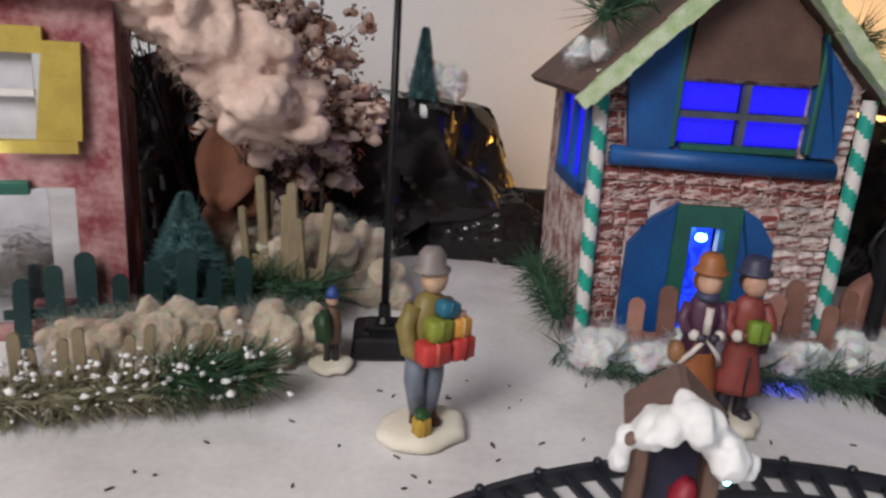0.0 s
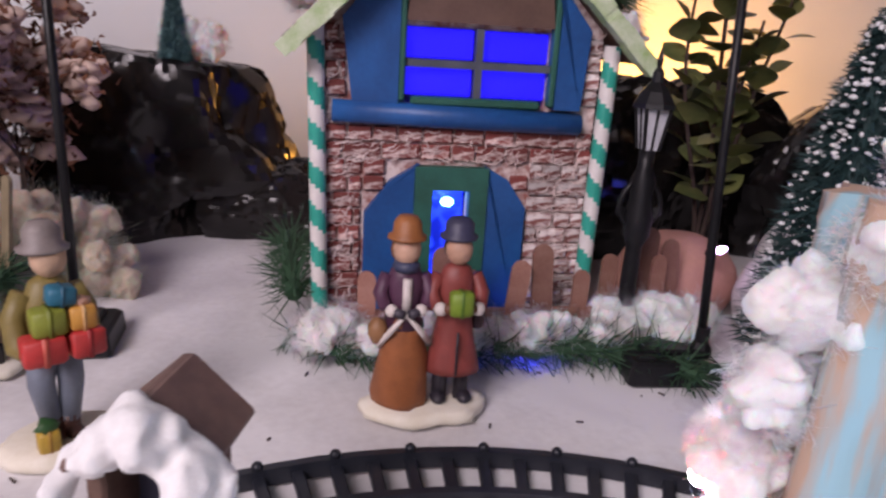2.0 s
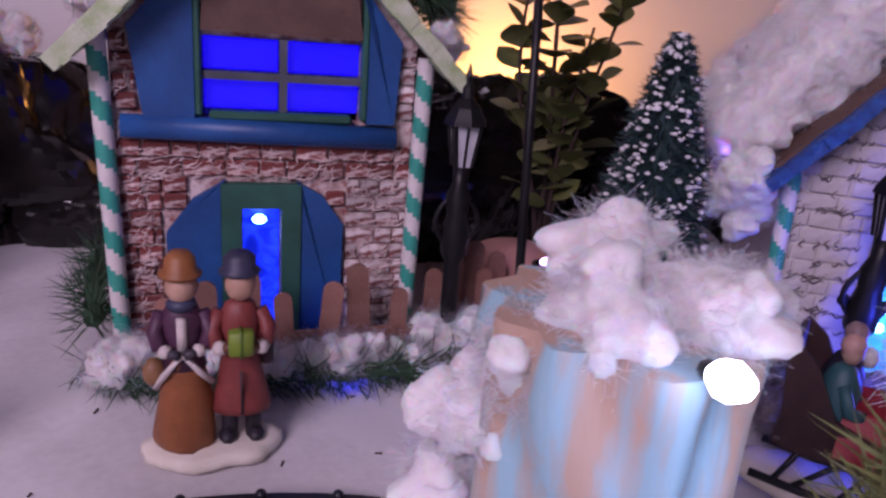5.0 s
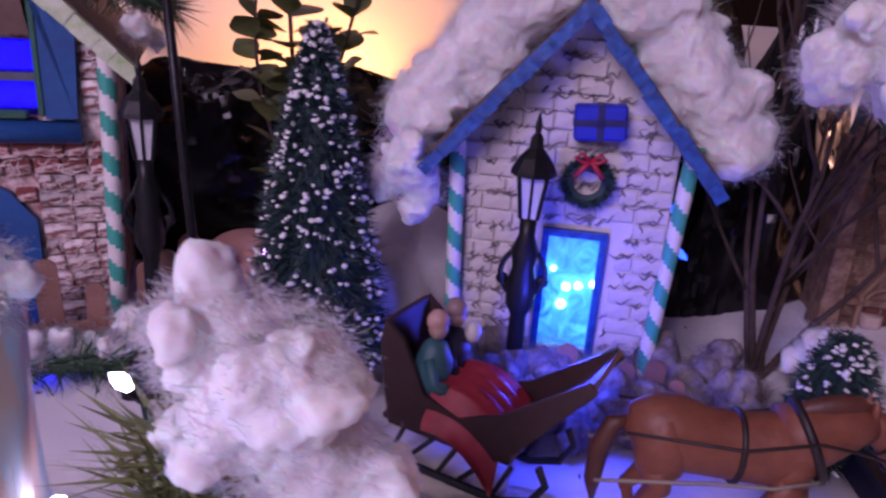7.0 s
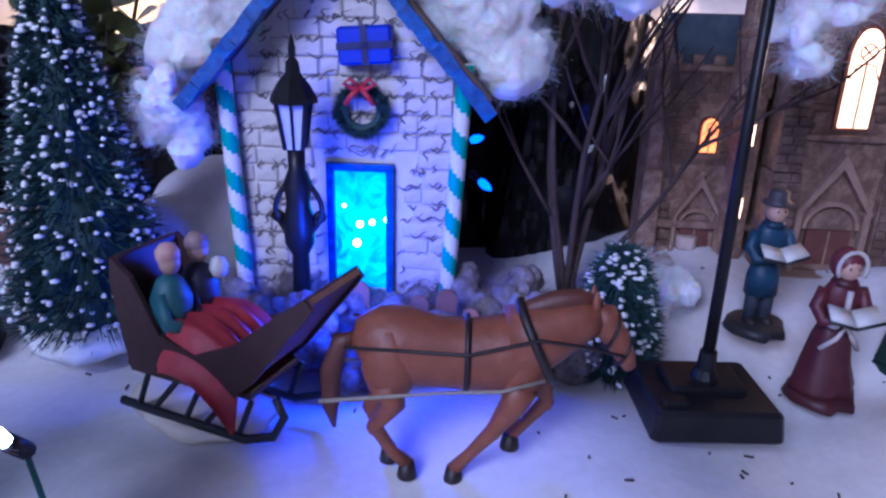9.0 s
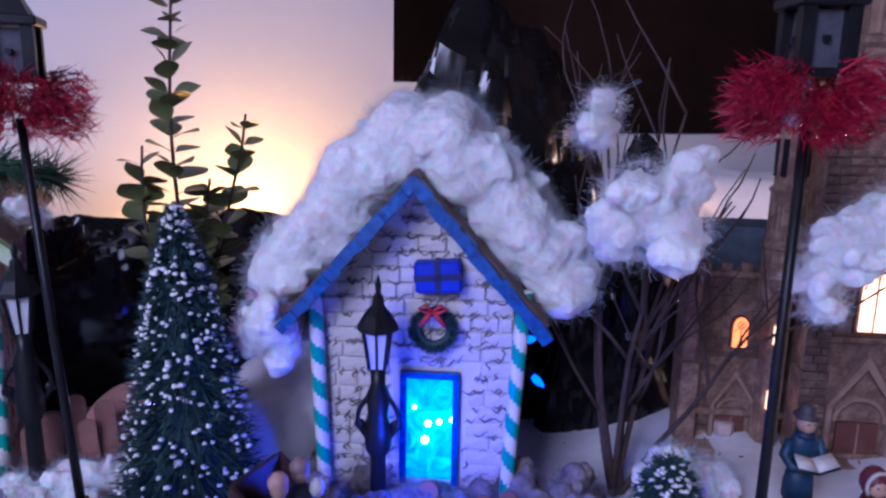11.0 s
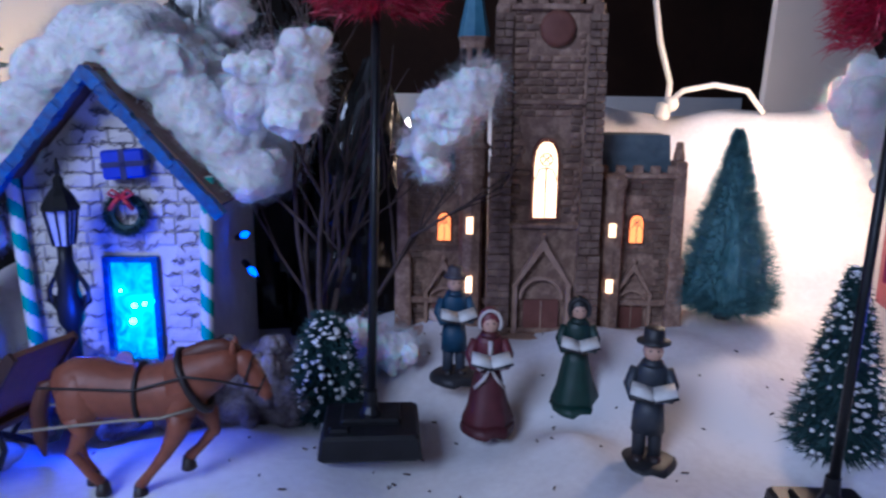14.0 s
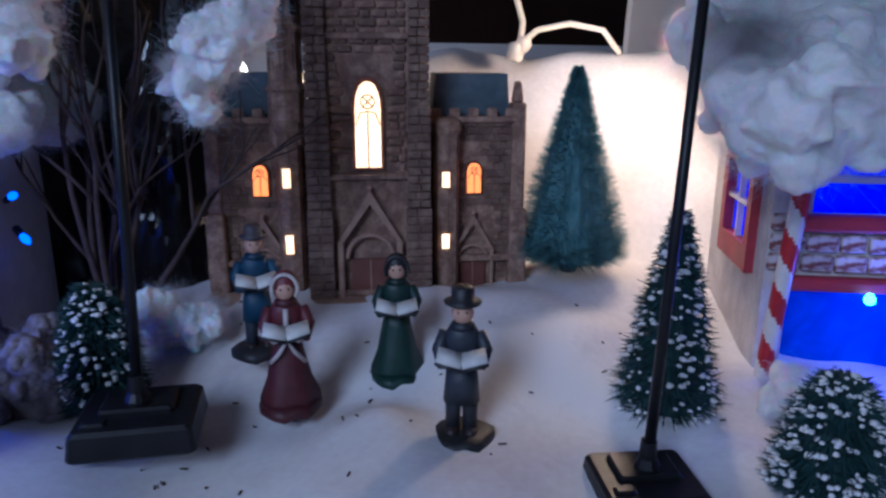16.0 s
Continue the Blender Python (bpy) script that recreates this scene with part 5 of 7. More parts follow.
    parcel(k, (x, -0.0110, 0.0500), (0.0088, 0.0055, 0.0095), paint(0.20, 0.31, 0.03), paint(0.1, 0.2, 0.02))
    k.ball((x, -0.001, 0.0680), 0.0053, paint(0.62, 0.36, 0.25), n=14, sz=1.12)
    k.ball((x, 0.0018, 0.0685), 0.0057, paint(0.06, 0.03, 0.02), n=12)
    k.lathe([(0.0072, 0.0722), (0.0074, 0.0732), (0.0056, 0.0742), (0.0056, 0.0780), (0.0036, 0.0800)], paint(0.05, 0.05, 0.10), c=(x, 0.001, 0), n=16)
    k.box((x + 0.0095, 0.002, 0.040), (0.005, 0.006, 0.010), paint(0.05, 0.02, 0.03), bev=0.001)
    tagged(place(k.done("figurine"), pose(0.1375, 0.290, 0.0015, 0, 0, 2)), "couple figurine in rust and maroon coats on one snowy base", "figurine")


def wreath_boy():
    k = Mesh()
    k.lathe([(0.0105, 0), (0.0112, 0.001), (0.0108, 0.0026), (0.009, 0.0034)], CREAM, n=18, wob=0.2)
    for sg in (-1, 1):
        k.tube([(sg * 0.0022, 0, 0.003), (sg * 0.002, 0.001 * sg, 0.016)], 0.0017, paint(0.03, 0.025, 0.03), n=7)
    k.lathe([(0.0046, 0.013), (0.0050, 0.022), (0.0036, 0.030), (0.0016, 0.032)], paint(0.16, 0.09, 0.06), n=14, sy=0.8)
    k.ball((0, 0, 0.0355), 0.0032, paint(0.62, 0.40, 0.29), n=10)
    k.lathe([(0.0034, 0.0370), (0.0032, 0.0395), (0.0012, 0.0425)], paint(0.03, 0.08, 0.30), n=12)
    k.ball((-0.0040, -0.003, 0.0225), 0.0072, paint(0.02, 0.055, 0.02), n=14, sx=0.7, sz=1.3, rough=0.35, freq=400)
    tagged(place(k.done("figurine"), pose(-0.0385, 0.329, 0.001, 0, 0, 10)), "small boy figurine with blue cap holding green tree", "figurine")


gift_bearer()
couple()
wreath_boy()


# ---- horse and sleigh ----
def horse():
    k = Mesh()
    hide, dark, mane = paint(0.24, 0.075, 0.038), paint(0.02, 0.012, 0.012), paint(0.11, 0.035, 0.02)
    # barrel, rump and chest
    k.tube([(-0.0335, 0, 0.0400), (-0.0315, 0, 0.0415), (-0.026, 0, 0.0420), (-0.018, 0, 0.0415), (-0.008, 0, 0.0400), (0.003, 0, 0.0395), (0.012, 0, 0.0400), (0.020, 0, 0.0410), (0.0265, 0, 0.0415), (0.0295, 0, 0.0410)],
           [0.0030, 0.0078, 0.0108, 0.0112, 0.0100, 0.0101, 0.0107, 0.0105, 0.0082, 0.0030], hide, n=20)
    # arched neck and head
    k.tube([(0.015, 0, 0.0430), (0.024, 0, 0.0450), (0.031, 0, 0.0480), (0.0375, 0, 0.0505), (0.0425, 0, 0.0515)], [0.0108, 0.0100, 0.0080, 0.0062, 0.0046], hide, n=16)
    k.tube([(0.0395, 0, 0.0525), (0.0440, 0, 0.0510), (0.0485, 0, 0.0455), (0.0525, 0, 0.0395), (0.0540, 0, 0.0367)], [0.0030, 0.0049, 0.0040, 0.0030, 0.0020], hide, n=14)
    for sg in (-1, 1):
        k.lathe([(0.0014, 0), (0.0012, 0.0028), (0.0002, 0.0052)], hide, c=(0.0405, sg * 0.0026, 0.0547), n=7)
        k.ball((0.0468, sg * 0.0040, 0.0490), 0.0007, dark, n=6)
        k.ball((-0.0225, sg * 0.0055, 0.0385), 0.0092, hide, n=14, sx=1.0, sy=0.75, sz=1.25)
        k.ball((0.0185, sg * 0.0055, 0.0370), 0.0076, hide, n=14, sx=0.9, sy=0.7, sz=1.2)
    k.tube([(0.0430, 0, 0.0557), (0.0360, 0, 0.0568), (0.0285, 0, 0.0555), (0.0215, 0, 0.0535), (0.0150, 0, 0.0518)], [0.0012, 0.0028, 0.0034, 0.0030, 0.0010], mane, n=10)
    k.tube([(-0.0330, 0, 0.0440), (-0.0385, 0, 0.0420), (-0.0420, 0, 0.0330), (-0.0425, 0, 0.0220), (-0.0415, 0, 0.0150)], [0.0016, 0.0030, 0.0036, 0.0028, 0.0006], mane, n=10)
    # legs gathered in a canter: thigh, shank, cannon, fetlock, hoof
    for sg, pts in ((-1, [(-0.0240, 0.0340), (-0.0215, 0.0265), (-0.0275, 0.0185), (-0.0215, 0.0095), (-0.0170, 0.0055)]),
                    (1, [(-0.0240, 0.0340), (-0.0225, 0.0270), (-0.0300, 0.0195), (-0.0270, 0.0110), (-0.0235, 0.0065)]),
                    (-1, [(0.0190, 0.0340), (0.0165, 0.0265), (0.0110, 0.0180), (0.0035, 0.0095), (-0.0015, 0.0040)]),
                    (1, [(0.0215, 0.0345), (0.0270, 0.0285), (0.0290, 0.0225), (0.0225, 0.0160), (0.0175, 0.0120)])):
        p = [(x, sg * (0.0066 - 0.0008 * i), z) for i, (x, z) in enumerate(pts)]
        k.tube(p, [0.0056, 0.0042, 0.0026, 0.0019, 0.0023], hide, n=12)
        k.ball(p[2], 0.0028, hide, n=9)
        e = p[-1]
        k.lathe([(0.0034, -0.0042), (0.0032, -0.0030), (0.0024, 0.0006)], dark, c=e, n=12)
    # harness
    ring = lambda x, z, r, w, t: k.tube([(x + t * math.sin(q), r * math.cos(q), z + r * math.sin(q)) for q in [2 * math.pi * i / 18 for i in range(19)]], w, dark, n=6)  # noqa: E731
    ring(0.0015, 0.0396, 0.0105, 0.0010, 0)
    ring(0.0235, 0.0440, 0.0108, 0.0016, -0.006)
    ring(0.0465, 0.0480, 0.0050, 0.0005, 0.002)
    ring(0.0510, 0.0415, 0.0036, 0.0005, 0.002)
    for sg in (-1, 1):
        k.tube([(0.0510, sg * 0.0036, 0.0415), (0.036, sg * 0.0088, 0.0465), (0.023, sg * 0.0112, 0.0490), (0.0015, sg * 0.0108, 0.0440), (-0.036, sg * 0.0112, 0.0455)], 0.0005, dark, n=5)
        k.tube([(0.0255, sg * 0.0104, 0.0370), (0.012, sg * 0.0118, 0.0340), (-0.006, sg * 0.0115, 0.0330), (-0.044, sg * 0.0125, 0.0300)], 0.0006, paint(0.30, 0.26, 0.2), n=5)
    tagged(place(k.done("horse_figurine"), pose(0.4215, 0.1510, 0.0120, 0, 0, -25) @ Matrix.Diagonal((0.93, 0.95, 1.09, 1))), "trotting chestnut brown horse figurine in black harness", "figurine")


SLEIGH = pose(0.358, 0.211, 0.0150, 0, 0, -48) @ Matrix.Diagonal((0.78, 0.82, 1.0, 1))


def sleigh():
    t = thing("sleigh", SLEIGH, "dark wooden open sleigh on black runners with snowy base", "sleigh")
    body, dark = paint(0.05, 0.022, 0.022), paint(0.012, 0.014, 0.022)
    side = [(-0.030, 0.018), (0.024, 0.018), (0.034, 0.025), (0.048, 0.039), (0.064, 0.055), (0.060, 0.058), (0.042, 0.047), (0.024, 0.036), (0.006, 0.030), (-0.012, 0.034), (-0.024, 0.052), (-0.034, 0.058), (-0.036, 0.050), (-0.033, 0.030)]
    for sg in (-1, 1):
        Mesh(body).prism(side, sg * 0.0175 - 0.0011, sg * 0.0175 + 0.0011).done("side_panel", t, smooth=False, label="brown carved side panel")
    Mesh(body).box((-0.002, 0, 0.019), (0.066, 0.033, 0.003), bev=0.0008).done("floor_board", t, smooth=False)
    Mesh(body).box((-0.0325, 0, 0.040), (0.003, 0.033, 0.036), rot=(0, -6, 0), bev=0.0008).done("backrest", t, smooth=False)
    curl = [(0.022, 0.0190), (0.033, 0.0262), (0.047, 0.0402), (0.063, 0.0562)]
    Mesh(paint(0.13, 0.055, 0.05)).prism(curl + [(x - 0.0012, z + 0.0018) for x, z in curl[::-1]], -0.0165, 0.0165).done("dashboard", t, smooth=False, label="curved brown front board")
    for sg in (-1, 1):
        Mesh(dark).tube([(-0.040, sg * 0.017, 0.0035), (-0.01, sg * 0.017, 0.0030), (0.028, sg * 0.017, 0.0032), (0.042, sg * 0.017, 0.0075), (0.048, sg * 0.017, 0.016), (0.044, sg * 0.017, 0.022)], 0.0017, n=8).done("runner", t)
        k = Mesh(dark)
        for a, b in ((-0.030, -0.022), (-0.022, -0.006), (-0.004, 0.006), (0.006, 0.022), (0.024, 0.032)):
            k.tube([(a, sg * 0.017, 0.0035), (b, sg * 0.017, 0.018)], 0.0012, n=6)
        k.done("strut", t)
    k = Mesh(CREAM).lathe([(0.020, -0.003), (0.021, 0.0005), (0.018, 0.0022)], c=(-0.012, 0, 0), n=26, sx=1.75, sy=1.05, wob=0.2)
    k.done("base", t, label="cream snow base")
    # the pair of seated riders and their rug
    k = Mesh()
    teal, pink, red = paint(0.03, 0.13, 0.15), paint(0.58, 0.34, 0.30), paint(0.42, 0.035, 0.05)
    for y, c, hat in ((-0.008, teal, pink), (0.008, paint(0.03, 0.03, 0.06), paint(0.30, 0.2, 0.2))):
        k.lathe([(0.0078, 0.021), (0.0080, 0.034), (0.0086, 0.044), (0.0055, 0.050), (0.0024, 0.052)], c, c=(-0.014, y, 0), n=14)
        k.ball((-0.013, y, 0.0565), 0.0046, paint(0.5, 0.33, 0.26), n=10)
        k.ball((-0.0135, y, 0.0590), 0.0052, hat, n=10, sz=0.8)
        k.tube([(-0.013, y - 0.006, 0.046), (-0.008, y - 0.009, 0.038), (-0.002, y - 0.005, 0.036)], 0.0027, c, n=8)
        k.ball((-0.001, y - 0.004, 0.0362), 0.0024, paint(0.7, 0.68, 0.66), n=7)
    k.ball((-0.006, 0.012, 0.050), 0.0042, paint(0.72, 0.7, 0.68), n=9)
    vs, n = [], 16
    for i in range(9):
        u = i / 8
        for j in range(n + 1):
            y = -0.0235 + 0.042 * j / n
            edge = smooth(0.55, 1, abs(y) / 0.0235)
            vs.append((-0.010 + 0.036 * u, y, 0.0375 + 0.003 * math.sin(u * 3) - 0.021 * edge * (0.6 + u * 0.4) - 0.009 * u * u + 0.0018 * math.sin(j * 2.2 + u * 2)))
    k.add(vs, [(i * (n + 1) + j, i * (n + 1) + j + 1, (i + 1) * (n + 1) + j + 1, (i + 1) * (n + 1) + j) for i in range(8) for j in range(n)], red)
    k.add([(x, y, z - 0.002) for x, y, z in vs], [(i * (n + 1) + j, (i + 1) * (n + 1) + j, (i + 1) * (n + 1) + j + 1, i * (n + 1) + j + 1) for i in range(8) for j in range(n)], red)
    tagged(place(k.done("figurine"), SLEIGH), "two seated rider figurines under a red rug in sleigh", "figurine")


horse()
sleigh()

# ---- black crags of crumpled plastic ----
black_rock("rock", [(-0.020, 0.555, 0.045, 0.077, 1.12, 0.55, 1.06)], "crumpled glossy black plastic rock mound behind the snow", 3, flat_top=True)
black_rock("rock", [(0.066, 0.545, 0.012, 0.048, 1.25, 0.6, 0.8)], "low crumpled black plastic rock beside the brick house", 21)
black_rock("rock", [(0.27, 0.53, 0.05, 0.082, 1.05, 0.5, 0.95)], "crumpled glossy black plastic rock ridge", 7)
black_rock("rock", [(0.385, 0.55, 0.05, 0.080, 1.05, 0.5, 0.95)], "crumpled black plastic ridge in front of the glow", 8)
black_rock("rock", [(0.475, 0.52, 0.04, 0.075, 0.9, 0.5, 1.05)], "crumpled black plastic crag beside the stone house", 9)
black_rock("rock", [(0.538, 0.415, 0.10, 0.088, 0.98, 0.5, 1.72)], "tall crumpled black plastic crag behind the stone house", 11)
black_rock("rock", [(0.600, 0.345, 0.055, 0.060, 0.85, 0.6, 1.7)], "dark crumpled plastic crag beside the church", 13)

# ---- trees and greenery ----
snowy_tree("snowy_tree", 0.318, 0.305, 0.010, 0.162, 0.034, "tall dark conifer flocked with white snow tips", rows=34, tips=820, stand=FLOCK, base=0.08, power=0.72)
snowy_tree("snowy_tree", 0.722, 0.055, 0.0, 0.098, 0.0225, "small dark conifer with snowy tips", rows=20, tips=420, power=0.85)
snowy_tree("snowy_bush", 0.512, 0.192, 0.008, 0.058, 0.0175, "rounded dark bush with white flocked tips", rows=18, tips=260, power=0.42, group="snowy bushes")
snowy_tree("snowy_bush", 0.720, -0.020, 0.0, 0.051, 0.020, "rounded bush heavily flocked with white snow", rows=16, tips=420, power=0.42, group="snowy bushes")


def teal_tree(x, y, z, h, r, label, group):
    t = thing("bristle_tree", pose(x, y, z), label, "tree", group)
    Mesh(BARK).lathe([(r * 0.14, -0.004), (r * 0.1, h * 0.2)], n=8).done("trunk", t)
    k = Mesh(TEAL_PINE)
    prof = [(0.55, 0.03), (0.95, 0.06), (1.0, 0.12), (0.80, 0.35), (0.52, 0.60), (0.26, 0.82), (0.10, 0.95), (0.02, 1.0)]
    k.lathe([(a * r * 0.66, b * h) for a, b in prof], n=26, wob=0.3)
    for _ in range(9500):
        i = random.randrange(len(prof) - 1)
        u = random.random()
        rr = (prof[i][0] * (1 - u) + prof[i + 1][0] * u) * r
        zz = (prof[i][1] * (1 - u) + prof[i + 1][1] * u) * h
        a = rnd(0, 2 * math.pi)
        k.needle((rr * 0.62 * math.cos(a), rr * 0.62 * math.sin(a), zz), Vector((math.cos(a), math.sin(a), rnd(-0.4, 0.9))), rr * 0.36 + rnd(0.0005, 0.0035), 0.00035)
    k.done("crown", t, smooth=False)


teal_tree(0.776, 0.172, 0.034, 0.118, 0.0365, "frosted teal bristle tree on the snow slope", "bristle trees")
teal_tree(-0.003, 0.535, 0.108, 0.062, 0.0115, "tiny dark teal bristle tree on the black rock", "bristle trees")
teal_tree(-0.128, 0.385, 0.012, 0.060, 0.026, "bushy teal bristle tree by the dark fence", "bristle trees")


def boxwood(x, y, z):
    """Upright stems with pairs of round leaves."""
    t = thing("boxwood_plant", pose(x, y, z), "upright artificial plant with pairs of round green leaves", "plant")
    leaf = Mesh(LEAF)
    for i in range(7):
        a, b = math.pi * i / 6, 0.0048
        leaf.v.append((0.0105 * i / 6 + 0.001, b * math.sin(a), 0.0010 * math.sin(a)))
        leaf.v.append((0.0105 * i / 6 + 0.001, -b * math.sin(a), 0.0010 * math.sin(a)))
    leaf.f += [(2 * i, 2 * i + 1, 2 * i + 3, 2 * i + 2) for i in range(6)]
    leaf.mi += [0] * 6
    data = None
    for lx, ly, top, n0 in ((0.0, 0.0, 0.285, 21), (0.040, 0.0, 0.205, 13), (-0.022, 0.004, 0.185, 10), (0.016, -0.006, 0.165, 9)):
        pts = [(lx * smooth(0, 1, u) + 0.003 * math.sin(u * 7), ly * u, top * u) for u in [i / 12 for i in range(13)]]
        Mesh(BARK).tube(pts, [0.0017 - 0.0009 * i / 12 for i in range(13)], n=6).done("stem", t)
        for i in range(n0):
            u = 0.36 + 0.64 * i / n0
            c = Vector((lx * smooth(0, 1, u) + 0.003 * math.sin(u * 7), ly * u, top * u))
            for s in (0, 180):
                if data is None:
                    ob = leaf.done("leaf", t)
                    data = ob.data
                else:
                    ob = new("leaf", data)
                    ob.parent = t
                sc = rnd(1.6, 2.3) * (1.15 - 0.45 * i / n0)
                ob.matrix_basis = Matrix.Translation(c) @ Euler((rnd(-0.5, 0.5), radians(-28 + rnd(-22, 22)), radians(i * 84 + s + rnd(-18, 18)))).to_matrix().to_4x4() @ Matrix.Scale(sc, 4)


boxwood(0.325, 0.440, 0.0)


def branch(k, p, d, length, r, depth, tips):
    pts, q, v = [p], p.copy(), d.normalized()
    for _ in range(5):
        v = (v + Vector((rnd(-1, 1), rnd(-1, 1), rnd(-0.5, 0.8))) * 0.16).normalized()
        q = q + v * length / 5
        pts.append(q.copy())
    k.tube(pts, [r * (1 - 0.11 * i) for i in range(6)], n=6)
    if depth == 0:
        tips.append(q)
        return
    for _ in range(3):
        i = random.choice((2, 3, 4, 5))
        branch(k, pts[i], v + Vector((rnd(-1, 1), rnd(-1, 1), rnd(-0.2, 0.9))) * 0.75, length * 0.62, r * 0.55, depth - 1, tips)


def bare_tree(x, y, z, h, label, stems, depth=2):
    t = thing("bare_tree", pose(x, y, z), label, "tree", "bare twig trees")
    tips = []
    for dx, dy, ln in stems:
        k = Mesh(BARK)
        branch(k, Vector((rnd(-0.004, 0.004), rnd(-0.004, 0.004), -0.004)), Vector((dx, dy, 1)), h * ln, 0.0021, depth, tips)
        k.done("branch", t)
    return t


random.seed(12)
bare_tree(0.530, 0.252, 0.012, 0.135, "bare brown twig tree with tufts of cotton snow", ((-0.08, 0.05, 1.0), (-0.04, 0.1, 1.05), (0.02, 0.1, 0.95), (0.10, 0.05, 0.9), (-0.10, 0.12, 0.85), (0.55, -0.12, 0.72)))

# ---- tall lamp posts and street lamps ----
lamp_post(-0.014, 0.356, 0.0, 0.215, 4, 0.034, 0.034)
lamp_post(0.269, 0.316, 0.0, 0.205, -4, 0.044, 0.032, (-0.010, 0.001), (-0.014, 0.004))
lamp_post(0.518, 0.148, 0.0125, 0.199, -24, 0.046, 0.040, (0.004, 0.009))
lamp_post(0.669, 0.022, -0.006, 0.204, -30, 0.040, 0.036, (0.008, 0.006))
street_lamp(0.400, 0.262, 0.0, 0.142, -26)
street_lamp(0.246, 0.352, 0.0, 0.150, 0)


# ---- wreath and gift on the stone house ----
HOUSE = pose(0.4255, 0.2795, 0, 0, 0, -26.5)


def wreath():
    t = thing("wreath", HOUSE @ pose(0.0085, -0.006, 0.108), "dark green pine wreath with a red ribbon bow", "wreath")
    k = Mesh(PINE_BLUE)
    for i in range(1500):
        a = rnd(0, 2 * math.pi)
        p = Vector((0.0082 * math.cos(a), rnd(-0.002, 0.001), 0.0082 * math.sin(a)))
        k.needle(p, Vector((math.cos(a) + rnd(-1, 1), rnd(-1.2, 0.1), math.sin(a) + rnd(-1, 1))), rnd(0.003, 0.006), 0.00045)
    k.tube([(0.0082 * math.cos(q), 0, 0.0082 * math.sin(q)) for q in [2 * math.pi * i / 24 for i in range(25)]], 0.0022, n=7)
    k.done("needles", t, smooth=False)
    red = paint(0.55, 0.03, 0.05)
    for sg in (-1, 1):
        Mesh(red).tube([(0, -0.005, 0.010), (sg * 0.004, -0.0065, 0.0135), (sg * 0.0065, -0.006, 0.0115), (sg * 0.003, -0.006, 0.0095), (0, -0.005, 0.010)], 0.0009, n=6).done("ribbon_loop", t)
        Mesh(red).tube([(0, -0.005, 0.010), (sg * 0.003, -0.0065, 0.007), (sg * 0.006, -0.006, 0.003)], [0.0010, 0.0013, 0.0011], n=6).done("ribbon_tail", t)


def hung_gift():
    t = thing("gift_box", HOUSE @ pose(0.0105, -0.007, 0.1345, 0, -4, 0), "small shiny blue gift box with ribbon on the gable", "gift")
    Mesh(paint(0.02, 0.04, 0.55)).box((0, 0, 0), (0.022, 0.009, 0.015), bev=0.001).done("box", t, smooth=False)
    Mesh(paint(0.02, 0.02, 0.12)).box((0, 0, 0), (0.003, 0.0096, 0.0156)).box((0, 0, 0), (0.0226, 0.0096, 0.0028)).done("ribbon", t, smooth=False)


wreath()
hung_gift()


# ---- fences ----
def fence(name, a, b, n, h, w, m, label, group, z=0.0, lean=4.0):
    a, b = Vector(a), Vector(b)
    yaw = math.degrees(math.atan2(b.y - a.y, b.x - a.x))
    t = thing(name, pose(a.x, a.y, z, 0, 0, yaw), label, "fence", group)
    ln = (b - a).length
    Mesh(m).box((ln / 2, 0.0016, h * 0.4), (ln, 0.0015, h * 0.12), bev=0.0004).done("rail", t, smooth=False)
    data = {}
    for i in range(n):
        key = i % 3
        if key not in data:
            ob = picket(w * (0.9 + 0.12 * key), h * (0.85 + 0.13 * key), 0.0018, m).done("picket", t, smooth=False)
            data[key] = ob.data
        else:
            ob = new("picket", data[key])
            ob.parent = t
        ob.matrix_basis = pose(ln * (i + 0.5) / n, 0, 0, rnd(-lean, lean), rnd(-lean, lean), rnd(-5, 5))


fence("stick_fence", (0.108, 0.343), (0.228, 0.348), 7, 0.049, 0.0092, PICKET, "brown rounded-stick fence before the brick house", "stick fences")
fence("stick_fence", (0.236, 0.366), (0.285, 0.372), 5, 0.052, 0.0098, PICKET, "brown rounded-stick fence beside the brick house", "stick fences")
fence("stick_fence", (0.396, 0.268), (0.470, 0.226), 7, 0.034, 0.0080, PICKET, "brown stick fence half buried in cotton snow", "stick fences")
DARK_GREEN = paint(0.012, 0.045, 0.045)
fence("dark_fence", (-0.200, 0.330), (-0.085, 0.372), 8, 0.044, 0.0085, DARK_GREEN, "dark green picket fence behind the cotton", "picket fences", lean=3)
TAN = paint(0.30, 0.24, 0.15)
fence("pale_fence", (-0.205, 0.262), (-0.068, 0.292), 17, 0.034, 0.0042, TAN, "pale weathered stick fence with snowy tops", "picket fences", lean=6)
fence("pale_fence", (-0.100, 0.405), (-0.052, 0.378), 8, 0.075, 0.0055, TAN, "tall pale stick fence beside the path", "picket fences", lean=5)

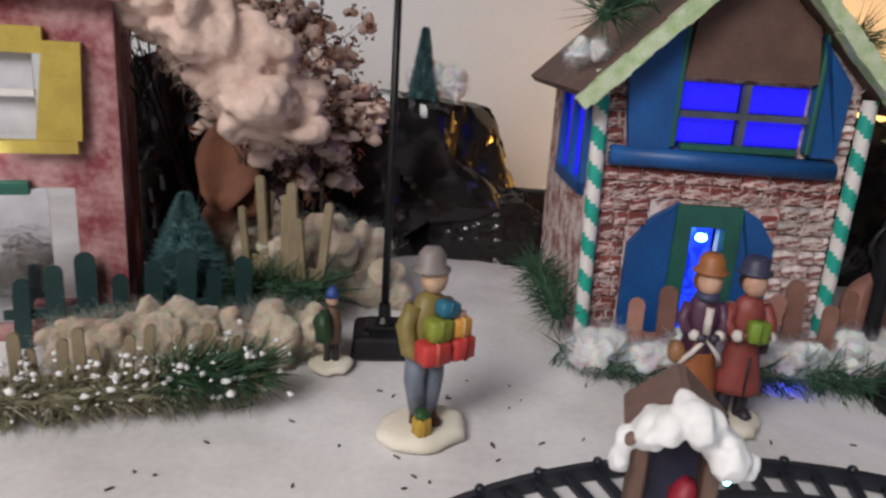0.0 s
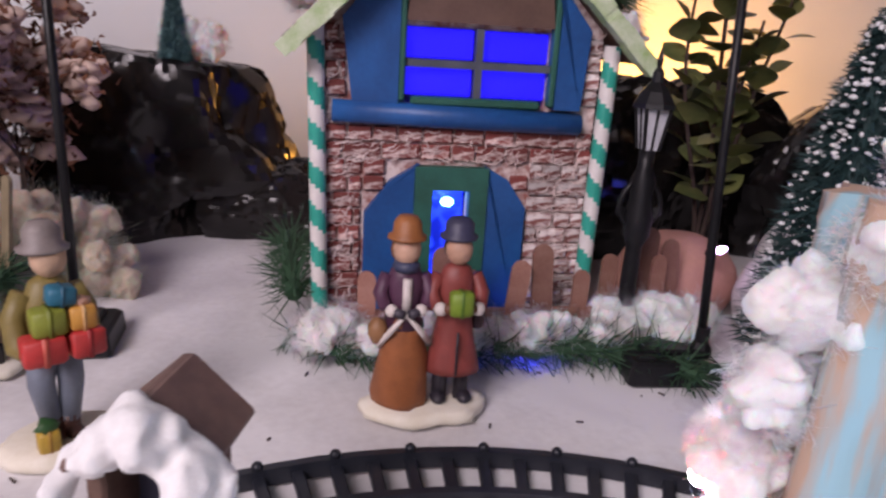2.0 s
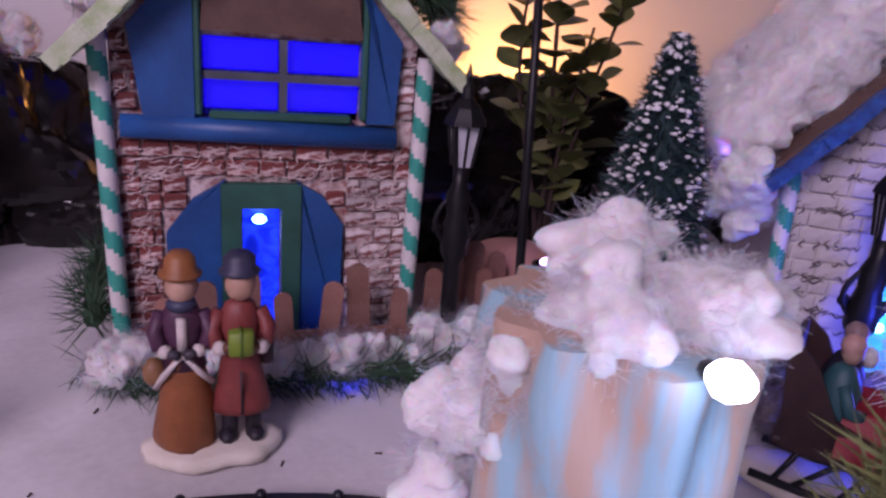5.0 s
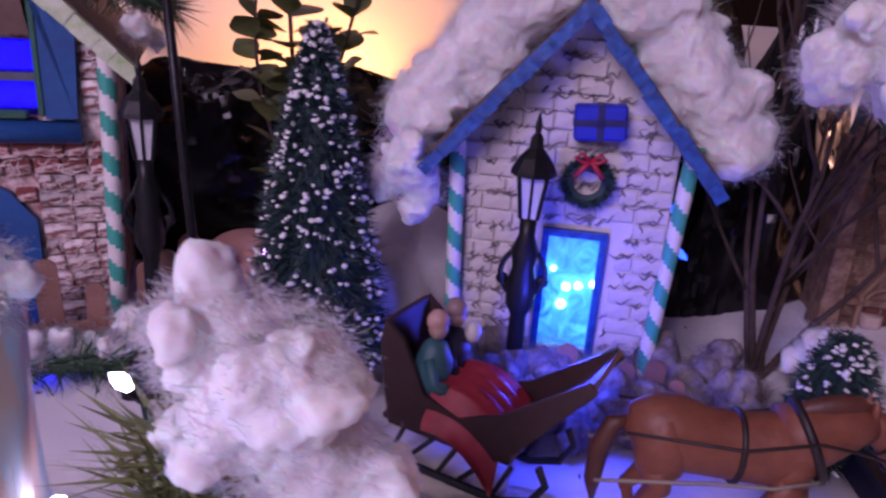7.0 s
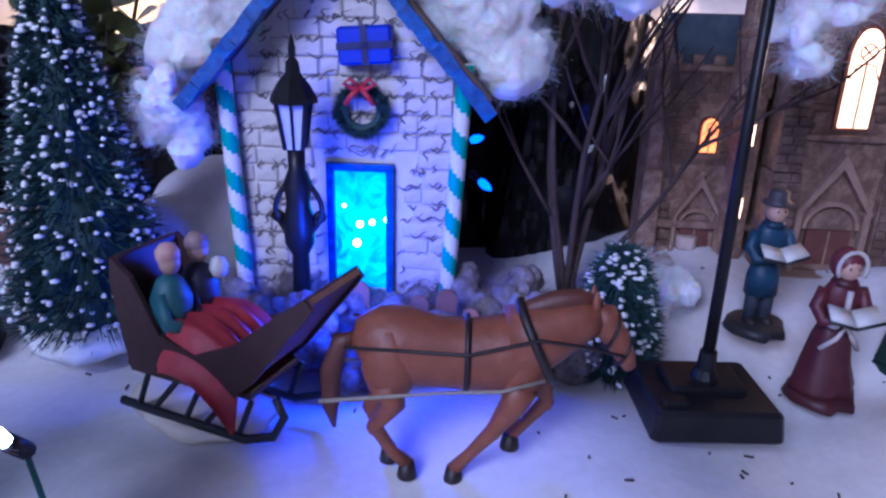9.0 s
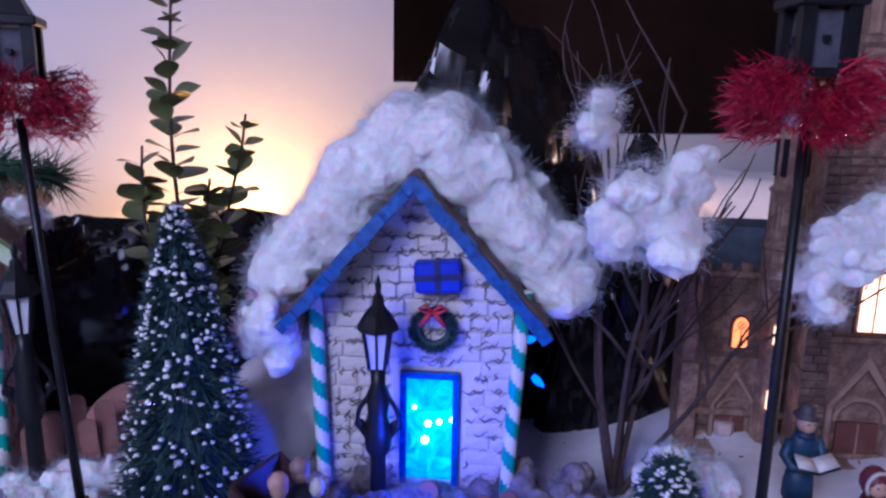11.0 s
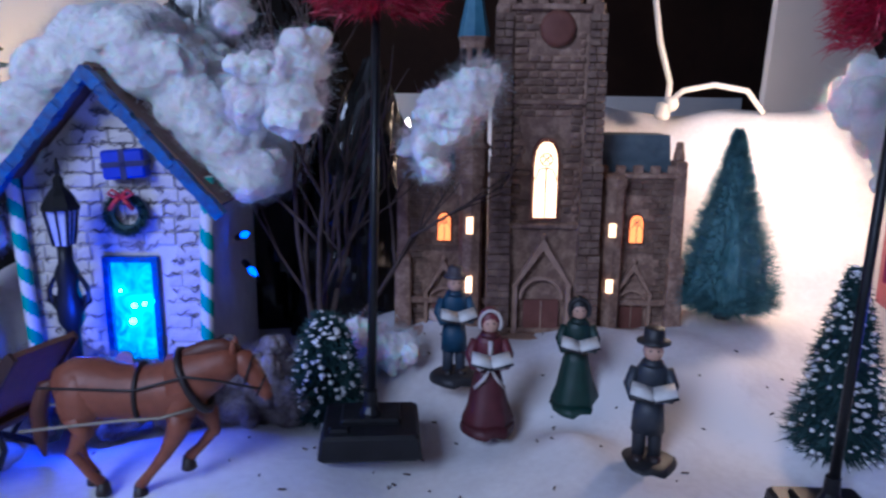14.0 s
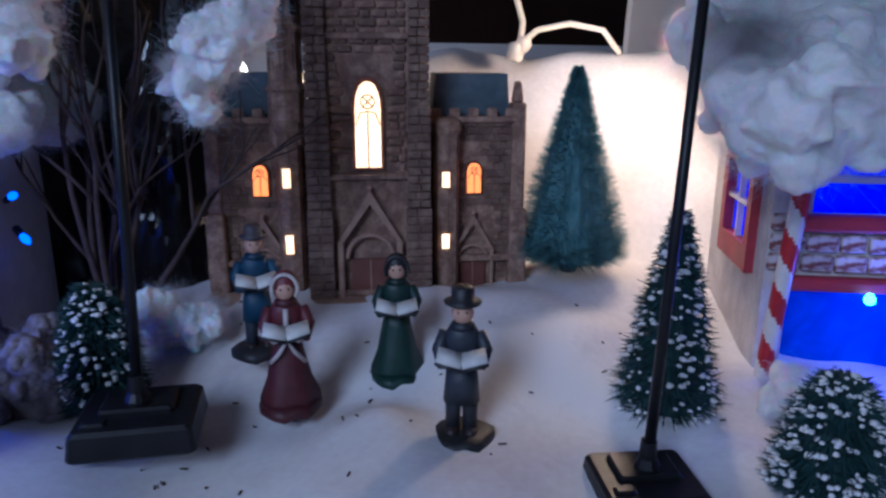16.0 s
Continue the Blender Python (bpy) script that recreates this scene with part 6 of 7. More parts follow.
# ---- garlands ----
garland("pine_garland", [(0.082, 0.352, 0.008), (0.10, 0.332, 0.008), (0.135, 0.330, 0.007), (0.17, 0.332, 0.007)], 0.012, "green pine garland lying before the brick house", per=700, ln=0.014)
garland("pine_garland", [(0.175, 0.332, 0.008), (0.215, 0.330, 0.010), (0.25, 0.322, 0.008), (0.262, 0.300, 0.010)], 0.016, "dark green pine garland along the snow bank", per=900, ln=0.016)
garland("pine_garland", [(0.082, 0.37, 0.02), (0.078, 0.40, 0.028), (0.076, 0.44, 0.03)], 0.018, "green pine garland at the side of the brick house", per=900, ln=0.016)
garland("pine_garland", [(0.085, 0.362, 0.178), (0.105, 0.38, 0.200), (0.13, 0.39, 0.214)], 0.016, "green pine garland on the brick house roof", per=1200, ln=0.020)
garland("pine_garland", [(0.228, 0.40, 0.178), (0.246, 0.42, 0.172), (0.258, 0.45, 0.165)], 0.014, "dark pine sprig on the brick house roof", per=1100, ln=0.020)
garland("pine_hedge", [(-0.205, 0.250, 0.010), (-0.150, 0.262, 0.011), (-0.100, 0.275, 0.013), (-0.062, 0.288, 0.014)], 0.016, "low straw-coloured hedge flocked with snow", STRAW, per=1700, ln=0.012, snow=150)
garland("pine_hedge", [(-0.098, 0.272, 0.020), (-0.062, 0.286, 0.018)], 0.018, "dense dark green hedge end with snowy top", per=2400, ln=0.014, snow=40)
garland("pine_garland", [(-0.12, 0.39, 0.02), (-0.08, 0.385, 0.02), (-0.048, 0.372, 0.026)], 0.020, "green pine garland round the tall fence", per=1300, ln=0.018)

# ---- cotton snow ----
R = HOUSE
roof = []
for sg in (-1, 1):
    for i in range(7):
        for j in range(7):
            u = i / 6
            p = R @ Vector((sg * (0.060 * (1 - u) + 0.010), 0.008 + 0.0155 * j, 0.116 + 0.064 * u + 0.017 + 0.004 * math.sin(i * 2 + j)))
            roof.append((p.x, p.y, p.z - (0.004 if i < 2 else 0), rnd(0.0165, 0.0185) + 0.003 * u))
cotton("roof_snow", roof, "thick white cotton heaped on the stone house roof", fibres=420, fuzz=0.009, tufty=0.7)
cotton("cotton_tuft", [(0.356, 0.300, 0.112, 0.013), (0.364, 0.302, 0.100, 0.012), (0.352, 0.312, 0.100, 0.010)], "cotton tuft hanging under the stone house eave", fibres=600, fuzz=0.008)
cotton("cotton_tuft", [(0.082, 0.40, 0.160, 0.007), (0.09, 0.385, 0.163, 0.006), (0.245, 0.39, 0.156, 0.007), (0.252, 0.40, 0.150, 0.006)], "cotton tufts along the brick house eaves", fibres=500)
bank = [(0.092 + 0.0125 * i, 0.336 + 0.004 * math.sin(i * 2.1), 0.014 + 0.003 * math.sin(i * 1.7), rnd(0.007, 0.0115)) for i in range(15)]
cotton("cotton_bank", bank, "torn cotton snow along the stick fence", fibres=700, fuzz=0.008)
bank = [(0.235 + 0.012 * i, 0.352 - 0.001 * i, 0.016, rnd(0.009, 0.014)) for i in range(5)]
cotton("cotton_bank", bank, "torn cotton snow before the side fence", fibres=700, fuzz=0.008)
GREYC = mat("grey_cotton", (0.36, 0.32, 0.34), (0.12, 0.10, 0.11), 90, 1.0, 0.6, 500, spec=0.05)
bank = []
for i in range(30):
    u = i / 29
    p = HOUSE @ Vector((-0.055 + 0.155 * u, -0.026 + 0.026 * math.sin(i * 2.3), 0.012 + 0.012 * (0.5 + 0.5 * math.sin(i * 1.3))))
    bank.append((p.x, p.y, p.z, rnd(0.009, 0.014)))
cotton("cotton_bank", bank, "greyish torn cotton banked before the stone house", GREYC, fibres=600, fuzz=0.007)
cotton("snow_mound", [(0.352, 0.36, 0.02, 0.042, 1.0, 0.9, 0.9), (0.385, 0.39, 0.03, 0.045, 1, 1, 0.9)], "smooth white snow mound beside the stone house", SNOW, fibres=0)
# this mound is snow too; its pink colour stands in for coloured light
cotton("snow_mound", [(0.298, 0.405, 0.018, 0.034, 1.2, 0.9, 0.95)], "rounded snow mound behind the lamp post, pink light put into its colour", PINK_LIT_SNOW, fibres=0)
for blobs, lab in (([(0.497, 0.190, 0.168, 0.016), (0.488, 0.196, 0.180, 0.014), (0.502, 0.186, 0.186, 0.012), (0.480, 0.200, 0.165, 0.012)], "white cotton tuft caught on the bare twigs"),
                   ([(0.562, 0.160, 0.160, 0.0135), (0.570, 0.156, 0.168, 0.012), (0.576, 0.153, 0.178, 0.009), (0.553, 0.165, 0.150, 0.009), (0.556, 0.163, 0.138, 0.007)], "white cotton tuft hanging beside the church"),
                   ([(0.478, 0.215, 0.205, 0.008), (0.480, 0.213, 0.216, 0.006)], "small cotton tuft on the twig tip"),
                   ([(0.550, 0.232, 0.028, 0.016), (0.566, 0.222, 0.026, 0.013)], "cotton snow round the foot of the twigs")):
    cotton("cotton_tuft", blobs, lab, fibres=900, fuzz=0.009, tufty=1.5)
roof = []
for i in range(8):
    for j in range(-1, 4):
        p = pose(0.7806, 0.0487, 0.006, 0, 0, -42) @ Vector((-0.015 + 0.022 * i, -0.006 + 0.034 * j, 0.134 + (0.010 * j if j >= 0 else -0.008) + rnd(-0.004, 0.006)))
        roof.append((p.x, p.y, p.z, rnd(0.021, 0.028)))
cotton("roof_snow", roof, "huge cotton cloud heaped on the red house roof", fibres=420, fuzz=0.014)
cotton("cotton_bank", [(0.748, -0.005, 0.008, 0.018), (0.770, 0.020, 0.008, 0.016), (0.755, -0.03, 0.006, 0.02)], "soft cotton snow before the red house door", fibres=700, fuzz=0.008)
cotton("cotton_tuft", [(0.00, 0.545, 0.135, 0.013), (0.018, 0.540, 0.133, 0.012)], "cotton tuft on top of the black rock", fibres=600)
cotton("cotton_bank", [(-0.155 + 0.017 * i, 0.308 + 0.0055 * i, 0.014, rnd(0.012, 0.017)) for i in range(7)], "beige mossy cotton between the fences", BEIGE_COTTON, fibres=700, fuzz=0.010)
cotton("cotton_bank", [(-0.100 + 0.016 * i, 0.42 + 0.012 * math.sin(i * 2), 0.035 + 0.012 * math.sin(i * 3), rnd(0.014, 0.020)) for i in range(5)], "beige mossy cotton heaped behind the tall fence", BEIGE_COTTON, fibres=700, fuzz=0.012)
cotton("cotton_tuft", [(-0.020, 0.42, 0.012, 0.016), (-0.035, 0.43, 0.014, 0.016)], "beige mossy cotton at the foot of the rock", BEIGE_COTTON, fibres=600, fuzz=0.010)
PINKC = mat("pinkish_cotton", (0.74, 0.58, 0.50), (0.58, 0.43, 0.37), 60, 1.0, 0.5, 500, spec=0.05)
cotton("roof_snow", [(-0.150 + 0.014 * i, 0.372 + 0.004 * i, 0.196 - 0.0145 * i, rnd(0.021, 0.026)) for i in range(6)] + [(-0.185, 0.36, 0.215, 0.03), (-0.215, 0.36, 0.235, 0.03)], "pinkish cotton draped over the yellow-windowed house roof", PINKC, fibres=420, fuzz=0.012)


# ---- the yellow-windowed house ----
def yellow_house():
    t = thing("maroon_house", pose(-0.149, 0.357, 0, 0, 0, 18), "maroon model house with yellow window frame and foil door", "model house", "model houses")
    k = Mesh(MAROON)
    for a, b, c, d in ((-0.022, 0.0, 0, 0.17), (-0.045, -0.022, 0, 0.02), (-0.12, -0.045, 0, 0.008), (-0.12, -0.022, 0.080, 0.10), (-0.12, -0.095, 0.008, 0.080), (-0.12, -0.022, 0.150, 0.17)):
        k.prism([(a, c), (b, c), (b, d), (a, d)], 0, 0.006)
    k.box((-0.003, 0.055, 0.085), (0.006, 0.096, 0.17))
    k.done("wall", t, smooth=False)
    w = new("window")
    w.parent = t
    k = Mesh(YELLOW)
    k.prism([(-0.120, 0.098), (-0.018, 0.098), (-0.018, 0.104), (-0.120, 0.104)], -0.007, -0.0005)
    k.prism([(-0.036, 0.104), (-0.016, 0.104), (-0.014, 0.150), (-0.030, 0.150)], -0.006, -0.0005)
    k.prism([(-0.120, 0.144), (-0.030, 0.144), (-0.030, 0.156), (-0.120, 0.156)], -0.005, -0.0005)
    k.done("window_frame", w, smooth=False, label="yellow painted window frame")
    Mesh(WHITE_STRIPE).box((-0.075, -0.003, 0.126), (0.08, 0.004, 0.003)).done("muntin", w, smooth=False)
    for z in (0.1145, 0.1355):
        Mesh(GLASS_GREY).box((-0.078, 0.002, z), (0.084, 0.001, 0.018)).done("pane", w, smooth=False)
    d = new("door")
    d.parent = t
    Mesh(FOIL).box((-0.055, 0.004, 0.045), (0.04, 0.001, 0.07)).done("foil_sheet", d, smooth=False, label="crinkled silver foil")
    Mesh(YELLOW).box((-0.081, -0.004, 0.042), (0.012, 0.005, 0.07)).done("door_leaf", d, smooth=False, label="yellow painted door leaf")
    Mesh(GREEN_PAINT).box((-0.066, -0.004, 0.081), (0.05, 0.006, 0.006)).done("lintel", d, smooth=False)
    Mesh(LED_WHITE).tube([(-0.060, -0.010, 0.094), (-0.055, -0.011, 0.100)], 0.0022, n=8).done("led", t)
    Mesh(MAROON).box((-0.06, 0.05, 0.172), (0.13, 0.12, 0.005)).done("roof", t, smooth=False)


yellow_house()


# ---- rusty leaves and snowy twigs beside it ----
def folded_leaf(name, m, pts, w, mt, label):
    k = Mesh(mt)
    n = len(pts)
    vs = []
    for i, (x, y, z) in enumerate(pts):
        r = w * math.sin(math.pi * (0.08 + 0.86 * i / (n - 1)))
        for j in range(7):
            u = j / 3 - 1
            vs.append((x + r * u, y - 0.006 * abs(u) + 0.003 * noise.noise((x * 90 + u, z * 90, 1)), z + 0.004 * noise.noise((u * 3, z * 80, 2))))
    k.add(vs, [(i * 7 + j, i * 7 + j + 1, (i + 1) * 7 + j + 1, (i + 1) * 7 + j) for i in range(n - 1) for j in range(6)])
    ob = k.done(name)
    md = ob.modifiers.new("thickness", "SOLIDIFY")
    md.thickness = 0.0012
    tagged(place(ob, m), label, "leaf", "rust paper leaves")


for x, y, z, rz, ry, s in ((-0.115, 0.405, 0.060, 10, 12, 1.0), (-0.095, 0.412, 0.055, -20, -25, 0.8), (-0.128, 0.415, 0.030, 25, 35, 0.85)):
    folded_leaf("paper_leaf", pose(x, y, z, -8, ry, rz), [(0, 0, s * 0.058 * i / 7) for i in range(8)], 0.018 * s, RUST, "folded rust-brown paper leaf behind the fence")


def snowy_twigs(x, y, z, h, label):
    t = thing("snowy_twig", pose(x, y, z), label, "twig", "snowy twigs")
    tips, k = [], Mesh(BARK)
    for dx, dy in ((-0.2, 0.1), (0.15, 0), (0.4, -0.1), (-0.4, 0), (0.02, 0.2)):
        branch(k, Vector((0, 0, -0.004)), Vector((dx, dy, 1)), h, 0.0016, 2, tips)
    k.done("branch", t)
    w, lf = Mesh(PINKC), Mesh(RUST)
    for p in tips:
        for _ in range(6):
            w.ball(p + Vector((rnd(-1, 1), rnd(-1, 1), rnd(-1, 1))) * 0.007, rnd(0.0025, 0.0055), n=10, sx=rnd(0.7, 1.5), sz=rnd(0.5, 1.1), rough=0.6, freq=260)
        for _ in range(22):
            lf.needle(p + Vector((rnd(-1, 1), rnd(-1, 1), rnd(-1, 1))) * 0.012, Vector((rnd(-1, 1), rnd(-1, 1), rnd(-1, 1))), rnd(0.004, 0.008), 0.0014)
    w.done("snow_tuft", t, label="pinkish cotton tufts on the twigs")
    lf.done("small_leaf", t, smooth=False)


snowy_twigs(-0.105, 0.43, 0.02, 0.085, "brown leafy twigs loaded with pinkish cotton snow")
snowy_twigs(-0.070, 0.44, 0.02, 0.060, "short brown twigs with pinkish cotton snow")
snowy_twigs(-0.140, 0.44, 0.05, 0.105, "tall brown leafy twigs with pinkish cotton snow")
black_rock("rock", [(-0.165, 0.50, 0.05, 0.06, 0.9, 0.5, 1.5)], "dark crumpled plastic rock behind the twigs", 31)


# ---- toy railway ----
def railway():
    t = thing("toy_track", pose(0.135, 0.053, 0.0), "curved black plastic toy railway track with open sleepers", "toy track")
    ro, ri, n = 0.199, 0.176, 96
    for r in (ro, ri):
        k = Mesh(TRACK)
        vs = [(q * math.cos(2 * math.pi * i / n), q * math.sin(2 * math.pi * i / n), z) for i in range(n) for q, z in ((r - 0.0018, 0.0012), (r + 0.0018, 0.0012), (r + 0.0016, 0.0075), (r - 0.0016, 0.0075))]
        k.add(vs, [(i * 4 + c, i * 4 + (c + 1) % 4, (i + 1) % n * 4 + (c + 1) % 4, (i + 1) % n * 4 + c) for i in range(n) for c in range(4)])
        k.done("rail", t, smooth=False)
    sl = Mesh(TRACK).box((0, 0, 0), (0.030, 0.0042, 0.0035), bev=0.0006)
    st = Mesh(TRACK).lathe([(0.0019, 0), (0.0019, 0.0016), (0.0012, 0.0024)], n=8)
    data = stud = None
    for i in range(n):
        a = 2 * math.pi * (i + 0.5) / n
        if data is None:
            ob = sl.done("sleeper", t, smooth=False)
            data = ob.data
        else:
            ob = new("sleeper", data)
            ob.parent = t
        rm = (ro + ri) / 2
        ob.matrix_basis = pose(rm * math.cos(a), rm * math.sin(a), 0.0035, 0, 0, math.degrees(a))
        if i % 2 == 0:
            if stud is None:
                ob = st.done("stud", t)
                stud = ob.data
            else:
                ob = new("stud", stud)
                ob.parent = t
            ob.matrix_basis = pose(ro * math.cos(a), ro * math.sin(a), 0.0073)


railway()


# ---- little snow-roofed hut by the track ----
def hut():
    t = thing("small_hut", pose(0.070, 0.157, 0.024, 0, 0, -14) @ Matrix.Diagonal((0.62, 0.75, 0.68, 1)), "tiny brown hut with snowy roof beside the track", "model hut")
    k = Mesh(BROWN)
    k.box((-0.0135, 0, 0.035), (0.006, 0.022, 0.07), bev=0.001).box((0.0135, 0, 0.035), (0.006, 0.022, 0.07), bev=0.001).box((0, 0, -0.016), (0.034, 0.026, 0.038), bev=0.002)
    k.done("wall", t, smooth=False)
    Mesh(paint(0.05, 0.05, 0.09)).box((0, 0.006, 0.036), (0.022, 0.004, 0.072)).done("back_wall", t, smooth=False)
    for sg in (-1, 1):
        Mesh(paint(0.20, 0.12, 0.10)).box((sg * 0.0100, 0.002, 0.0795), (0.027, 0.034, 0.0035), rot=(0, sg * 40, 0), bev=0.001).done("roof_board", t, smooth=False)
    k = Mesh(FLOCK)
    for i in range(44):
        x = rnd(-0.0225, 0.0225)
        k.ball((x, -0.013 + rnd(-0.004, 0.005), 0.0865 - abs(x) * 0.86 + rnd(-0.003, 0.002)), rnd(0.0040, 0.0068), n=12, rough=0.45, freq=190)
    ob = k.done("roof_snow", t, label="thick white snow along the roof edge")
    md = ob.modifiers.new("skin", "REMESH")
    md.mode, md.voxel_size, md.use_smooth_shade = "VOXEL", 0.0011, True
    md = ob.modifiers.new("soften", "SMOOTH")
    md.factor, md.iterations = 0.5, 8
    Mesh(paint(0.32, 0.02, 0.04)).tube([(0.005, -0.006, 0.02), (0.005, -0.006, 0.050), (0.006, -0.007, 0.056)], [0.006, 0.0058, 0.003], n=12).done("red_post", t, label="dark red post inside")
    Mesh(LED_CYAN).ball((0.0165, -0.018, 0.066), 0.0014, n=8).done("led", t)


hut()


# ---- painted stump with cotton and bulbs ----
def stump():
    t = thing("frozen_fountain", pose(0.213, 0.143, 0.0, 0, 0, -24), "tan and ice-blue moulded fountain rock topped with cotton", "fountain")
    k = Mesh(STUMP_ROCK)
    n, rings = 64, 26
    vs = []
    for i in range(rings + 1):
        z = 0.124 * i / rings
        for j in range(n):
            a = 2 * math.pi * j / n
            r = 0.0225 + 0.0025 * noise.noise((math.cos(a) * 2.2, math.sin(a) * 2.2, z * 20)) + 0.0022 * math.sin(a * 9 + noise.noise((a, z * 40, 0)) * 3)
            r += 0.002 * (1 - i / rings) ** 2
            vs.append((r * math.cos(a), r * math.sin(a), z + 0.003 * noise.noise((a * 2, z * 30, 5))))
    k.add(vs, [(i * n + j, i * n + (j + 1) % n, (i + 1) * n + (j + 1) % n, (i + 1) * n + j) for i in range(rings) for j in range(n)])
    k.add(vs[-n:], [tuple(range(n))])
    k.done("body", t)
    for x, y, z in ((0.004, -0.0255, 0.070), (0.0265, 0.006, 0.075)):
        Mesh(LED_WHITE).tube([(x, y, z), (x + 0.003, y - 0.002, z + 0.005)], [0.0028, 0.0020], n=8).done("led", t)
    cotton("cotton_tuft", [(0.187, 0.150, 0.085, 0.0095), (0.184, 0.154, 0.070, 0.0085), (0.190, 0.148, 0.102, 0.0095), (0.187, 0.152, 0.054, 0.0075), (0.196, 0.140, 0.116, 0.0095), (0.206, 0.134, 0.126, 0.0105), (0.222, 0.132, 0.127, 0.0095), (0.231, 0.140, 0.125, 0.0085), (0.214, 0.150, 0.129, 0.0110)],
           "wispy cotton wrapped round the fountain rock", fibres=1200, fuzz=0.005)


stump()
garland("fir_sprig", [(0.262, 0.126, 0.002), (0.261, 0.123, 0.050), (0.264, 0.121, 0.104)], 0.014, "upright green fir sprig beside the fountain rock", per=1500, ln=0.014, wd=0.0006, m=LEAF)
cotton("cotton_tuft", [(0.279, 0.118, 0.108, 0.0150), (0.272, 0.126, 0.118, 0.0120), (0.290, 0.114, 0.094, 0.0130), (0.284, 0.110, 0.120, 0.0095), (0.299, 0.112, 0.080, 0.0100), (0.286, 0.122, 0.076, 0.0120)], "white cotton tuft caught on the fir sprig", fibres=1300, fuzz=0.0055)
cotton("cotton_bank", [(0.276, 0.120, 0.010, 0.020), (0.292, 0.126, 0.030, 0.016), (0.290, 0.120, 0.052, 0.014)], "cotton snow at the foot of the fir sprig", fibres=700, fuzz=0.007)


def bulb(loc, m, d, label, cord=0.0, s=1.0):
    t = thing("light_bulb", Matrix.Translation(loc), label, "light bulb", "string bulbs")
    v = Vector(d).normalized()
    Mesh(m).tube([v * 0.002, v * 0.005, v * 0.008, v * 0.0105], [0.0016, 0.0022, 0.0016, 0.0004], n=9).done("bulb", t)
    Mesh(BLACK).tube([v * -0.006 / s ** 4, v * 0.002], 0.0021 / s ** 2, n=8).done("socket", t)
    t.scale = (s, s, s)
    if cord:
        Mesh(GREEN_PAINT).tube([v * -0.005, v * -0.008 + Vector((0.001, 0.001, -cord * 0.4)), Vector((0.004, 0.003, -cord))], 0.0008, n=6).done("cord", t)


bulb((0.212, 0.117, 0.126), LED_WHITE, (-0.3, -0.8, 0.3), "bright white string bulb on the fountain rock", s=1.3)
bulb((0.183, 0.160, 0.062), LED_WHITE, (-0.6, -0.6, 0.2), "bright white string bulb in the cotton", s=1.4)
bulb((0.307, 0.142, 0.060), LED_WHITE, (-0.3, -0.4, 0.6), "small white string bulb on its cord", 0.060)
bulb((0.251, 0.184, 0.076), LED_WHITE, (-0.3, -0.4, 0.6), "white string bulb on a thin cord", 0.076)
bulb((0.365, 0.310, 0.112), LED_PURPLE, (-0.6, -0.6, 0.1), "small violet string bulb under the eave")
bulb((0.301, 0.372, 0.045), LED_PURPLE, (0.1, -0.8, 0.4), "small violet string bulb on the mound")
bulb((0.495, 0.297, 0.086), LED_BLUE, (0.2, -0.8, 0.3), "small blue string bulb behind the twigs")
bulb((0.497, 0.290, 0.068), LED_BLUE, (0.2, -0.8, -0.3), "small blue string bulb below the other")
bulb((0.681, 0.454, 0.139), LED_WARM, (0, -0.1, 1), "warm clear string bulb behind the church roof", 0.03, 1.25)
bulb((0.887, 0.394, 0.137), LED_WARM, (0, -0.1, 1), "warm clear string bulb on the snow slope", 0.03, 1.25)
bulb((0.880, 0.352, 0.134), LED_WARM, (0.6, -0.4, 0.3), "warm clear string bulb lying on the slope")

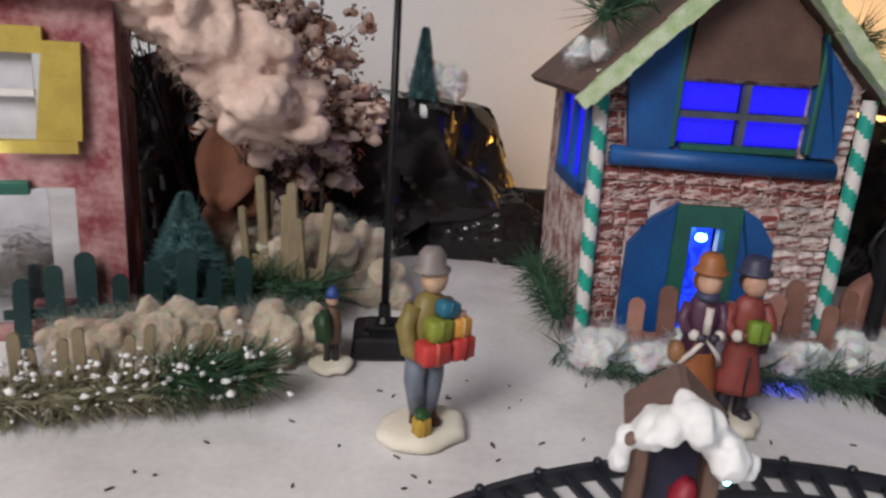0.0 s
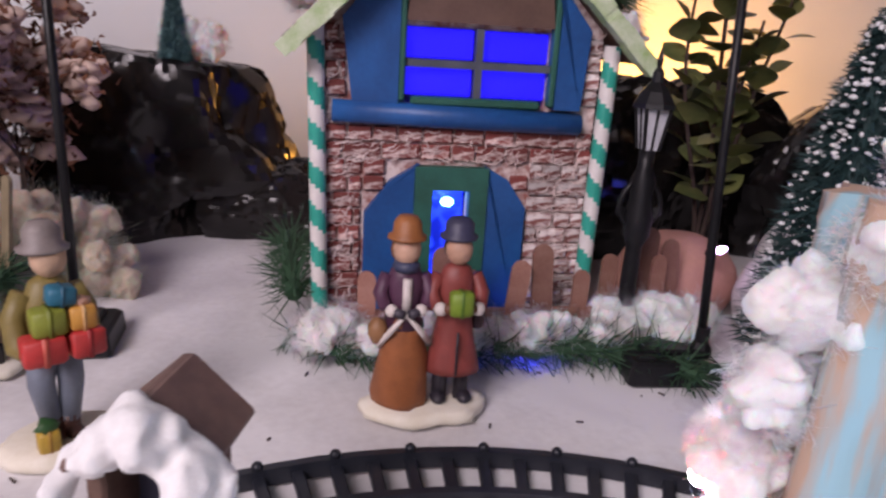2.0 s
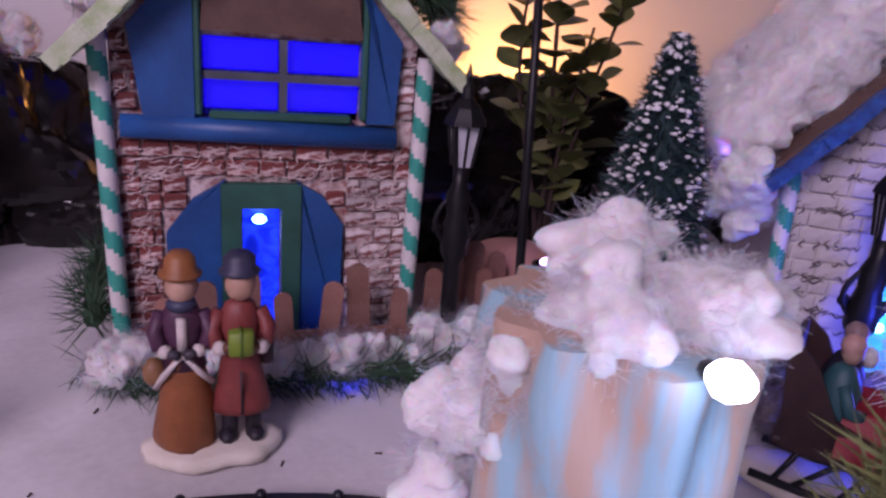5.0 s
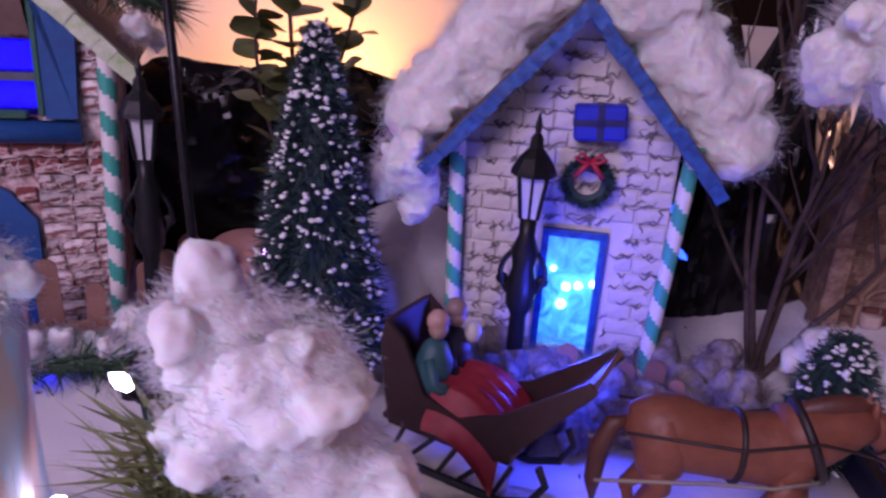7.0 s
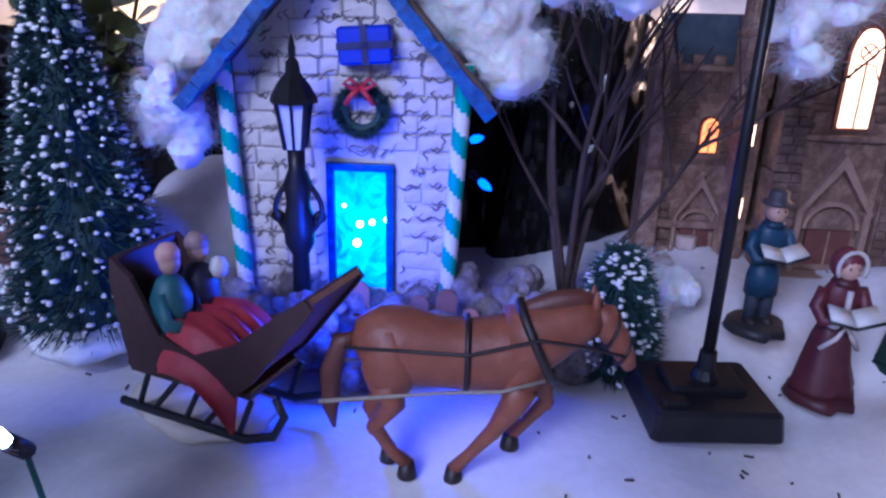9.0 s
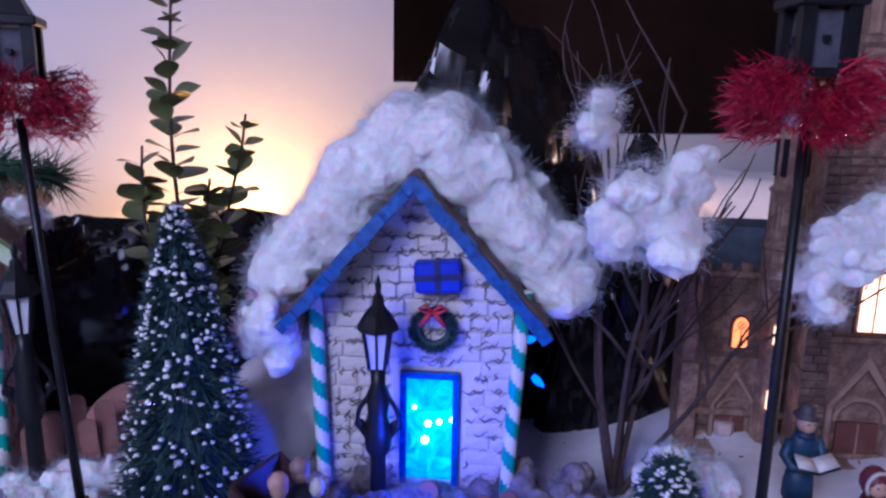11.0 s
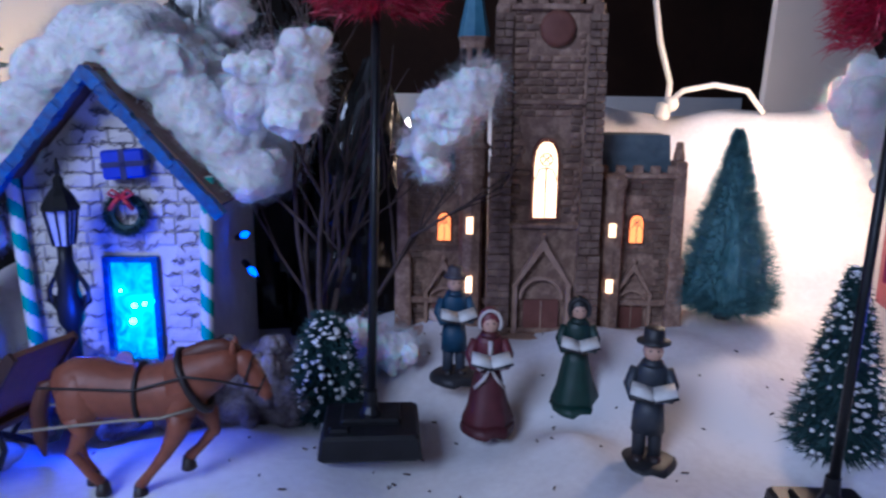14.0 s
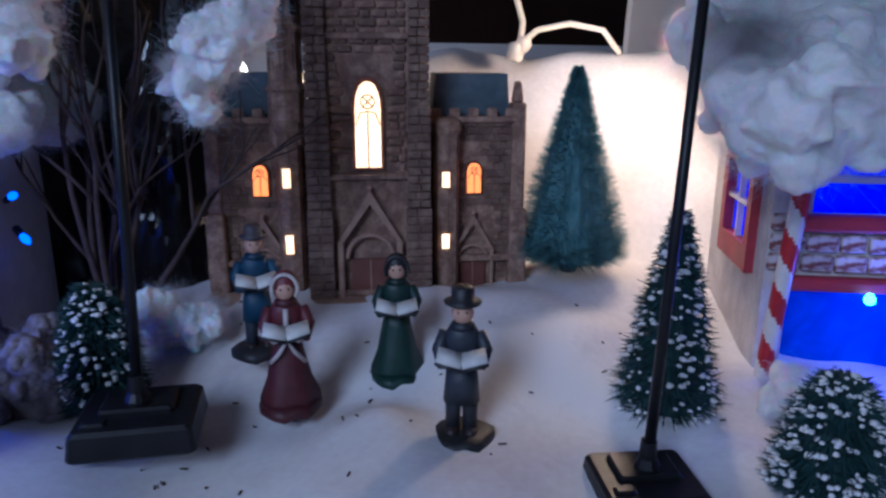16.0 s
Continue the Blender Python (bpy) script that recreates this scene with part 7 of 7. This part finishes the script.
# ---- white electric lead and plug over the slope ----
t_ = thing("power_lead", Matrix.Translation((0.844, 0.306, 0.164)), "white electric lead with knotted plug above the slope", "cable")
Mesh(WIRE).tube([(0.004, 0.0, 0.0), (0.010, 0.004, 0.020), (-0.002, 0.006, 0.052), (-0.006, 0.010, 0.085), (0.002, 0.012, 0.118)], 0.0024, n=8).done("lead", t_)
Mesh(WIRE).tube([(0.006, 0, 0.004), (0.022, 0.0, 0.014), (0.045, -0.012, 0.019), (0.066, -0.028, 0.014), (0.078, -0.036, -0.004)], 0.0024, n=8).done("lead", t_)
Mesh(WIRE).box((0, 0, -0.003), (0.012, 0.010, 0.014), rot=(8, 12, 20), bev=0.002).ball((0.004, -0.004, 0.003), 0.0062, n=12, rough=0.2, freq=200).done("plug", t_)
Mesh(WIRE).ball((0.004, 0.012, 0.128), 0.013, n=16, sx=1.3, rough=0.12, freq=90).done("knot", t_)

# ---- pale board leaning behind the slope, and a slice of wood by the bush ----
tagged(Mesh(PLASTER).prism([(1.02, 0.0), (1.045, 0.42), (1.09, 0.42), (1.16, 0.265), (1.26, 0.175), (1.26, 0.0)], 0.355, 0.361).done("pale_board", smooth=False), "pale grey board with a slanting edge behind the cotton", "board")
garland("pine_sprig", [(0.880, 0.130, 0.172), (0.872, 0.124, 0.190), (0.862, 0.116, 0.204)], 0.014, "dark green pine sprig above the cotton roof", per=1500, ln=0.016)
k = Mesh(STUMP_TAN)
k.lathe([(0.0050, 0), (0.0058, 0.001), (0.0058, 0.0062), (0.0050, 0.0070)], n=18, wob=0.15)
k.tube([(0.004, -0.004, 0.001), (0.010, -0.006, 0.002), (0.016, -0.005, 0.0015)], [0.0012, 0.0009, 0.0005], BARK, n=6)
tagged(place(k.done("wood_slice"), pose(0.612, 0.262, height(0.612, 0.262), 0, 0, 20)), "small round slice of pale wood with a twig", "wood slice")

# ---- specks of litter on the snow, too many and small to count ----
k = Mesh(BARK)
for _ in range(240):
    x, y = rnd(-0.15, 0.75), rnd(0.03, 0.34)
    z = height(x, y) + 0.0006
    a = rnd(0, math.pi)
    k.box((x, y, z), (rnd(0.0006, 0.0035), 0.0006, 0.0006), rot=(0, 0, math.degrees(a)))
tagged(k.done("litter"), "scattered dark needles and specks on the snow", "litter", kind="stuff")
